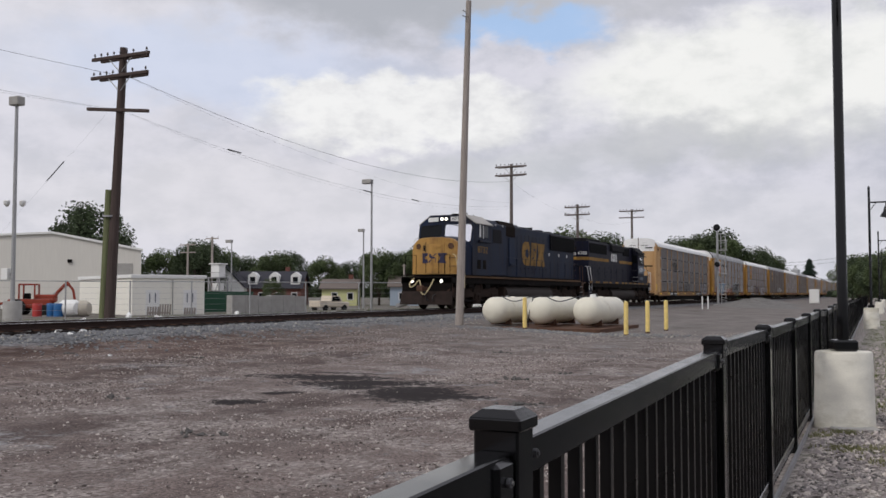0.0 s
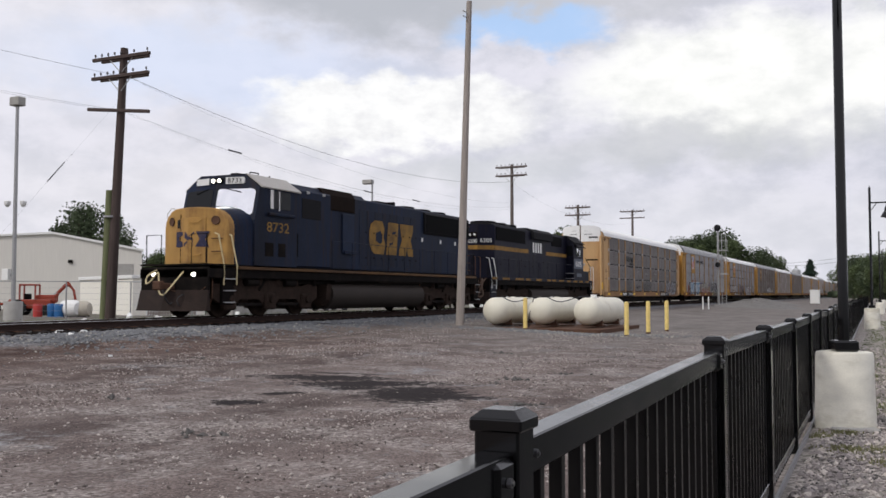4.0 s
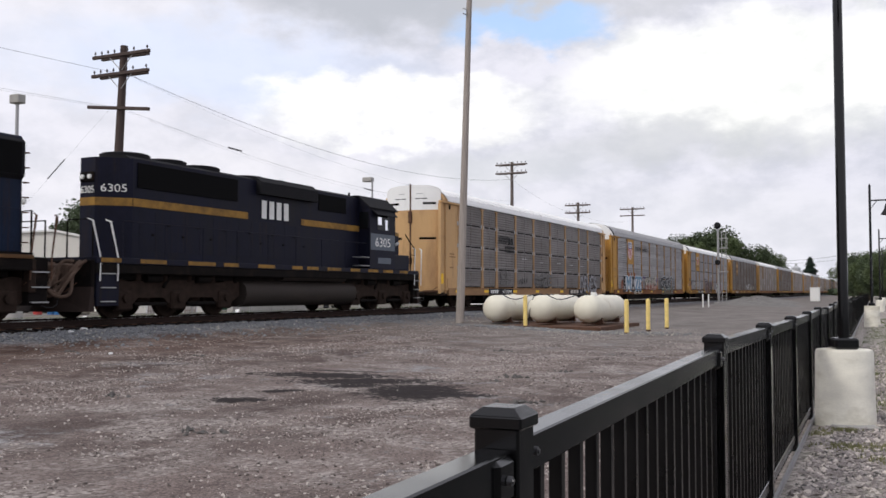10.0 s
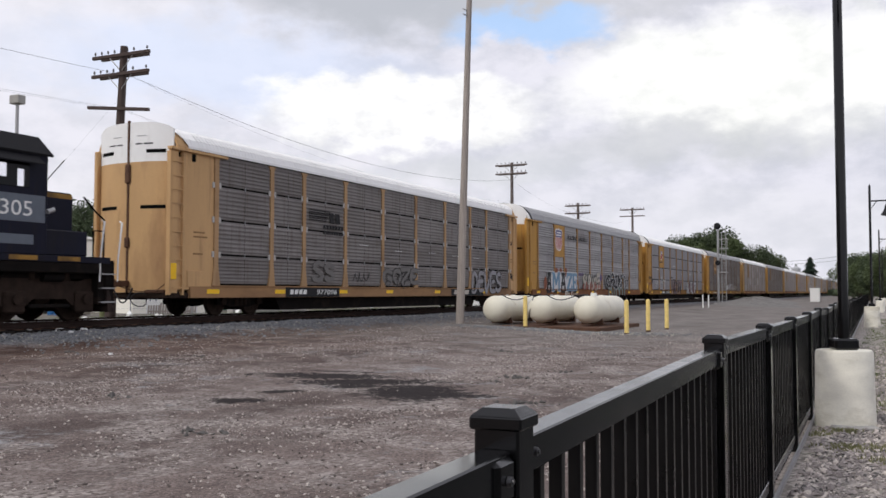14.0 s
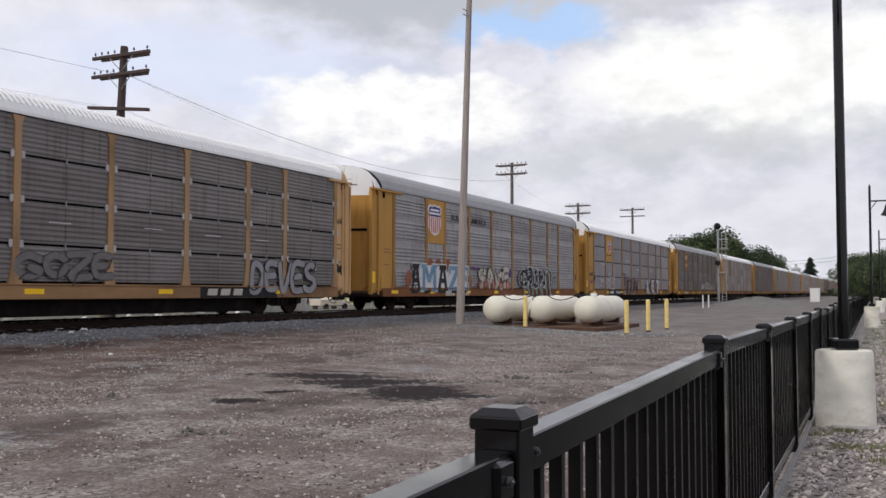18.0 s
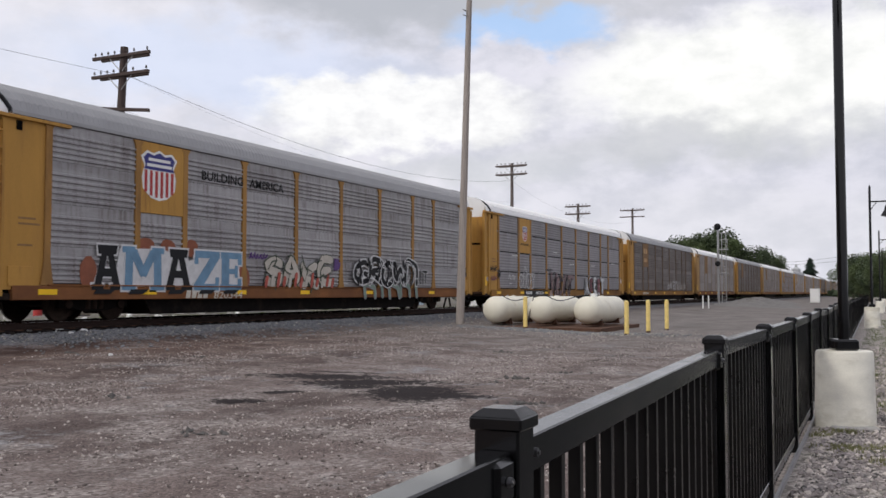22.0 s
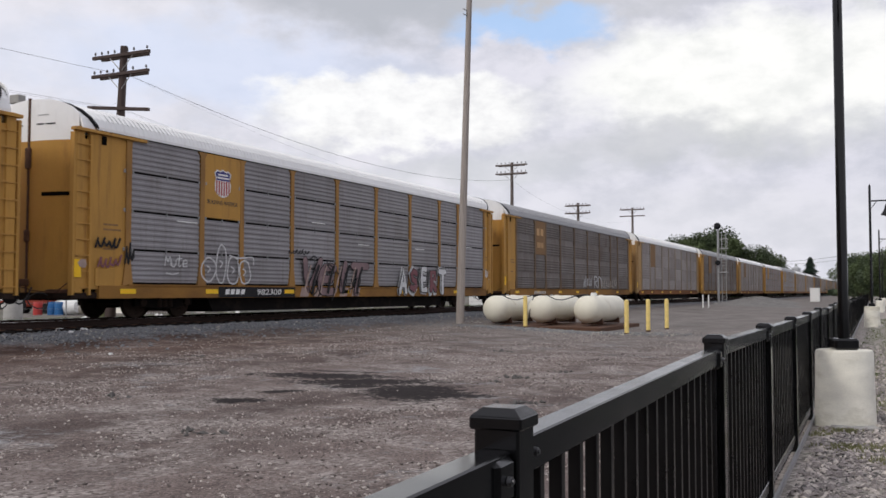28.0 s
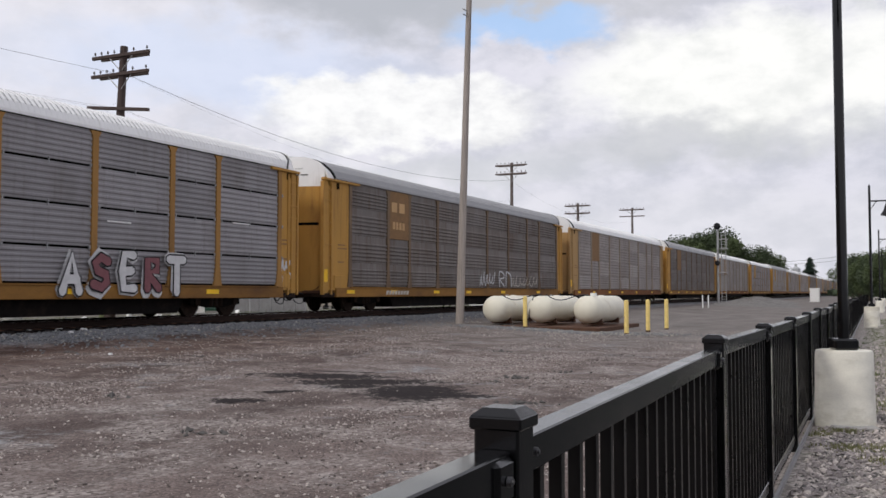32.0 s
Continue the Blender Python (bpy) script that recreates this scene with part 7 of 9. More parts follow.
def shield(parent, y0, y1, z0, z1, x):
    """A shield sign: plain shapes in blue, white and red."""
    w, h = y1 - y0, z1 - z0
    out = [(0.5, 0), (0.72, 0.05), (0.94, 0.22), (0.97, 0.45), (0.90, 0.66), (1.0, 0.84), (0.84, 0.97), (0.66, 0.93), (0.5, 1.0), (0.34, 0.93), (0.16, 0.97), (0, 0.84), (0.10, 0.66), (0.03, 0.45), (0.06, 0.22), (0.28, 0.05)]
    s = part("shield", Shape().prism([(y0 + w * a, z0 + h * b) for a, b in out], "x", x, x + 0.006), M_WHITE, parent, "white edged shield sign")
    top = [(0.08, 0.60), (0.93, 0.60), (0.87, 0.68), (0.93, 0.83), (0.82, 0.92), (0.66, 0.885), (0.5, 0.95), (0.34, 0.885), (0.18, 0.92), (0.07, 0.83), (0.13, 0.68)]
    t = part("shield_top", Shape().prism([(y0 + w * a, z0 + h * b) for a, b in top], "x", x + 0.006, x + 0.011), M_SHIELD_BLUE, s, "blue shield top")
    part("band", Shape().box(x + 0.012, x + 0.016, y0 + w * 0.2, y0 + w * 0.8, z0 + h * 0.77, z0 + h * 0.83).box(x + 0.012, x + 0.016, y0 + w * 0.16, y0 + w * 0.84, z0 + h * 0.66, z0 + h * 0.72), M_WHITE, s)
    for k in range(6):
        a = 0.10 + k * 0.145
        low = 0.06 + 0.9 * abs(a + 0.035 - 0.5) ** 2.2
        part("stripe", Shape().box(x + 0.006, x + 0.011, y0 + w * a, y0 + w * (a + 0.072), z0 + h * low, z0 + h * 0.585), M_RED, s)


X_SIDE = CAR_W + 0.02
FIRST = 81.40          # where the first car's leading end stands behind the datum
PITCH = 28.72


def build_cars():
    a = autorack("buff autorack car with dark grey ribbed panels and a white roof", M_TAN, M_PANEL, M_ROOF_WHITE, True, 7, 0.018, None, M_POST_TAN, M_SILL_TAN, 2.05, True, 0.92)
    plain_a = copy_thing(a, Matrix())
    b = autorack("ochre autorack car with pale corrugated panels and a bare grey roof", M_OCHRE, M_PANEL_LIGHT, M_ROOF_GREY, False, 5, 0.045, M_OCHRE, M_POST_OCHRE, M_SILL_RUST, 1.88, False, 1.13)
    plain_b = copy_thing(b, Matrix())
    c = autorack("yellow ochre autorack car with grey panels and a white roof", M_OCHRE, M_PANEL_MID, M_ROOF_WHITE, True, 6, 0.020, M_OCHRE, M_POST_OCHRE, M_SILL_OCHRE, 1.90, False, 0.95)
    plain_c = copy_thing(c, Matrix())
    d = autorack("brownish autorack car with grey corrugated panels and a grey roof", M_OCHRE, M_PANEL_RUST, M_ROOF_GREY, False, 5, 0.040, M_BROWNPLATE, M_POST_DULL, M_SILL_OCHRE, 1.90)
    plain_d = copy_thing(d, Matrix())
    e = autorack("ochre autorack car with dusty pale panels and a white roof", M_OCHRE_FADED, M_PANEL_WARM, M_ROOF_WHITE, False, 5, 0.030, M_BROWNPLATE, M_POST_PALE, M_SILL_RUST, 1.90)
    # marks on the first car
    part("mark_field", Shape().box(CAR_W + 0.03, CAR_W + 0.034, 5.6, 9.0, 0.47, 0.79), M_INK, a)
    bars(a, 5.85, 6.9, 0.56, 0.72, 4, M_WHITE, CAR_W + 0.036, lean=0.04)
    part("car_number", with_mat(on_side(lettering("977096", 0.18, 1.3, 0.003, 0, 0.15), 7.5, 0.55, CAR_W + 0.036), M_WHITE), None, a, "white car number")
    for k in range(6):
        part("mark_bar", Shape().box(X_SIDE - 0.005, X_SIDE + 0.001, 7.0, 8.35 - 0.05 * k, 3.50 - 0.07 * k, 3.535 - 0.07 * k), M_INK, a)
    bars(a, 8.35, 9.15, 3.12, 3.48, 2, M_INK, X_SIDE, lean=-0.06)
    bars(a, 7.9, 9.3, 2.9, 3.04, 7, M_INK, X_SIDE)
    bars(a, 7.9, 9.3, 2.70, 2.82, 8, M_INK, X_SIDE)
    part("mark_field", Shape().box(CAR_W + 0.03, CAR_W + 0.034, 18.7, 22.5, 0.47, 0.79), M_INK, a)
    bars(a, 19.0, 20.8, 0.54, 0.74, 3, M_SPRAY_CREAM, CAR_W + 0.036, lean=0.05)
    throw_up(a, "DEVES", 21.0, 0.56, 3.65, 1.10, 0.105, 0.024, M_SPRAY_SILVER, M_INK, X_SIDE + 0.02, "silver bubble letters with thin black edges", 3, 0.1, 1.2, 1)
    tag(a, 26.25, 1.3, 0.35, 0.5, 12, M_INK, 0.03, CAR_W - 0.01, "black tag on the end panel", 4)
    tag(a, 26.25, 3.1, 0.4, 0.35, 13, M_INK, 0.012, CAR_W - 0.01, "black tag on the end panel", 4)
    throw_up(a, "SS", 7.2, 0.95, 1.5, 0.75, 0.07, 0.02, M_FADED, M_PANEL, X_SIDE, "faded pale scrawl", 5)
    tag(a, 10.0, 0.98, 1.2, 0.45, 6, M_FADED_DARK, 0.02, X_SIDE, "faint dark scrawl", 4)
    throw_up(a, "COZE", 12.3, 0.92, 3.0, 0.72, 0.085, 0.022, M_FADED, M_FADED_DARK, X_SIDE, "faded letters with dark edges", 7, 0.0, 1.15, 1)
    for yy, zz in ((10.4, 2.42), (13.2, 2.30), (16.4, 2.35), (18.9, 2.30), (21.3, 2.28)):
        part("chalk_line", Shape().box(X_SIDE + 0.004, X_SIDE + 0.008, yy, yy + 0.7, zz, zz + 0.02), M_SPRAY_WHITE, a, "thin white rub mark")
    # second car
    shield(b, 4.92, 6.34, 3.16, 4.56, X_SIDE - 0.005)
    for word, y, w in (("BUILDING", 7.35, 1.95), ("AMERICA", 9.62, 1.85)):
        part("lettering", with_mat(on_side(lettering(word, 0.28, w, 0.003, 0.005), y + 0.06, 3.96, X_SIDE - 0.006), M_INK), None, b, "black words on the side")
    bars(b, 6.75, 7.75, 0.48, 0.70, 4, M_STENCIL_PALE, CAR_W + 0.036, lean=0.05)
    part("car_number", with_mat(on_side(lettering("820344", 0.20, 1.35, 0.003, 0, 0.15), 8.0, 0.47, CAR_W + 0.034), M_STENCIL_PALE), None, b, "pale car number")
    part("graffiti", Shape().prism([(4.0, 0.72), (9.2, 0.72), (9.2, 1.74), (8.0, 1.82), (6.9, 1.55), (5.8, 1.84), (4.2, 1.80)], "x", X_SIDE - 0.008, X_SIDE + 0.0045), M_SPRAY_WHITE, b, "white spray ground")
    for k, (yy, zz, ry, rz) in enumerate(((3.15, 1.15, 0.32, 0.40), (5.15, 1.90, 0.34, 0.24), (6.0, 1.92, 0.30, 0.2), (7.02, 1.92, 0.26, 0.26), (9.35, 1.08, 0.40, 0.42))):
        spray_blot(b, yy, zz, ry, rz, M_SPRAY_RUST, X_SIDE - 0.002 - 0.001 * k, "rust red spray shade", 60 + k)
    word = (("A", M_INK, 3.30, 0.95), ("M", M_SPRAY_BLUE, 4.28, 1.56), ("A", M_INK, 5.92, 1.06), ("Z", M_SPRAY_BLUE, 7.06, 1.20), ("E", M_SPRAY_BLUE, 8.18, 1.14))
    for k, (ch, mt, yy, w) in enumerate(word):
        slab_letter(b, ch, yy, 0.70, w, 1.16, M_SPRAY_WHITE, X_SIDE + 0.006 + 0.008 * (k % 2), 0.05, "white edge of a painted letter")
        slab_letter(b, ch, yy, 0.70, w, 1.16, mt, X_SIDE + 0.012 + 0.008 * (k % 2), 0.0, "painted graffiti letter")
    for yy in (3.3, 4.5, 6.0, 7.3, 8.4):
        part("graffiti", Shape().prism([(yy, 0.60), (yy + 0.55, 0.60), (yy + 0.75, 0.72), (yy + 0.1, 0.72)], "x", CAR_W + 0.05, CAR_W + 0.064), M_INK, b, "black foot shadow")
    throw_up(b, "SAKE", 10.5, 0.80, 4.1, 1.06, 0.14, 0.03, M_SPRAY_CREAM, M_SPRAY_OLIVE, X_SIDE + 0.014, "cream block letters with dark green edges", 9, 0.0, 1.1, 4, 2)
    for k in range(13):
        ribbon(b, flowing([(10.5 + 0.33 * k, 0.86 + 0.04 * (k % 2)), (10.58 + 0.33 * k, 1.12 + 0.07 * (k % 3))]), 0.075, X_SIDE + 0.062, (M_SPRAY_RED, M_SPRAY_CREAM, M_SPRAY_RED)[k % 3], "red shading at the foot of the letters")
    tag(b, 9.7, 1.72, 0.95, 0.22, 41, M_SPRAY_PURPLE, 0.03, X_SIDE + 0.012, "purple tag", 6)
    tag(b, 14.7, 1.45, 0.35, 0.45, 42, M_SPRAY_PURPLE, 0.05, X_SIDE + 0.012, "purple tag", 4)
    throw_up(b, "NINNI", 16.8, 0.42, 4.8, 0.60, 0.07, 0.04, M_SPRAY_GREEN, M_SPRAY_SILVER, CAR_W + 0.066, "grey green block shadow of the letters", 16, -0.15)
    throw_up(b, "CROWN", 16.1, 0.86, 4.9, 1.06, 0.10, 0.055, M_INK, M_SPRAY_WHITE, CAR_W + 0.10, "black wild letters with white edges", 15, 0.1, 1.45, 5)
    for k in range(7):
        yy = 16.2 + 0.72 * k
        ribbon(b, flowing([(yy, 0.95 + 0.1 * (k % 3)), (yy + 0.2, 1.4), (yy + 0.05, 1.85 + 0.06 * (k % 2))]), 0.06, CAR_W + 0.152, M_INK, "black spike stroke")
    throw_up(b, "IT", 21.2, 0.98, 0.95, 0.6, 0.05, 0.025, M_INK, M_SPRAY_WHITE, CAR_W + 0.10, "small black letters with white edges", 17)
    tag(b, 26.25, 1.3, 0.4, 0.6, 43, M_FADED_DARK, 0.02, CAR_W - 0.01, "dark tag on the end panel", 4)
    # third car
    shield(c, 5.36, 6.16, 3.48, 4.34, X_SIDE - 0.005)
    part("lettering", with_mat(on_side(lettering("BUILDING AMERICA", 0.13, 1.42, 0.002), 5.06, 3.26, X_SIDE - 0.004), M_FADED_DARK), None, c, "small dark words under the shield")
    part("mark_field", Shape().box(CAR_W + 0.03, CAR_W + 0.034, 5.6, 9.6, 0.47, 0.79), M_INK, c)
    bars(c, 5.9, 6.9, 0.56, 0.72, 4, M_WHITE, CAR_W + 0.036, lean=0.04)
    part("car_number", with_mat(on_side(lettering("982300", 0.18, 1.3, 0.003, 0, 0.15), 7.5, 0.55, CAR_W + 0.036), M_WHITE), None, c, "white car number")
    throw_up(c, "ASERT", 16.85, 0.50, 4.65, 1.22, 0.15, 0.04, M_SPRAY_WHITE, M_SPRAY_WHITE, CAR_W + 0.045, "white surround of block graffiti", 50, 0.0, 0.75, 0, 1)
    for k, (ch, mt) in enumerate(zip("ASERT", (M_SPRAY_WHITE, M_SPRAY_MAROON, M_SPRAY_WHITE, M_SPRAY_MAROON, M_SPRAY_WHITE))):
        throw_up(c, ch, 16.85 + 0.93 * k, 0.55, 0.93, 1.12, 0.115, 0.045, mt, M_INK, CAR_W + 0.105, "block graffiti letter", 51 + k, 0.0, 0.72, 0, 1)
    # white bubble outlines
    for k, (yy, zz, ry, rz) in enumerate(((5.15, 1.30, 0.30, 0.36), (5.72, 1.48, 0.24, 0.58), (6.28, 1.30, 0.32, 0.42), (6.85, 1.25, 0.30, 0.36))):
        ring = [(yy + ry * math.cos(0.9 + 6.2832 * i / 9) * (1 + 0.18 * math.sin(5 * i + k)), zz + rz * math.sin(0.9 + 6.2832 * i / 9)) for i in range(10)]
        ribbon(c, flowing(ring, 4), 0.024, X_SIDE + 0.006 + 0.004 * k, M_SPRAY_WHITE, "white bubble outline")
        ribbon(c, flowing([(yy - 0.08, zz + 0.1), (yy + 0.06, zz + 0.02), (yy - 0.05, zz - 0.1)], 4), 0.02, X_SIDE + 0.006, M_SPRAY_WHITE, "white bubble outline")
    ribbon(c, flowing([(6.1, 1.75), (6.6, 1.68), (7.25, 1.72), (7.3, 1.5)], 4), 0.022, X_SIDE + 0.006, M_SPRAY_WHITE, "white bubble outline")
    throw_up(c, "Mute", 3.3, 1.33, 0.88, 0.32, 0.018, 0.0, M_SPRAY_WHITE, M_SPRAY_WHITE, X_SIDE, "thin white hand-written word", 22)
    ribbon(c, flowing([(3.35, 1.16), (3.6, 1.13), (3.85, 1.17)], 4), 0.016, X_SIDE, M_SPRAY_WHITE, "thin white underline")
    tag(c, 9.2, 1.9, 1.25, 0.22, 45, M_INK, 0.018, X_SIDE + 0.014, "small black tag", 7)
    for yy, zz in ((13.75, 2.42), (3.75, 2.62), (10.6, 3.05), (18.5, 2.45), (23.6, 2.75)):
        part("chalk_line", Shape().box(X_SIDE + 0.012, X_SIDE + 0.016, yy, yy + 0.85, zz, zz + 0.035), M_WHITE, c, "thin white rub mark")
    throw_up(c, "VEIT", 9.85, 0.54, 4.2, 1.22, 0.13, 0.03, M_SPRAY_ROSE, M_INK, CAR_W + 0.045, "dull rose letters with black edges", 24, 0.28, 1.25, 5, 2)
    for k in range(8):
        yy = 10.1 + 0.5 * k
        ribbon(c, flowing([(yy, 0.62), (yy + 0.12, 1.0 + 0.1 * (k % 2)), (yy + 0.38, 1.55)], 3), 0.035 + 0.03 * (k % 2), CAR_W + 0.092, (M_SPRAY_PALEROSE, M_INK)[k % 2], "rose and black slash strokes")
    for k in range(5):
        part("graffiti", Shape().prism([(9.9 + 0.85 * k, 0.48), (10.4 + 0.85 * k, 0.48), (10.55 + 0.85 * k, 0.79), (10.0 + 0.85 * k, 0.79)], "x", CAR_W + 0.028, CAR_W + 0.036), M_SPRAY_PALEROSE, c, "pale rose foot of the letters")
    tag(c, 0.76, 1.76, 0.85, 0.28, 26, M_INK, 0.030, CAR_W + 0.03, "dark tag on the ochre end", 5)
    tag(c, 0.85, 1.25, 0.8, 0.36, 29, M_SPRAY_MAROON, 0.026, CAR_W + 0.03, "maroon tag on the ochre end", 5)
    tag(c, 1.78, 1.35, 0.32, 0.6, 30, M_INK, 0.028, CAR_W + 0.03, "dark tag on the ochre end", 3)
    spray_blot(c, 0.34, 1.35, 0.14, 0.12, M_SPRAY_PALEROSE, CAR_W + 0.03, "pale pink sticker", 71)
    tag(c, 26.22, 0.85, 0.5, 0.45, 27, M_SPRAY_WHITE, 0.035, CAR_W, "white tag on the ochre end", 4)
    tag(c, 26.22, 1.35, 0.5, 0.5, 28, M_SPRAY_WHITE, 0.035, CAR_W, "white tag on the ochre end", 3)
    # fourth car
    bars(d, 5.2, 6.3, 3.2, 3.5, 4, M_TAN, X_SIDE - 0.005)
    bars(d, 5.1, 6.4, 3.9, 4.3, 2, M_TAN, X_SIDE - 0.005)
    bars(d, 4.6, 6.6, 0.54, 0.70, 8, M_SPRAY_CREAM, CAR_W + 0.036, lean=0.05)
    throw_up(d, "RN", 16.6, 0.9, 1.9, 0.8, 0.04, 0.0, M_SPRAY_WHITE, M_SPRAY_WHITE, X_SIDE, "thin white scrawl", 33)
    tag(d, 14.2, 0.95, 2.0, 0.75, 31, M_SPRAY_WHITE, 0.03, X_SIDE, "thin white scrawl", 6)
    tag(d, 18.5, 0.95, 4.0, 0.6, 32, M_SPRAY_CREAM, 0.025, X_SIDE, "faint pale scrawl", 8)
    cars = [a, b, c, d]
    order = [e, plain_d, e, plain_c, plain_b, e, e, plain_d, e, plain_a, e, plain_d, e, plain_b, e]
    used = set()
    for o in order:
        cars.append(o if o not in used else copy_thing(o, Matrix()))
        used.add(o)
    return [(o, FIRST + PITCH * k) for k, o in enumerate(cars)]


# ---- locomotives ----
def loco_truck(parent, y, r=0.53):
    t = part("truck_frame", Shape().box(-0.9, 0.9, y - 0.3, y + 0.3, 0.55, 0.95, 0.05), M_UNDER, parent)
    for side in (-1, 1):
        x = side * 1.12
        out = [(-2.85, 0.50), (-2.85, 0.92), (-2.3, 0.98), (-1.9, 0.90), (-1.4, 0.92), (-0.8, 1.06), (0.8, 1.06), (1.4, 0.92), (1.9, 0.90), (2.3, 0.98), (2.85, 0.92), (2.85, 0.50),
               (2.45, 0.30), (1.75, 0.30), (1.55, 0.46), (0.55, 0.46), (0.35, 0.30), (-0.35, 0.30), (-0.55, 0.46), (-1.55, 0.46), (-1.75, 0.30), (-2.45, 0.30)]
        f = part("side_frame", Shape().prism([(y + a, b) for a, b in out], "x", x - 0.07, x + 0.07), M_TRUCK, t)
        for k in (-2.1, 0, 2.1):
            part("axle_box", Shape().box(x - 0.05, x + side * 0.16, y + k - 0.30, y + k + 0.30, 0.12, 0.66, 0.05).tube((x + side * 0.1, y + k, 0.46), (x + side * 0.24, y + k, 0.46), 0.13, seg=14), M_TRUCK, f)
        for k in (-1.05, 1.05):
            part("brake_cylinder", Shape().tube((x + side * 0.12, y + k - 0.3, 1.0), (x + side * 0.12, y + k + 0.3, 1.0), 0.12, seg=12).box(x, x + side * 0.1, y + k - 0.62, y + k + 0.62, 0.24, 0.34, 0.02), M_UNDER, f)
        part("damper", Shape().tube((x + side * 0.1, y - 0.6, 0.75), (x + side * 0.12, y - 0.2, 1.25), 0.05), M_UNDER, f)
        part("damper", Shape().tube((x + side * 0.1, y + 2.6, 0.9), (x + side * 0.1, y + 2.6, 1.3), 0.06), M_UNDER, f)
    # dark block where the motors sit, added to keep light from showing through
    part("traction_gear", Shape().box(-0.62, 0.62, y - 2.7, y + 2.7, 0.24, 1.10, 0.05), M_UNDER, t, "dark block in the motors' place, added to stop light between the wheels")
    for k in (-1.05, 1.05):
        part("brake_rigging", Shape().box(-0.98, 0.98, y + k - 0.22, y + k + 0.22, 0.34, 0.60, 0.04), M_TRUCK, t)
    for side in (-1, 1):
        for k in (-1.55, -0.5, 0.5, 1.55):
            part("coil_spring", shared("coil", lambda: Shape().tube((0, 0, 0), (0, 0, 0.30), 0.11, seg=12).mesh("coil_spring", M_TRUCK, True)), None, t).location = (side * 1.14, y + k, 0.92)
        part("sand_pipe", Shape().pipe([(side * 1.2, y - 2.9, 1.1), (side * 1.2, y - 2.92, 0.5), (side * 0.95, y - 2.8, 0.15)], 0.022, 6), M_RUST, t)
    for k in (-2.1, 0, 2.1):
        wheelset(parent, y + k, r)


def rail_run(parent, x, y0, y1, z, n, mat=M_UNDER):
    h = part("handrail", Shape().pipe([(x, y0, z), (x, y1, z)], 0.012, 6), mat, parent)
    for k in range(n):
        y = y0 + (y1 - y0) * k / (n - 1)
        part("stanchion", Shape().tube((x, y, 1.5), (x, y, z), 0.011, seg=6), mat, h)


def steps(parent, y, x=1.42, sign=1, rail_mat=M_WHITE):
    s = part("step_well", Shape().box(x - 0.5, x - 0.02, y - 0.02, y + 0.55, 0.30, 1.45, 0.02), M_UNDER, parent)
    for z in (0.36, 0.72, 1.08):
        part("tread", Shape().box(x - 0.15, x + 0.06, y + 0.02, y + 0.52, z, z + 0.025).box(x + 0.045, x + 0.062, y + 0.02, y + 0.52, z - 0.002, z + 0.03), M_GALV, s)
    for yy in (y - 0.03, y + 0.58):
        part("grab_rail", Shape().pipe([(x + 0.05, yy, 0.9), (x + 0.06, yy, 1.5), (x - 0.02, yy - 0.2 * sign, 2.45), (x - 0.15, yy - 0.25 * sign, 2.5)], 0.02, 6), rail_mat, s, "pale bent grab rail")


def snowplow(parent, y, sign):
    o = part("pilot", Shape().box(-1.45, 1.45, *sorted((y, y + sign * 0.12)), 0.55, 1.45, 0.03), M_UNDER, parent)
    part("plow", Shape().add([(-1.45, y, 0.75), (0, y - sign * 0.35, 0.75), (1.45, y, 0.75), (-1.5, y - sign * 0.15, 0.12), (0, y - sign * 0.65, 0.12), (1.5, y - sign * 0.15, 0.12), (-1.45, y + sign * 0.06, 0.75), (1.45, y + sign * 0.06, 0.75), (-1.5, y + sign * 0.06, 0.12), (1.5, y + sign * 0.06, 0.12)],
                              [(0, 1, 4, 3), (1, 2, 5, 4), (0, 6, 7, 2, 1), (3, 4, 5, 9, 8), (0, 3, 8, 6), (2, 7, 9, 5), (6, 8, 9, 7)]), M_PLOW, o)


FRONT = 0.90


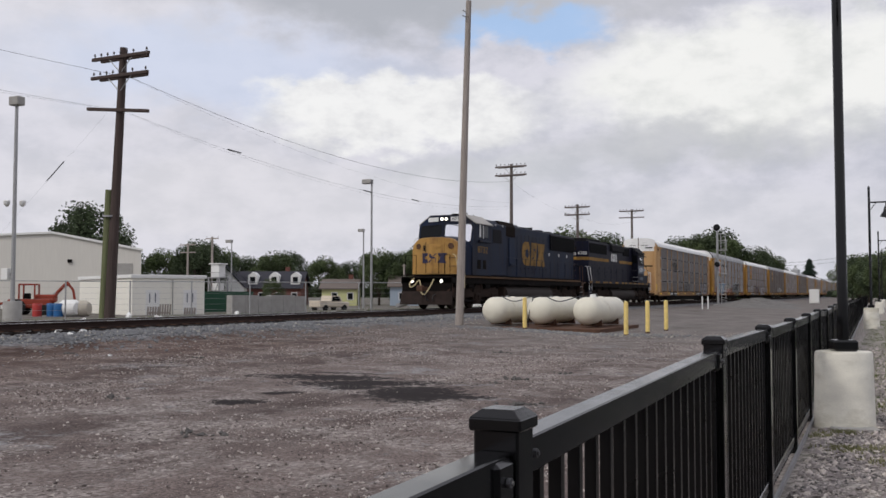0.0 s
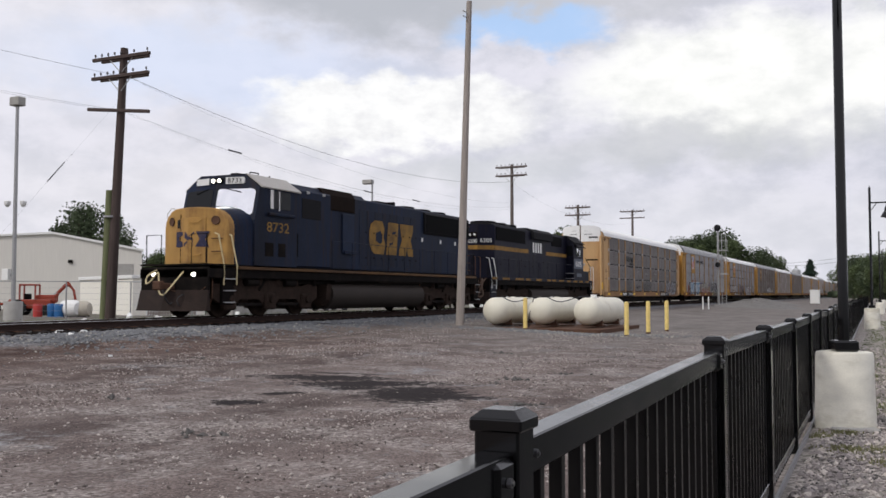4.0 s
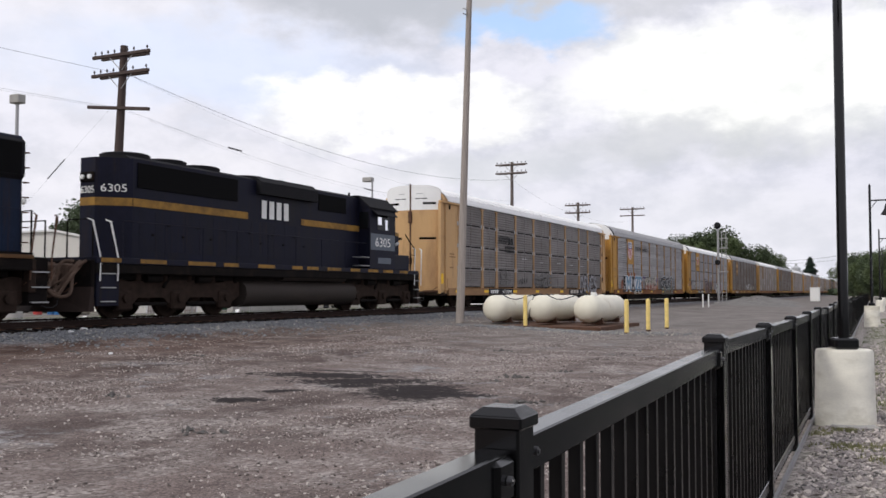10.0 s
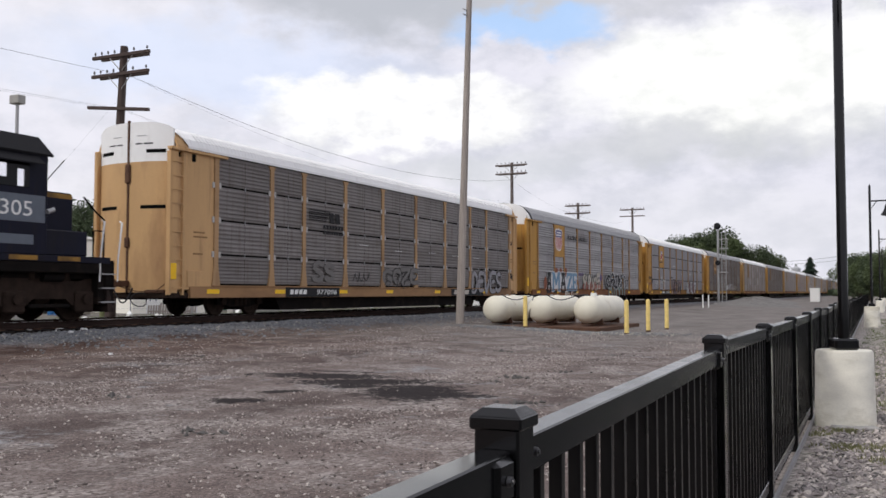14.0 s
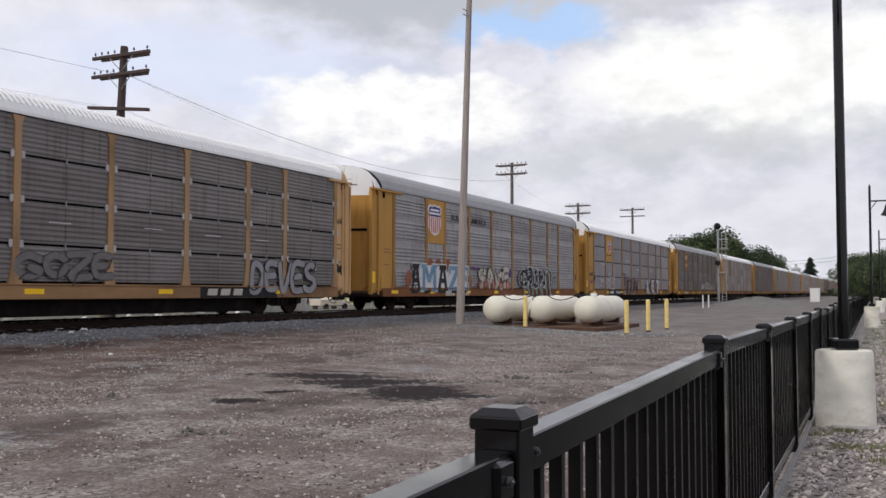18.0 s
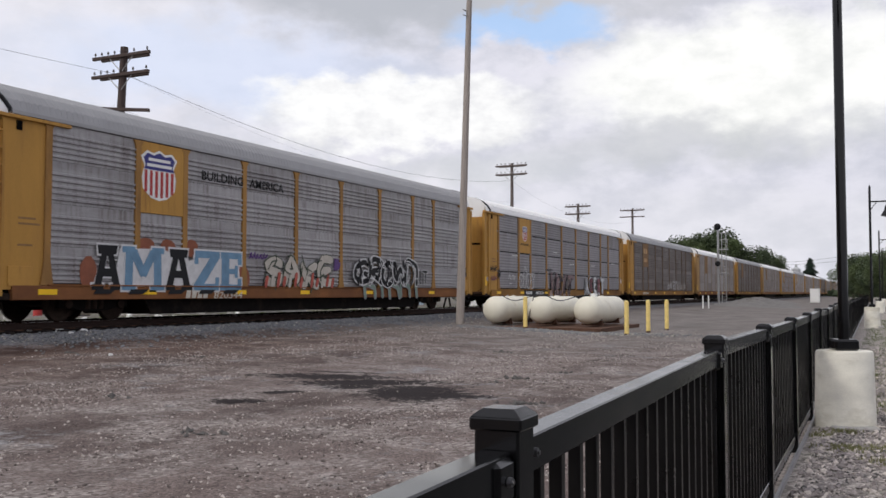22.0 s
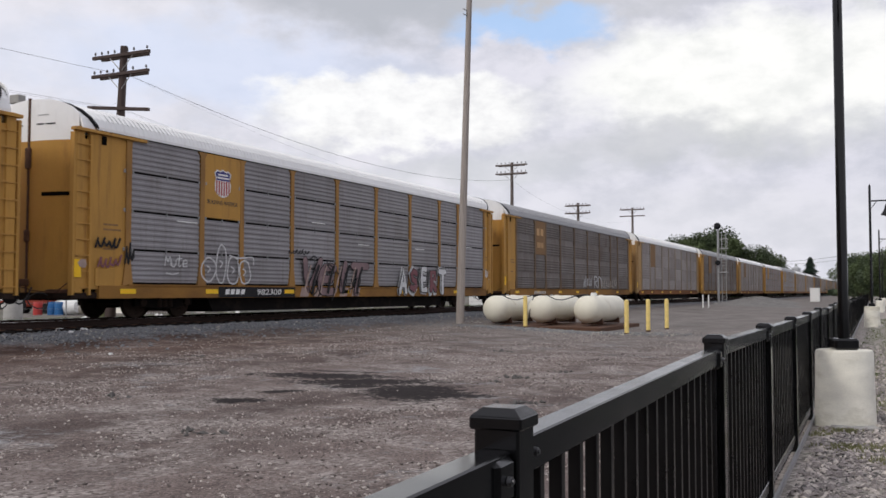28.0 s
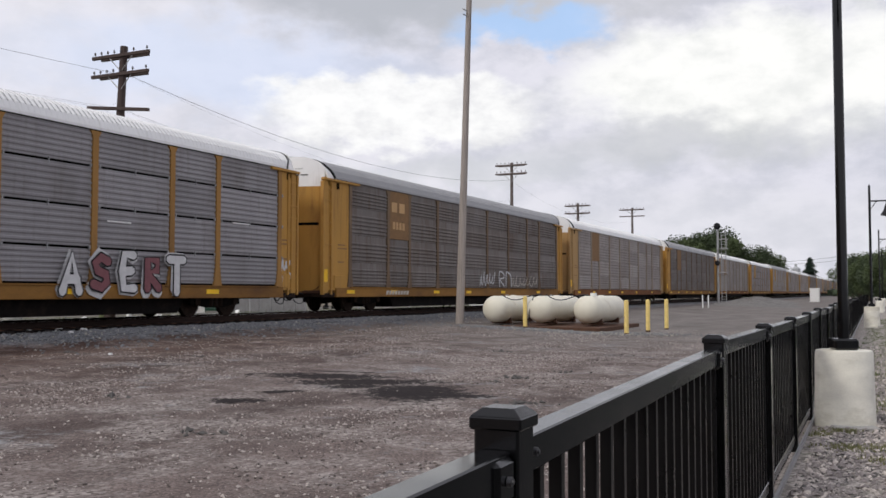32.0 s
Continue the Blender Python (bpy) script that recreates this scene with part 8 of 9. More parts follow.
def build_loco_front():
    """The leading wide-nosed locomotive; y = 0 at its front coupler face."""
    o = thing("locomotive", "dark blue wide-nosed diesel locomotive with a yellow nose", "locomotive", "two locomotives")
    part("frame", Shape().box(-1.5, 1.5, 0.75, 20.95, 1.12, 1.40, 0.02).box(-1.2, 1.2, 1.6, 20.5, 0.98, 1.12), M_UNDER, o)
    part("walkway_sill", Shape().box(-1.53, 1.53, 2.2, 20.95, 1.40, 1.49, 0.01), M_SILLSTRIPE, o, "dirty yellow sill stripe")
    part("walkway", Shape().box(-1.5, 1.5, 0.75, 20.95, 1.50, 1.545), M_UNDER, o)
    part("fuel_tank", Shape().prism([(-1.2, 0.08), (1.0, 0.08), (1.25, 0.18), (1.39, 0.38), (1.44, 0.58), (1.40, 0.80), (1.27, 0.96), (1.05, 1.04), (-1.2, 1.04)], "y", 8.05, 15.45), M_TANKSIDE, o, "long grimy fuel tank", True)
    part("tank_end", Shape().prism([(-1.3, 0.42), (-1.1, 0.2), (1.1, 0.2), (1.3, 0.42), (1.35, 0.98), (-1.35, 0.98)], "y", 7.75, 8.1), M_TRUCK, o)
    part("air_reservoir", Shape().tube((1.25, 11.66, 1.22), (1.25, 15.5, 1.22), 0.14, seg=14), M_TANKSIDE, o)
    part("bell_box", Shape().box(0.9, 1.4, 8.2, 9.2, 1.06, 1.30, 0.03), M_UNDER, o)
    # nose: yellow face swept back from the centre, dark blue flanks
    def sweep(sh, deep=0.40, half=1.45):
        """Draws a shape forward towards the centre line, as the nose and the cab's front are."""
        sh.v = [(x, y - deep * max(0.0, 1 - abs(x) / half), z) for x, y, z in sh.v]
        return sh

    face = [(1.36, 1.54), (1.36, 2.72), (1.33, 2.90), (1.22, 3.08), (1.02, 3.24), (0.80, 3.31), (0.40, 3.34), (0.0, 3.34)]
    rings = []
    for inset, y in ((0.955, 1.88), (0.99, 1.91), (1.0, 1.98), (1.0, 2.14)):
        half = [(x * inset, z if z < 2 else 1.54 + (z - 1.54) * (0.985 if inset < 0.97 else 1.0)) for x, z in face]
        rings.append([(x, y, z) for x, z in half] + [(-x, y, z) for x, z in reversed(half[:-1])] + [(0.0, y, 1.54)])
    n = len(rings[0])
    sh = Shape().add([p for r in rings for p in r], [(k * n + i, k * n + (i + 1) % n, (k + 1) * n + (i + 1) % n, (k + 1) * n + i) for k in range(3) for i in range(n)])
    m = len(face)
    for sign in (1, -1):
        for i in range(m - 2):
            (x0, y0, z0), (x1, y1, z1) = rings[0][i], rings[0][i + 1]
            sh.add([(sign * x0, y0, z0), (sign * x1, y1, z1), (0, y1, z1), (0, y0, z0)], [(0, 1, 2, 3)])
    nose = part("nose", sweep(sh), M_YELLOW, o, "yellow nose face", True)
    back = [(1.46, 1.54), (1.46, 2.92), (1.40, 3.04), (1.32, 3.16), (1.12, 3.28), (0.90, 3.38), (0.45, 3.44), (0.0, 3.44)]
    ends = []
    for ring, y in (([(x * 0.995, z - 0.012 * (z > 2)) for x, z in face], 2.12), (back, 3.1)):
        ends.append([(x, y, z) for x, z in ring] + [(-x, y, z) for x, z in reversed(ring[:-1])] + [(0.0, y, 1.54)])
    part("nose_flank", sweep(Shape().add(ends[0] + ends[1], [(i, (i + 1) % n, n + (i + 1) % n, n + i) for i in range(n)])), M_BLUE, o, "dark blue nose flank", True)
    for x0, x1 in ((-0.42, -0.002), (0.002, 0.60)):
        part("nose_door", sweep(Shape().box(x0, x1, 1.845, 1.885, 1.60, 3.02, 0.006)), M_YELLOW, nose)
    part("door_window", sweep(Shape().box(-0.62, -0.50, 1.85, 1.885, 2.70, 2.96, 0.01)), M_GLASS, nose)
    for sx in (-1, 1):
        part("nose_lamp", sweep(Shape().lathe([(0.02, 1.85), (0.10, 1.845), (0.135, 1.83), (0.14, 1.90)], "y", (sx * 0.93, 0, 2.92), 18)), M_RUST, nose, "round rusty lamp housing")
    blocks = ([(-0.66, 2.10), (-0.30, 2.10), (-0.30, 2.26), (-0.50, 2.30), (-0.50, 2.42), (-0.30, 2.46), (-0.30, 2.58), (-0.66, 2.58)],
              [(-0.24, 2.10), (0.16, 2.10), (0.18, 2.34), (0.02, 2.42), (0.20, 2.50), (0.22, 2.58), (-0.20, 2.58), (-0.22, 2.38), (-0.02, 2.30), (-0.24, 2.22)],
              [(0.24, 2.10), (0.72, 2.10), (0.58, 2.34), (0.76, 2.58), (0.26, 2.58), (0.40, 2.34)])
    for out in blocks:
        part("nose_mark", sweep(Shape().prism(out, "y", 1.838, 1.846)), M_WORNBLUE, nose, "dark blue worn mark")
    part("mark_slot", sweep(Shape().box(-0.46, -0.43, 1.85, 1.88, 1.60, 3.12)), M_UNDER, nose)
    part("mark_slot", sweep(Shape().box(0.61, 0.63, 1.85, 1.88, 1.60, 2.5)), M_UNDER, nose)
    for z in (1.9, 2.95):
        part("grab_iron", sweep(Shape().pipe([(0.05, 1.85, z), (0.08, 1.78, z - 0.08), (0.42, 1.78, z - 0.08), (0.45, 1.85, z)], 0.014, 5)), M_YELLOW, nose)
    for z in (1.95, 2.35):
        part("grab_iron", sweep(Shape().pipe([(0.82, 1.86, z), (0.84, 1.80, z), (1.16, 1.80, z), (1.18, 1.86, z)], 0.014, 5)), M_RUST, nose)
    part("nose_rail", sweep(Shape().pipe([(-1.30, 2.0, 2.95), (-1.25, 1.9, 3.18), (-1.0, 1.9, 3.36), (-0.9, 2.0, 3.34)], 0.014, 5)), M_CABROOF, nose)
    # cab
    def front_y(z, x=1.5):
        return 2.98 + 0.26 * max(0.0, z - 3.0) - 0.36 * (1 - min(1.0, abs(x) / 1.5))

    sect = [(1.5, 1.54), (1.5, 3.0), (1.5, 4.08), (0.92, 4.50)]
    cab_shape = Shape()
    for sign in (1, -1):
        for (x0, z0), (x1, z1) in zip(sect, sect[1:]):
            cab_shape.add([(sign * x0, front_y(z0, x0), z0), (sign * x1, front_y(z1, x1), z1), (0, front_y(z1, 0), z1), (0, front_y(z0, 0), z0)], [(0, 1, 2, 3)])
            cab_shape.add([(sign * x0, front_y(z0, x0), z0), (sign * x1, front_y(z1, x1), z1), (sign * x1, 5.6, z1), (sign * x0, 5.6, z0)], [(3, 2, 1, 0)])
        cab_shape.add([(sign * 0.92, front_y(4.5, 0.92), 4.5), (0, front_y(4.5, 0), 4.5), (0, 5.6, 4.5), (sign * 0.92, 5.6, 4.5)], [(0, 1, 2, 3)])
    full = sect + [(-x, z) for x, z in reversed(sect)]
    cab_shape.add([(x, 5.6, z) for x, z in full], [tuple(range(8))])
    cab = part("cab", cab_shape, M_BLUE, o, "dark blue cab")
    part("cab_roof", Shape().prism([(-1.56, 4.06), (-0.94, 4.50), (-0.94, 4.55), (-1.58, 4.10)], "y", 3.32, 5.75), M_CABROOF, cab, "pale grey roof slope")
    part("cab_roof", Shape().prism([(1.56, 4.06), (0.94, 4.50), (0.94, 4.55), (1.58, 4.10)], "y", 3.32, 5.75), M_CABROOF, cab, "pale grey roof slope")
    part("roof_deck", Shape().box(-0.94, 0.94, 3.32, 5.7, 4.505, 4.545, 0.01), M_LOCO_ROOF, cab)
    for sx in (-1, 1):
        pane = [(0.10, 3.46), (0.70, 3.42), (1.30, 3.16), (1.38, 3.22), (1.40, 3.90), (1.34, 4.00), (1.24, 4.03), (0.16, 4.03), (0.10, 3.97)]
        v = [(sx * x, front_y(z, x) - 0.012, z) for x, z in pane] + [(sx * x, front_y(z, x) + 0.01, z) for x, z in pane]
        n = len(pane)
        part("windscreen", Shape().add(v, [tuple(range(n)), tuple(reversed(range(n, 2 * n)))] + [(i, (i + 1) % n, n + (i + 1) % n, n + i) for i in range(n)]), M_SHEEN if sx > 0 else M_GLASS, cab, "windscreen bright with sky" if sx > 0 else "dark windscreen")
        part("wiper", Shape().tube((sx * 0.3, front_y(4.05, 0.3) - 0.03, 4.06), (sx * 0.9, front_y(3.85, 0.9) - 0.03, 3.92), 0.012, seg=5), M_UNDER, cab)
        board = [(0.34, 4.20), (0.94, 4.20), (0.97, 4.24), (0.95, 4.38), (0.92, 4.41), (0.34, 4.41)]
        v = [(sx * x, front_y(4.3, x) - d, z) for d in (0.07, -0.05) for x, z in board]
        part("number_board", Shape().add(v, [tuple(range(6)), tuple(reversed(range(6, 12)))] + [(i, (i + 1) % 6, 6 + (i + 1) % 6, 6 + i) for i in range(6)]), M_WHITE, cab, "pale number board")
        part("headlight", Shape().lathe([(0.065, front_y(4.3, 0.12) - 0.10), (0.075, front_y(4.3, 0.12) + 0.05)], "y", (sx * 0.12, 0, 4.31), 14), M_LAMP, cab, "glowing headlight")
        part("lamp_housing", Shape().lathe([(0.10, front_y(4.3, 0.12) - 0.07), (0.11, front_y(4.3, 0.12) + 0.05)], "y", (sx * 0.12, 0, 4.31), 14), M_UNDER, cab)
        part("ditch_light", Shape().lathe([(0.045, 0.66), (0.075, 0.75)], "y", (sx * 0.85, 0, 1.22), 14), M_LAMP, o, "glowing ditch light")
    board_number = lettering("8732", 0.15, 0.48, 0.004)
    for v in board_number.vertices:
        v.co = (v.co.x + 0.41, v.co.y + front_y(4.3, v.co.x + 0.41) - 0.078, v.co.z + 4.235)
    part("board_number", with_mat(board_number, M_INK), None, cab, "black road number")
    part("side_window", Shape().box(1.49, 1.515, 3.95, 5.15, 3.42, 4.02, 0.01), M_GLASS, cab, "dark side window")
    part("window_blind", Shape().box(1.515, 1.525, 3.88, 4.06, 3.42, 4.04), M_WHITE, cab)
    part("window_bar", Shape().box(1.515, 1.53, 4.40, 4.45, 3.38, 4.02), M_WHITE, cab)
    part("arm_rest", Shape().box(1.5, 1.62, 3.7, 5.3, 3.18, 3.28, 0.02), M_BLUE, cab)
    for y0, y1 in ((3.6, 4.1), (4.4, 4.85)):
        part("cab_vent", Shape().box(1.5, 1.508, y0, y1, 1.85, 2.3), M_UNDER, cab)
    part("road_number", with_mat(on_side(lettering("8732", 0.33, 1.38, 0.004), 3.70, 2.66, 1.504), M_MARK), None, cab, "yellow road number")
    part("roof_gear", Shape().pipe([(0.6, 4.0, 4.5), (0.6, 4.0, 4.68), (0.6, 4.5, 4.68), (0.6, 4.5, 4.5)], 0.02, 6).box(0.2, 0.5, 3.4, 3.7, 4.5, 4.6, 0.02).tube((0.8, 4.9, 4.4), (0.8, 4.9, 4.62), 0.03), M_UNDER, cab)
    for z in (1.66, 2.86):
        part("plate", Shape().box(1.455, 1.475, 2.96, 3.09, z, z + 0.14, 0.004), M_BLUE_PALE, cab, "small pale plate")
    # hood
    hood = part("hood", Shape().box(-1.0, 1.0, 5.6, 21.05, 1.54, 4.36, 0.05).prism([(-0.98, 4.3), (0.98, 4.3), (0.8, 4.50), (-0.8, 4.50)], "y", 5.6, 11.1), M_BLUE, o, "dark blue long hood")
    part("electrical_cabinet", Shape().box(-1.42, 1.42, 5.58, 7.9, 1.54, 4.25, 0.06), M_BLUE, o)
    part("inertial_filter", Shape().box(0.95, 1.055, 8.05, 10.1, 3.78, 4.25, 0.01), M_RUSTGRILLE, hood, "dark air intake")
    part("dark_louvre", Shape().box(1.40, 1.435, 6.0, 7.2, 3.25, 3.95, 0.01), M_LOCO_ROOF, o)
    part("gap", Shape().box(1.40, 1.43, 5.62, 5.78, 1.9, 2.7), M_GRILLE, o)
    for y in (6.3, 7.3):
        part("marker", Shape().box(0.7, 1.43, y, y + 0.18, 4.13, 4.22), M_GALV, o)
    part("dynamic_brake", Shape().prism([(-1.04, 3.75), (1.04, 3.75), (1.04, 4.30), (0.9, 4.54), (-0.9, 4.54), (-1.04, 4.3)], "y", 7.95, 10.2), M_RUSTGRILLE, hood, "raised rusty roof section")
    part("access_door", Shape().box(1.0, 1.05, 9.3, 10.15, 2.2, 3.68, 0.015), M_BLUE_PALE, hood, "paler blue door")
    part("door_pocket", Shape().box(1.0, 1.09, 9.4, 10.3, 2.15, 2.28, 0.01), M_BLUE, hood)
    for k in range(9):
        y = 10.6 + 0.62 * k
        if y < 15.4:
            part("hood_door", Shape().box(1.0, 1.010, y, y + 0.60, 1.75, 3.95, 0.003), M_BLUE, hood)
            for z in (2.05, 3.05):
                part("latch", shared("latch", lambda: Shape().box(0, 0.03, 0, 0.10, 0, 0.05, 0.008).mesh("latch", M_UNDER)), None, hood).location = (1.008, y + 0.45, z)
    part("exhaust", Shape().box(-0.3, 0.3, 13.2, 14.2, 4.36, 4.56, 0.03), M_UNDER, hood)
    for k in range(3):
        part("horn", Shape().tube((0.1 + 0.18 * k, 14.0, 4.5), (0.1 + 0.18 * k, 14.4, 4.52), 0.05, 0.09, 10), M_UNDER, hood)
    rad = part("radiator", Shape().prism([(-1.01, 3.30), (-1.10, 3.40), (-1.10, 4.20), (-0.95, 4.34), (0.95, 4.34), (1.10, 4.20), (1.10, 3.40), (1.01, 3.30)], "y", 16.2, 21.0), M_LOCO_ROOF, hood, "flared radiator section")
    part("radiator_grille", Shape().box(1.09, 1.115, 16.3, 20.9, 3.42, 4.18, 0.005), M_GRILLE, rad)
    for k in range(3):
        part("fan", Shape().lathe([(0.72, 4.33), (0.72, 4.48), (0.66, 4.50), (0.2, 4.46)], at=(0, 15.7 + 1.62 * k, 0), seg=28), M_LOCO_ROOF, rad, smooth=True)
    for y in (16.0, 17.9, 19.5):
        part("warning_plate", Shape().box(1.0, 1.012, y, y + 0.14, 2.95, 3.12), M_WHITE, hood)
    # big side mark in three plain shapes
    X0 = 1.022
    part("side_mark", Shape().prism([(11.35, 2.72), (11.47, 2.42), (11.78, 2.25), (12.52, 2.25), (12.66, 2.62), (12.52, 2.95), (12.58, 3.3), (12.40, 3.60), (11.78, 3.60), (11.47, 3.44), (11.35, 3.14)], "x", X0, X0 + 0.006), M_MARK, hood, "large faded yellow mark")
    part("mark_gap", Shape().prism([(11.86, 2.78), (12.25, 2.66), (12.40, 2.78), (12.40, 3.06), (12.25, 3.2), (11.86, 3.1)], "x", X0 + 0.006, X0 + 0.009), M_BLUE, hood)
    part("side_mark", Shape().prism([(12.74, 2.25), (13.62, 2.25), (13.80, 3.60), (12.92, 3.60)], "x", X0, X0 + 0.006), M_MARK, hood, "large faded yellow mark")
    part("mark_gap", Shape().prism([(13.0, 2.62), (13.3, 2.70), (13.3, 2.78), (13.02, 2.74)], "x", X0 + 0.006, X0 + 0.009).prism([(13.24, 3.1), (13.56, 3.16), (13.56, 3.24), (13.26, 3.22)], "x", X0 + 0.006, X0 + 0.009), M_BLUE, hood)
    part("side_mark", Shape().prism([(13.86, 2.25), (15.15, 2.25), (15.12, 2.52), (14.92, 2.92), (15.15, 3.35), (15.15, 3.60), (13.92, 3.60), (13.98, 3.35), (14.12, 2.92), (13.88, 2.5)], "x", X0, X0 + 0.006), M_MARK, hood, "large faded yellow mark")
    part("mark_gap", Shape().prism([(14.45, 2.25), (14.66, 2.25), (14.58, 2.58)], "x", X0 + 0.006, X0 + 0.009), M_BLUE, hood)
    rail_run(o, 1.46, 7.9, 20.6, 2.55, 10, M_BLUE)
    steps(o, 1.55, rail_mat=M_HOSE)
    steps(o, 20.93, sign=-1, rail_mat=M_RUST)
    snowplow(o, 0.75, 1)
    hose = [(-0.70, 0.70, 1.36), (-0.74, 0.30, 1.16), (-0.62, 0.12, 0.94), (-0.36, 0.05, 1.02), (-0.12, 0.10, 1.26), (-0.02, 0.05, 1.12), (0.08, -0.05, 0.72), (0.26, -0.05, 0.60), (0.42, 0.10, 0.82), (0.44, 0.70, 1.30)]
    part("jumper_hose", Shape().pipe(flowing(hose, 5), 0.026, 7), M_HOSE, o, "yellowed hanging hose")
    for sx in (-1.3, 1.3):
        part("front_rail", Shape().pipe([(sx, 0.85, 1.5), (sx, 0.85, 2.45), (sx * 0.5, 0.85, 2.45), (sx * 0.5, 0.85, 1.5)], 0.016, 6), M_UNDER, o)
    for k in range(7):
        part("grab_iron", Shape().pipe([(1.0, 20.98, 1.8 + 0.36 * k), (1.08, 20.98, 1.8 + 0.36 * k), (1.08, 21.14, 1.8 + 0.36 * k), (0.9, 21.14, 1.8 + 0.36 * k)], 0.014, 5), M_RUST, o)
    for k in range(5):
        x0 = -0.9 + 0.5 * k
        part("air_hose", Shape().pipe([(x0, 21.0, 1.25 - 0.05 * k), (x0 + 0.1, 21.3, 0.85), (x0 + 0.05, 21.55, 0.6 + 0.06 * k), (x0 - 0.05, 21.8, 0.75), (x0 - 0.1, 22.0, 1.1)], 0.035, 6), M_RUSTHOSE, o, "dusty brown air hose")
    part("end_beam", Shape().box(-1.45, 1.45, 20.9, 21.1, 0.6, 1.4, 0.03), M_TRUCK, o)
    part("drop_step", Shape().box(-0.4, 0.4, 21.1, 21.7, 1.46, 1.52, 0.01), M_RUST, o)
    for x0 in (-1.3, -0.5, 0.5, 0.95):
        part("rail_post", Shape().tube((x0, 21.05, 1.5), (x0, 21.05, 2.55), 0.022, seg=6), M_UNDER, o)
    part("end_rail", Shape().pipe([(1.35, 21.0, 1.5), (1.35, 21.0, 2.55), (0.6, 21.05, 2.55), (0.6, 21.05, 1.5)], 0.02, 6), M_UNDER, o)
    coupler(o, 0.0, -1)
    coupler(o, 21.65, 1)
    # the short front end: everything ahead of the cab's rear wall is drawn in a little
    for q in o.children_recursive:
        if q.location.y:
            q.location.y = 5.6 - (5.6 - q.location.y) * FRONT if q.location.y < 5.6 else q.location.y
            continue
        for v in q.data.vertices:
            if v.co.y < 5.6:
                v.co.y = 5.6 - (5.6 - v.co.y) * FRONT
                v.co.x *= 1 - 0.09 * min(1, max(0, (3.0 - v.co.y) / 1.2))
    for y in (4.48, 18.35):
        loco_truck(o, y)
    return o


def build_loco_second():
    """The trailing locomotive, running long hood first; y = 0 at its long hood coupler face."""
    o = thing("locomotive", "navy diesel locomotive with yellow stripes running long hood first", "locomotive", "two locomotives")
    part("frame", Shape().box(-1.48, 1.48, 1.25, 19.3, 1.10, 1.36, 0.02).box(-1.2, 1.2, 1.6, 18.9, 0.96, 1.10), M_UNDER, o)
    part("walkway", Shape().box(-1.5, 1.5, 1.25, 19.3, 1.36, 1.52, 0.01), M_NAVY, o)
    for k, (a, b) in enumerate(((1.4, 2.1), (2.8, 3.8), (4.7, 5.9), (6.3, 7.0), (8.0, 8.9), (9.9, 10.5), (10.8, 11.5), (12.1, 13.0), (13.7, 14.4), (15.0, 15.8), (16.2, 17.0), (17.6, 18.3))):
        part("sill_stripe", Shape().box(1.5, 1.506, a, b, 1.39, 1.50), M_YELLOW_OLD, o, "yellow sill dash")
    part("fuel_tank", Shape().prism([(-1.2, 0.15), (1.0, 0.15), (1.25, 0.24), (1.38, 0.42), (1.41, 0.60), (1.36, 0.80), (1.2, 0.94), (1.0, 1.0), (-1.2, 1.0)], "y", 7.55, 14.3), M_TANKSIDE, o, "grimy rounded fuel tank", True)
    part("air_reservoir", Shape().tube((1.25, 9.6, 1.14), (1.25, 13.6, 1.14), 0.14, seg=14), M_TANKSIDE, o)
    hood = part("hood", Shape().prism([(-0.95, 3.04), (-0.95, 15.3), (0.95, 15.3), (0.95, 3.04), (0.27, 2.34), (-0.27, 2.34)], "z", 1.52, 4.30), M_NAVY, o, "navy long hood")
    part("hood_top", Shape().prism([(-0.92, 4.28), (-0.7, 4.40), (0.7, 4.40), (0.92, 4.28)], "y", 3.0, 15.3), M_LOCO_ROOF, hood)
    for k in range(3):
        part("fan", Shape().lathe([(0.70, 4.36), (0.70, 4.52), (0.64, 4.55), (0.2, 4.5)], at=(0, 3.7 + 1.55 * k, 0), seg=28), M_LOCO_ROOF, hood, smooth=True)
    for k in range(2):
        part("brake_fan", Shape().lathe([(0.6, 4.36), (0.6, 4.50), (0.54, 4.53), (0.2, 4.5)], at=(0, 9.3 + 1.4 * k, 0), seg=24), M_LOCO_ROOF, hood, smooth=True)
    part("dynamic_brake", Shape().prism([(-1.15, 3.85), (1.15, 3.85), (1.15, 4.25), (0.9, 4.44), (-0.9, 4.44), (-1.15, 4.25)], "y", 8.6, 12.0), M_LOCO_ROOF, hood, "raised dark roof section")
    part("radiator_grille", Shape().box(0.95, 0.985, 3.2, 7.6, 3.5, 4.2, 0.01), M_GRILLE, hood)
    part("blower_grille", Shape().box(0.95, 0.985, 12.3, 14.2, 3.6, 4.2, 0.01), M_GRILLE, hood)
    for k in range(13):
        y = 3.3 + 0.63 * k
        part("hood_door", Shape().box(0.95, 0.955, y, y + 0.61, 1.75, 2.92, 0.003), M_NAVY, hood)
        part("latch", shared("latch", lambda: Shape().box(0, 0.03, 0, 0.10, 0, 0.05, 0.008).mesh("latch", M_UNDER)), None, hood).location = (0.956, y + 0.47, 2.2 + 0.3 * (k % 2))
    for a, b in ((3.05, 8.15), (11.2, 15.25)):
        part("stripe", Shape().box(0.966, 0.972, a, b, 2.98, 3.20), M_YELLOW_OLD, hood, "yellow waist stripe")
    c, e = Vector((0.27, 2.34, 0)), Vector((0.95, 3.04, 0))
    nrm = Vector((0.70, -0.68, 0)).normalized() * 0.006
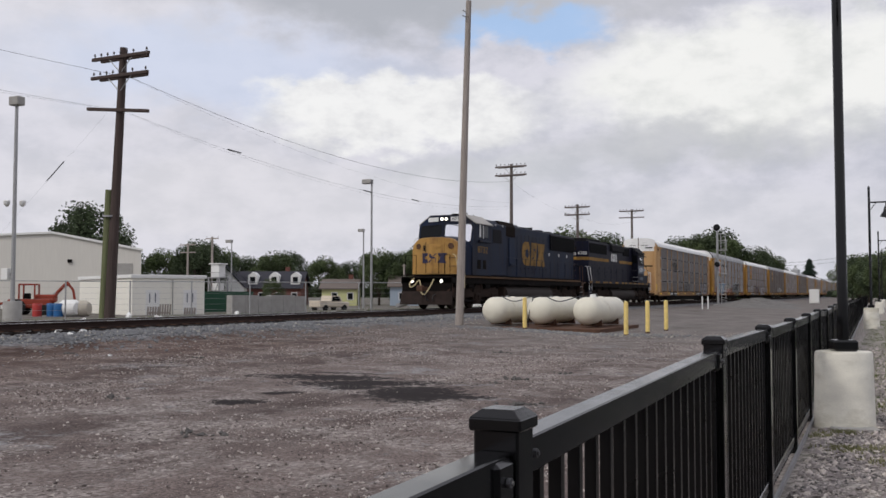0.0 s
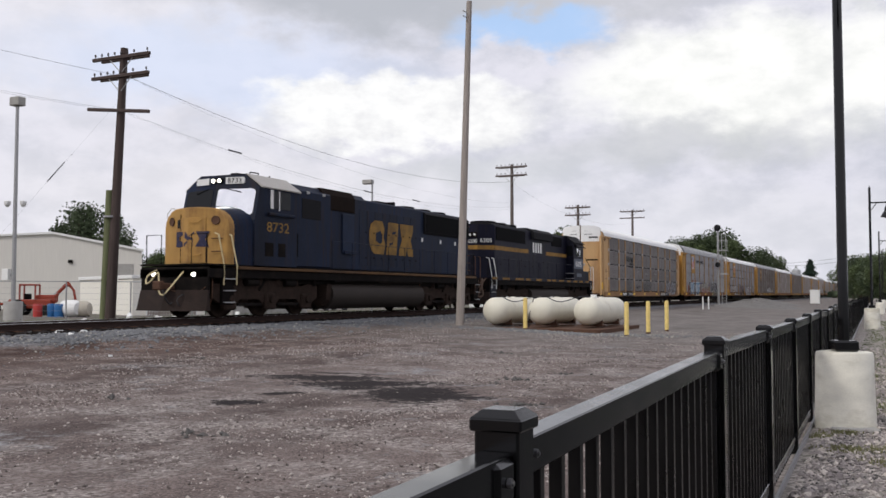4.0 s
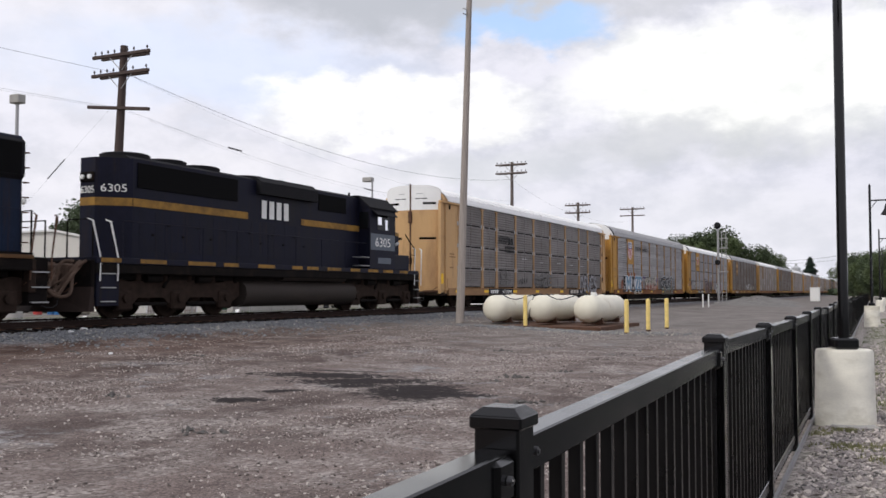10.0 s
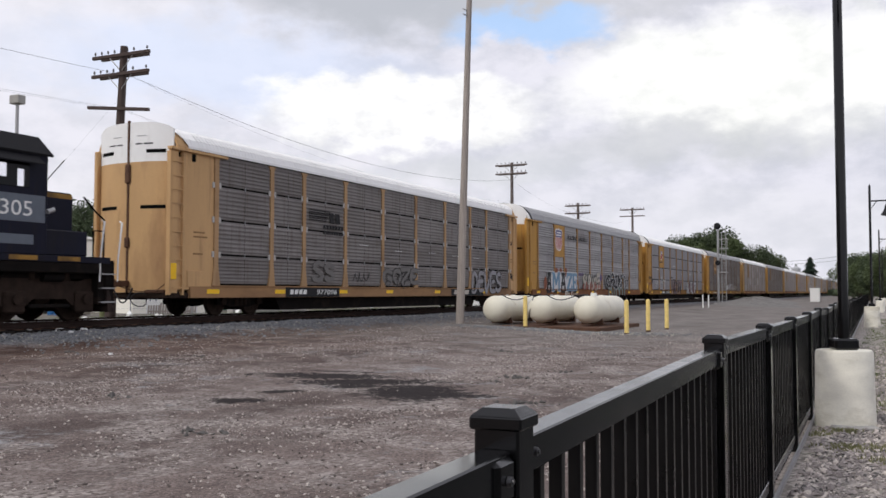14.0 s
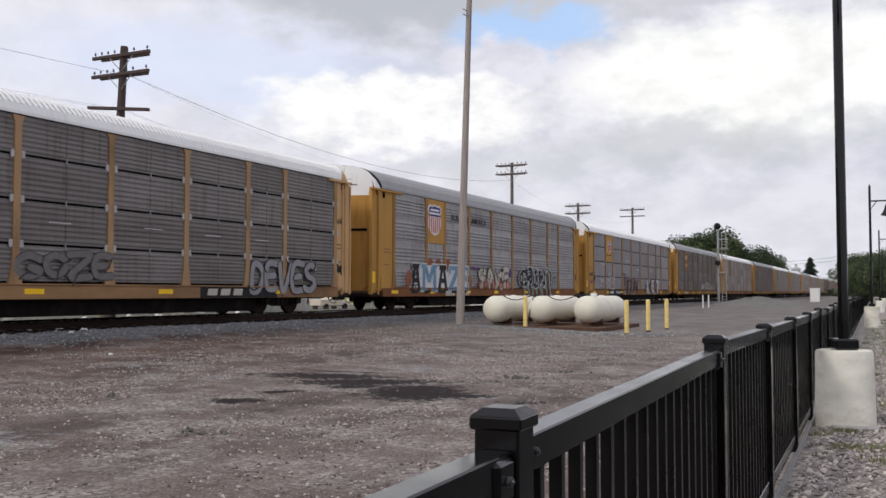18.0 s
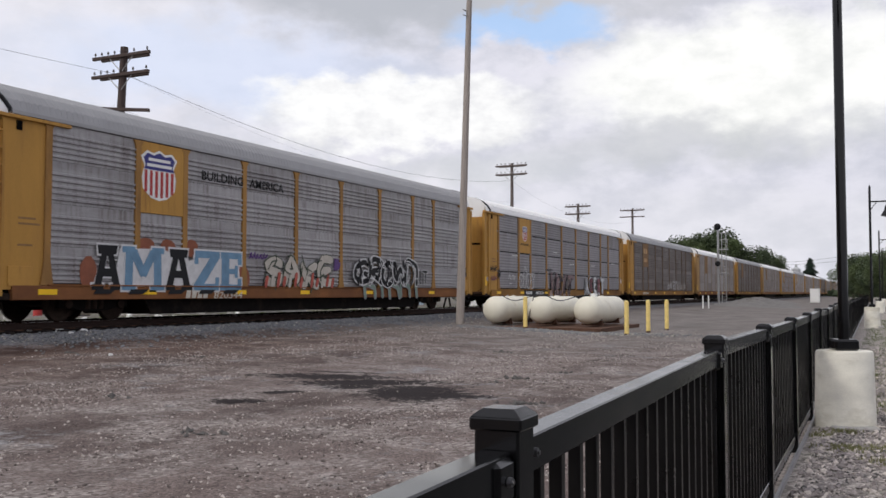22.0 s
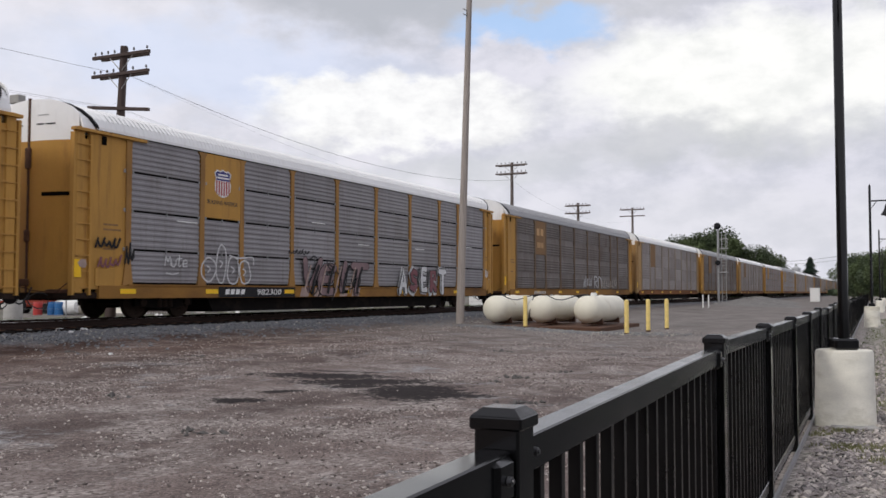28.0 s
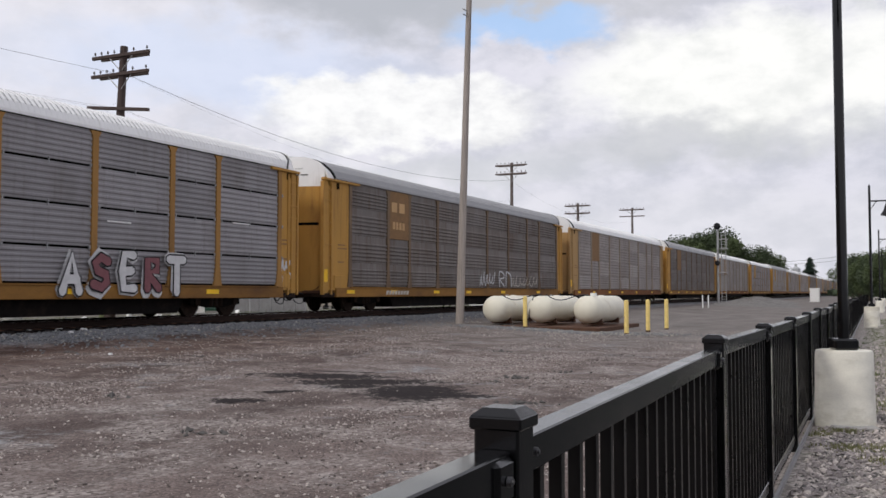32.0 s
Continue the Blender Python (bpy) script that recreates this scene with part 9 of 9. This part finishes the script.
    part("stripe", Shape().prism([(c.x, c.y), (e.x, e.y), (e.x + nrm.x, e.y + nrm.y), (c.x + nrm.x, c.y + nrm.y)], "z", 2.98, 3.20), M_YELLOW_OLD, hood)
    part("stripe", Shape().box(-0.27, 0.27, 2.332, 2.34, 2.98, 3.20), M_YELLOW_OLD, hood)
    num = part("end_number", with_mat(lettering("6305", 0.22, 0.68, 0.004), M_WHITE), None, hood, "white road number")
    num.matrix_basis = Matrix.Translation((0.375, 2.435, 3.36)) @ Matrix.Rotation(math.atan2(0.70, 0.68), 4, "Z")
    num2 = part("end_number", with_mat(lettering("6305", 0.20, 0.48, 0.004), M_WHITE), None, hood, "white road number")
    num2.location = (-0.24, 2.325, 3.32)
    for sx in (-0.13, 0.13):
        part("headlight", Shape().lathe([(0.06, 2.24), (0.075, 2.34)], "y", (sx, 0, 3.76), 14), M_WHITE, hood, "unlit headlight")
    part("lamp_housing", Shape().box(-0.26, 0.26, 2.28, 2.34, 3.62, 3.90, 0.03), M_UNDER, hood)
    for k in range(4):
        w = 8.88 + 0.42 * k
        part("name_bar", Shape().box(0.966, 0.974, w, w + 0.27, 3.06, 3.66), M_WHITE, hood, "white plain block mark")
    # cab and short nose
    cab = part("cab", Shape().box(-1.46, 1.46, 15.2, 17.3, 1.52, 3.95, 0.02).prism([(-1.46, 3.9), (-0.95, 4.34), (0.95, 4.34), (1.46, 3.9)], "y", 15.2, 17.3), M_NAVY, o, "navy cab")
    part("cab_roof", Shape().prism([(-1.5, 3.88), (-0.97, 4.36), (0.97, 4.36), (1.5, 3.88), (1.52, 3.93), (0.99, 4.41), (-0.99, 4.41), (-1.52, 3.93)], "y", 15.1, 17.4), M_LOCO_ROOF, cab)
    part("sun_visor", Shape().add([(1.47, 15.35, 3.86), (1.47, 17.0, 3.86), (1.72, 17.0, 3.66), (1.72, 15.35, 3.66), (1.47, 15.35, 3.83), (1.47, 17.0, 3.83), (1.72, 17.0, 3.63), (1.72, 15.35, 3.63)], [(0, 1, 2, 3), (7, 6, 5, 4), (0, 4, 5, 1), (1, 5, 6, 2), (2, 6, 7, 3), (3, 7, 4, 0)]), M_LOCO_ROOF, cab)
    win = part("side_window", Shape().box(1.455, 1.475, 15.75, 16.75, 3.08, 3.66, 0.01), M_GLASS, cab, "dark cab window")
    part("pane", Shape().box(1.475, 1.482, 15.8, 16.1, 3.28, 3.60), M_SHEEN, win)
    part("pane", Shape().box(1.475, 1.482, 16.4, 16.58, 3.10, 3.50), M_SHEEN, win)
    part("cab_plate", Shape().box(1.46, 1.467, 15.27, 17.22, 2.28, 2.92), M_GREYPLATE, cab, "slate grey number panel")
    part("small_plate", Shape().box(1.46, 1.467, 15.85, 16.9, 1.75, 1.98), M_GREYPLATE, cab)
    part("road_number", with_mat(on_side(lettering("6305", 0.36, 1.22, 0.004), 15.62, 2.42, 1.470), M_WHITE), None, cab, "white road number")
    part("rear_window", Shape().box(1.0, 1.4, 15.17, 15.2, 3.1, 3.75, 0.01), M_GLASS, cab)
    part("front_window", Shape().box(0.3, 1.3, 17.3, 17.325, 3.15, 3.7, 0.01).box(-1.3, -0.3, 17.3, 17.325, 3.15, 3.7, 0.01), M_GLASS, cab)
    part("antenna", Shape().tube((0.2, 15.7, 4.35), (0.2, 15.7, 4.6), 0.04).box(-0.3, 0.1, 16.2, 16.5, 4.34, 4.42, 0.02), M_UNDER, cab)
    nose = part("short_hood", Shape().box(-0.95, 0.95, 17.3, 18.6, 1.52, 3.14, 0.08), M_NAVY, o, "short navy nose")
    part("stripe", Shape().box(0.95, 0.956, 17.35, 18.5, 2.98, 3.10), M_YELLOW_OLD, nose)
    part("battery_box", Shape().box(0.95, 1.42, 16.0, 18.6, 1.52, 2.15, 0.03), M_NAVY, o)
    for z in (1.62, 1.95):
        part("step_iron", Shape().box(1.1, 1.5, 14.5, 15.1, z, z + 0.03), M_GALV, o)
    part("fire_bottle", Shape().tube((1.5, 17.25, 2.55), (1.5, 17.45, 2.62), 0.06), M_GALV, o)
    rail_run(o, 1.44, 2.2, 15.0, 2.5, 9, M_NAVY)
    part("front_rail", Shape().pipe([(1.2, 18.65, 3.05), (1.3, 18.95, 2.7), (1.35, 19.2, 2.5), (1.35, 19.2, 1.5)], 0.025, 6).pipe([(1.35, 18.85, 1.5), (1.35, 18.85, 2.2), (1.35, 19.2, 2.2)], 0.02, 6), M_UNDER, o)
    steps(o, 1.43)
    part("end_panel", Shape().box(0.9, 1.44, 1.32, 2.1, 0.25, 1.36, 0.02), M_NAVY, o)
    steps(o, 19.0, sign=-1)
    snowplow(o, 1.15, 1)
    snowplow(o, 19.3, -1)
    part("end_rail", Shape().pipe([(1.3, 1.3, 1.5), (1.3, 1.3, 2.5), (0.4, 1.3, 2.5), (0.4, 1.3, 1.5), (-0.4, 1.3, 1.5), (-0.4, 1.3, 2.5), (-1.3, 1.3, 2.5), (-1.3, 1.3, 1.5)], 0.022, 6), M_UNDER, o)
    part("hose_bundle", Shape().pipe([(0.5, 1.1, 1.3), (0.55, 0.7, 0.8), (0.4, 0.3, 0.6)], 0.05, 6).pipe([(0.8, 1.1, 1.3), (0.8, 0.75, 0.9), (0.6, 0.4, 0.7)], 0.04, 6), M_RUSTHOSE, o)
    for k in range(4):
        part("air_hose", Shape().pipe([(1.1 - 0.5 * k, 1.1, 1.3), (1.2 - 0.5 * k, 0.7, 1.0), (1.1 - 0.45 * k, 0.4, 0.55 + 0.1 * k), (0.9 - 0.4 * k, 0.0, 0.8)], 0.05, 6), M_RUSTHOSE, o, "dusty brown air hose")
    rnd = random.Random(31)
    for k in range(7):
        x0 = 1.25 - 0.22 * k
        pts = [(x0, 1.15, 1.42 - 0.1 * rnd.random()), (x0 + rnd.uniform(-0.15, 0.2), 0.85, 1.15 + rnd.uniform(-0.1, 0.2)), (x0 + rnd.uniform(-0.2, 0.2), 0.55, 0.62 + rnd.uniform(-0.1, 0.2)), (x0 + rnd.uniform(-0.2, 0.2), 0.2, 0.5 + rnd.uniform(0, 0.3)), (x0 - 0.1, -0.15, 0.95 + rnd.uniform(-0.1, 0.2))]
        part("jumper_cable", Shape().pipe(flowing(pts, 4), 0.045, 6), M_RUSTHOSE, o, "rusty brown hanging cable")
    part("end_box", Shape().box(0.1, 0.9, 0.85, 1.15, 0.95, 1.35, 0.05), M_RUSTHOSE, o, "rusty connector box")
    coupler(o, 0.0, -1)
    coupler(o, 20.1, 1)
    for y in (4.6, 16.6):
        loco_truck(o, y)
    return o


TRAIN = [(build_loco_front(), 38.30), (build_loco_second(), 59.95)] + build_cars()

# how far the train has come at each second pair
RUN = [(0, 0.0), (2, 8.68), (4, 17.36), (6, 26.10), (8, 34.84), (10, 43.57), (12, 52.35), (14, 61.15), (16, 69.87), (18, 78.52), (20, 87.19), (22, 95.93), (24, 104.67), (26, 113.36), (28, 122.04), (30, 130.71), (32, 139.40)]


def run_at(t):
    for (t0, a), (t1, b) in zip(RUN, RUN[1:]):
        if t <= t1:
            return a + (b - a) * (t - t0) / (t1 - t0)
    return RUN[-1][1]


def motions():
    for o, s in TRAIN:
        walk(o, [(t, pose(TRACK_X, s - d, RAIL_Z + LIFT)) for t, d in RUN])
    wheels = [(w, w.location.z + LIFT, w.location.y) for o, _ in TRAIN[:9] for w in o.children if w.name.startswith("wheelset")]
    for w, r, y in wheels:
        step = 4 / FPS if r < 0.45 else 5 / FPS
        times = [k * step for k in range(int(32 / step) + 1)]
        if times[-1] < 31.999:
            times.append(32.0)
        walk(w, [(t, pose(0, y, r - LIFT, math.degrees(run_at(t) / r))) for t in times])


motions()
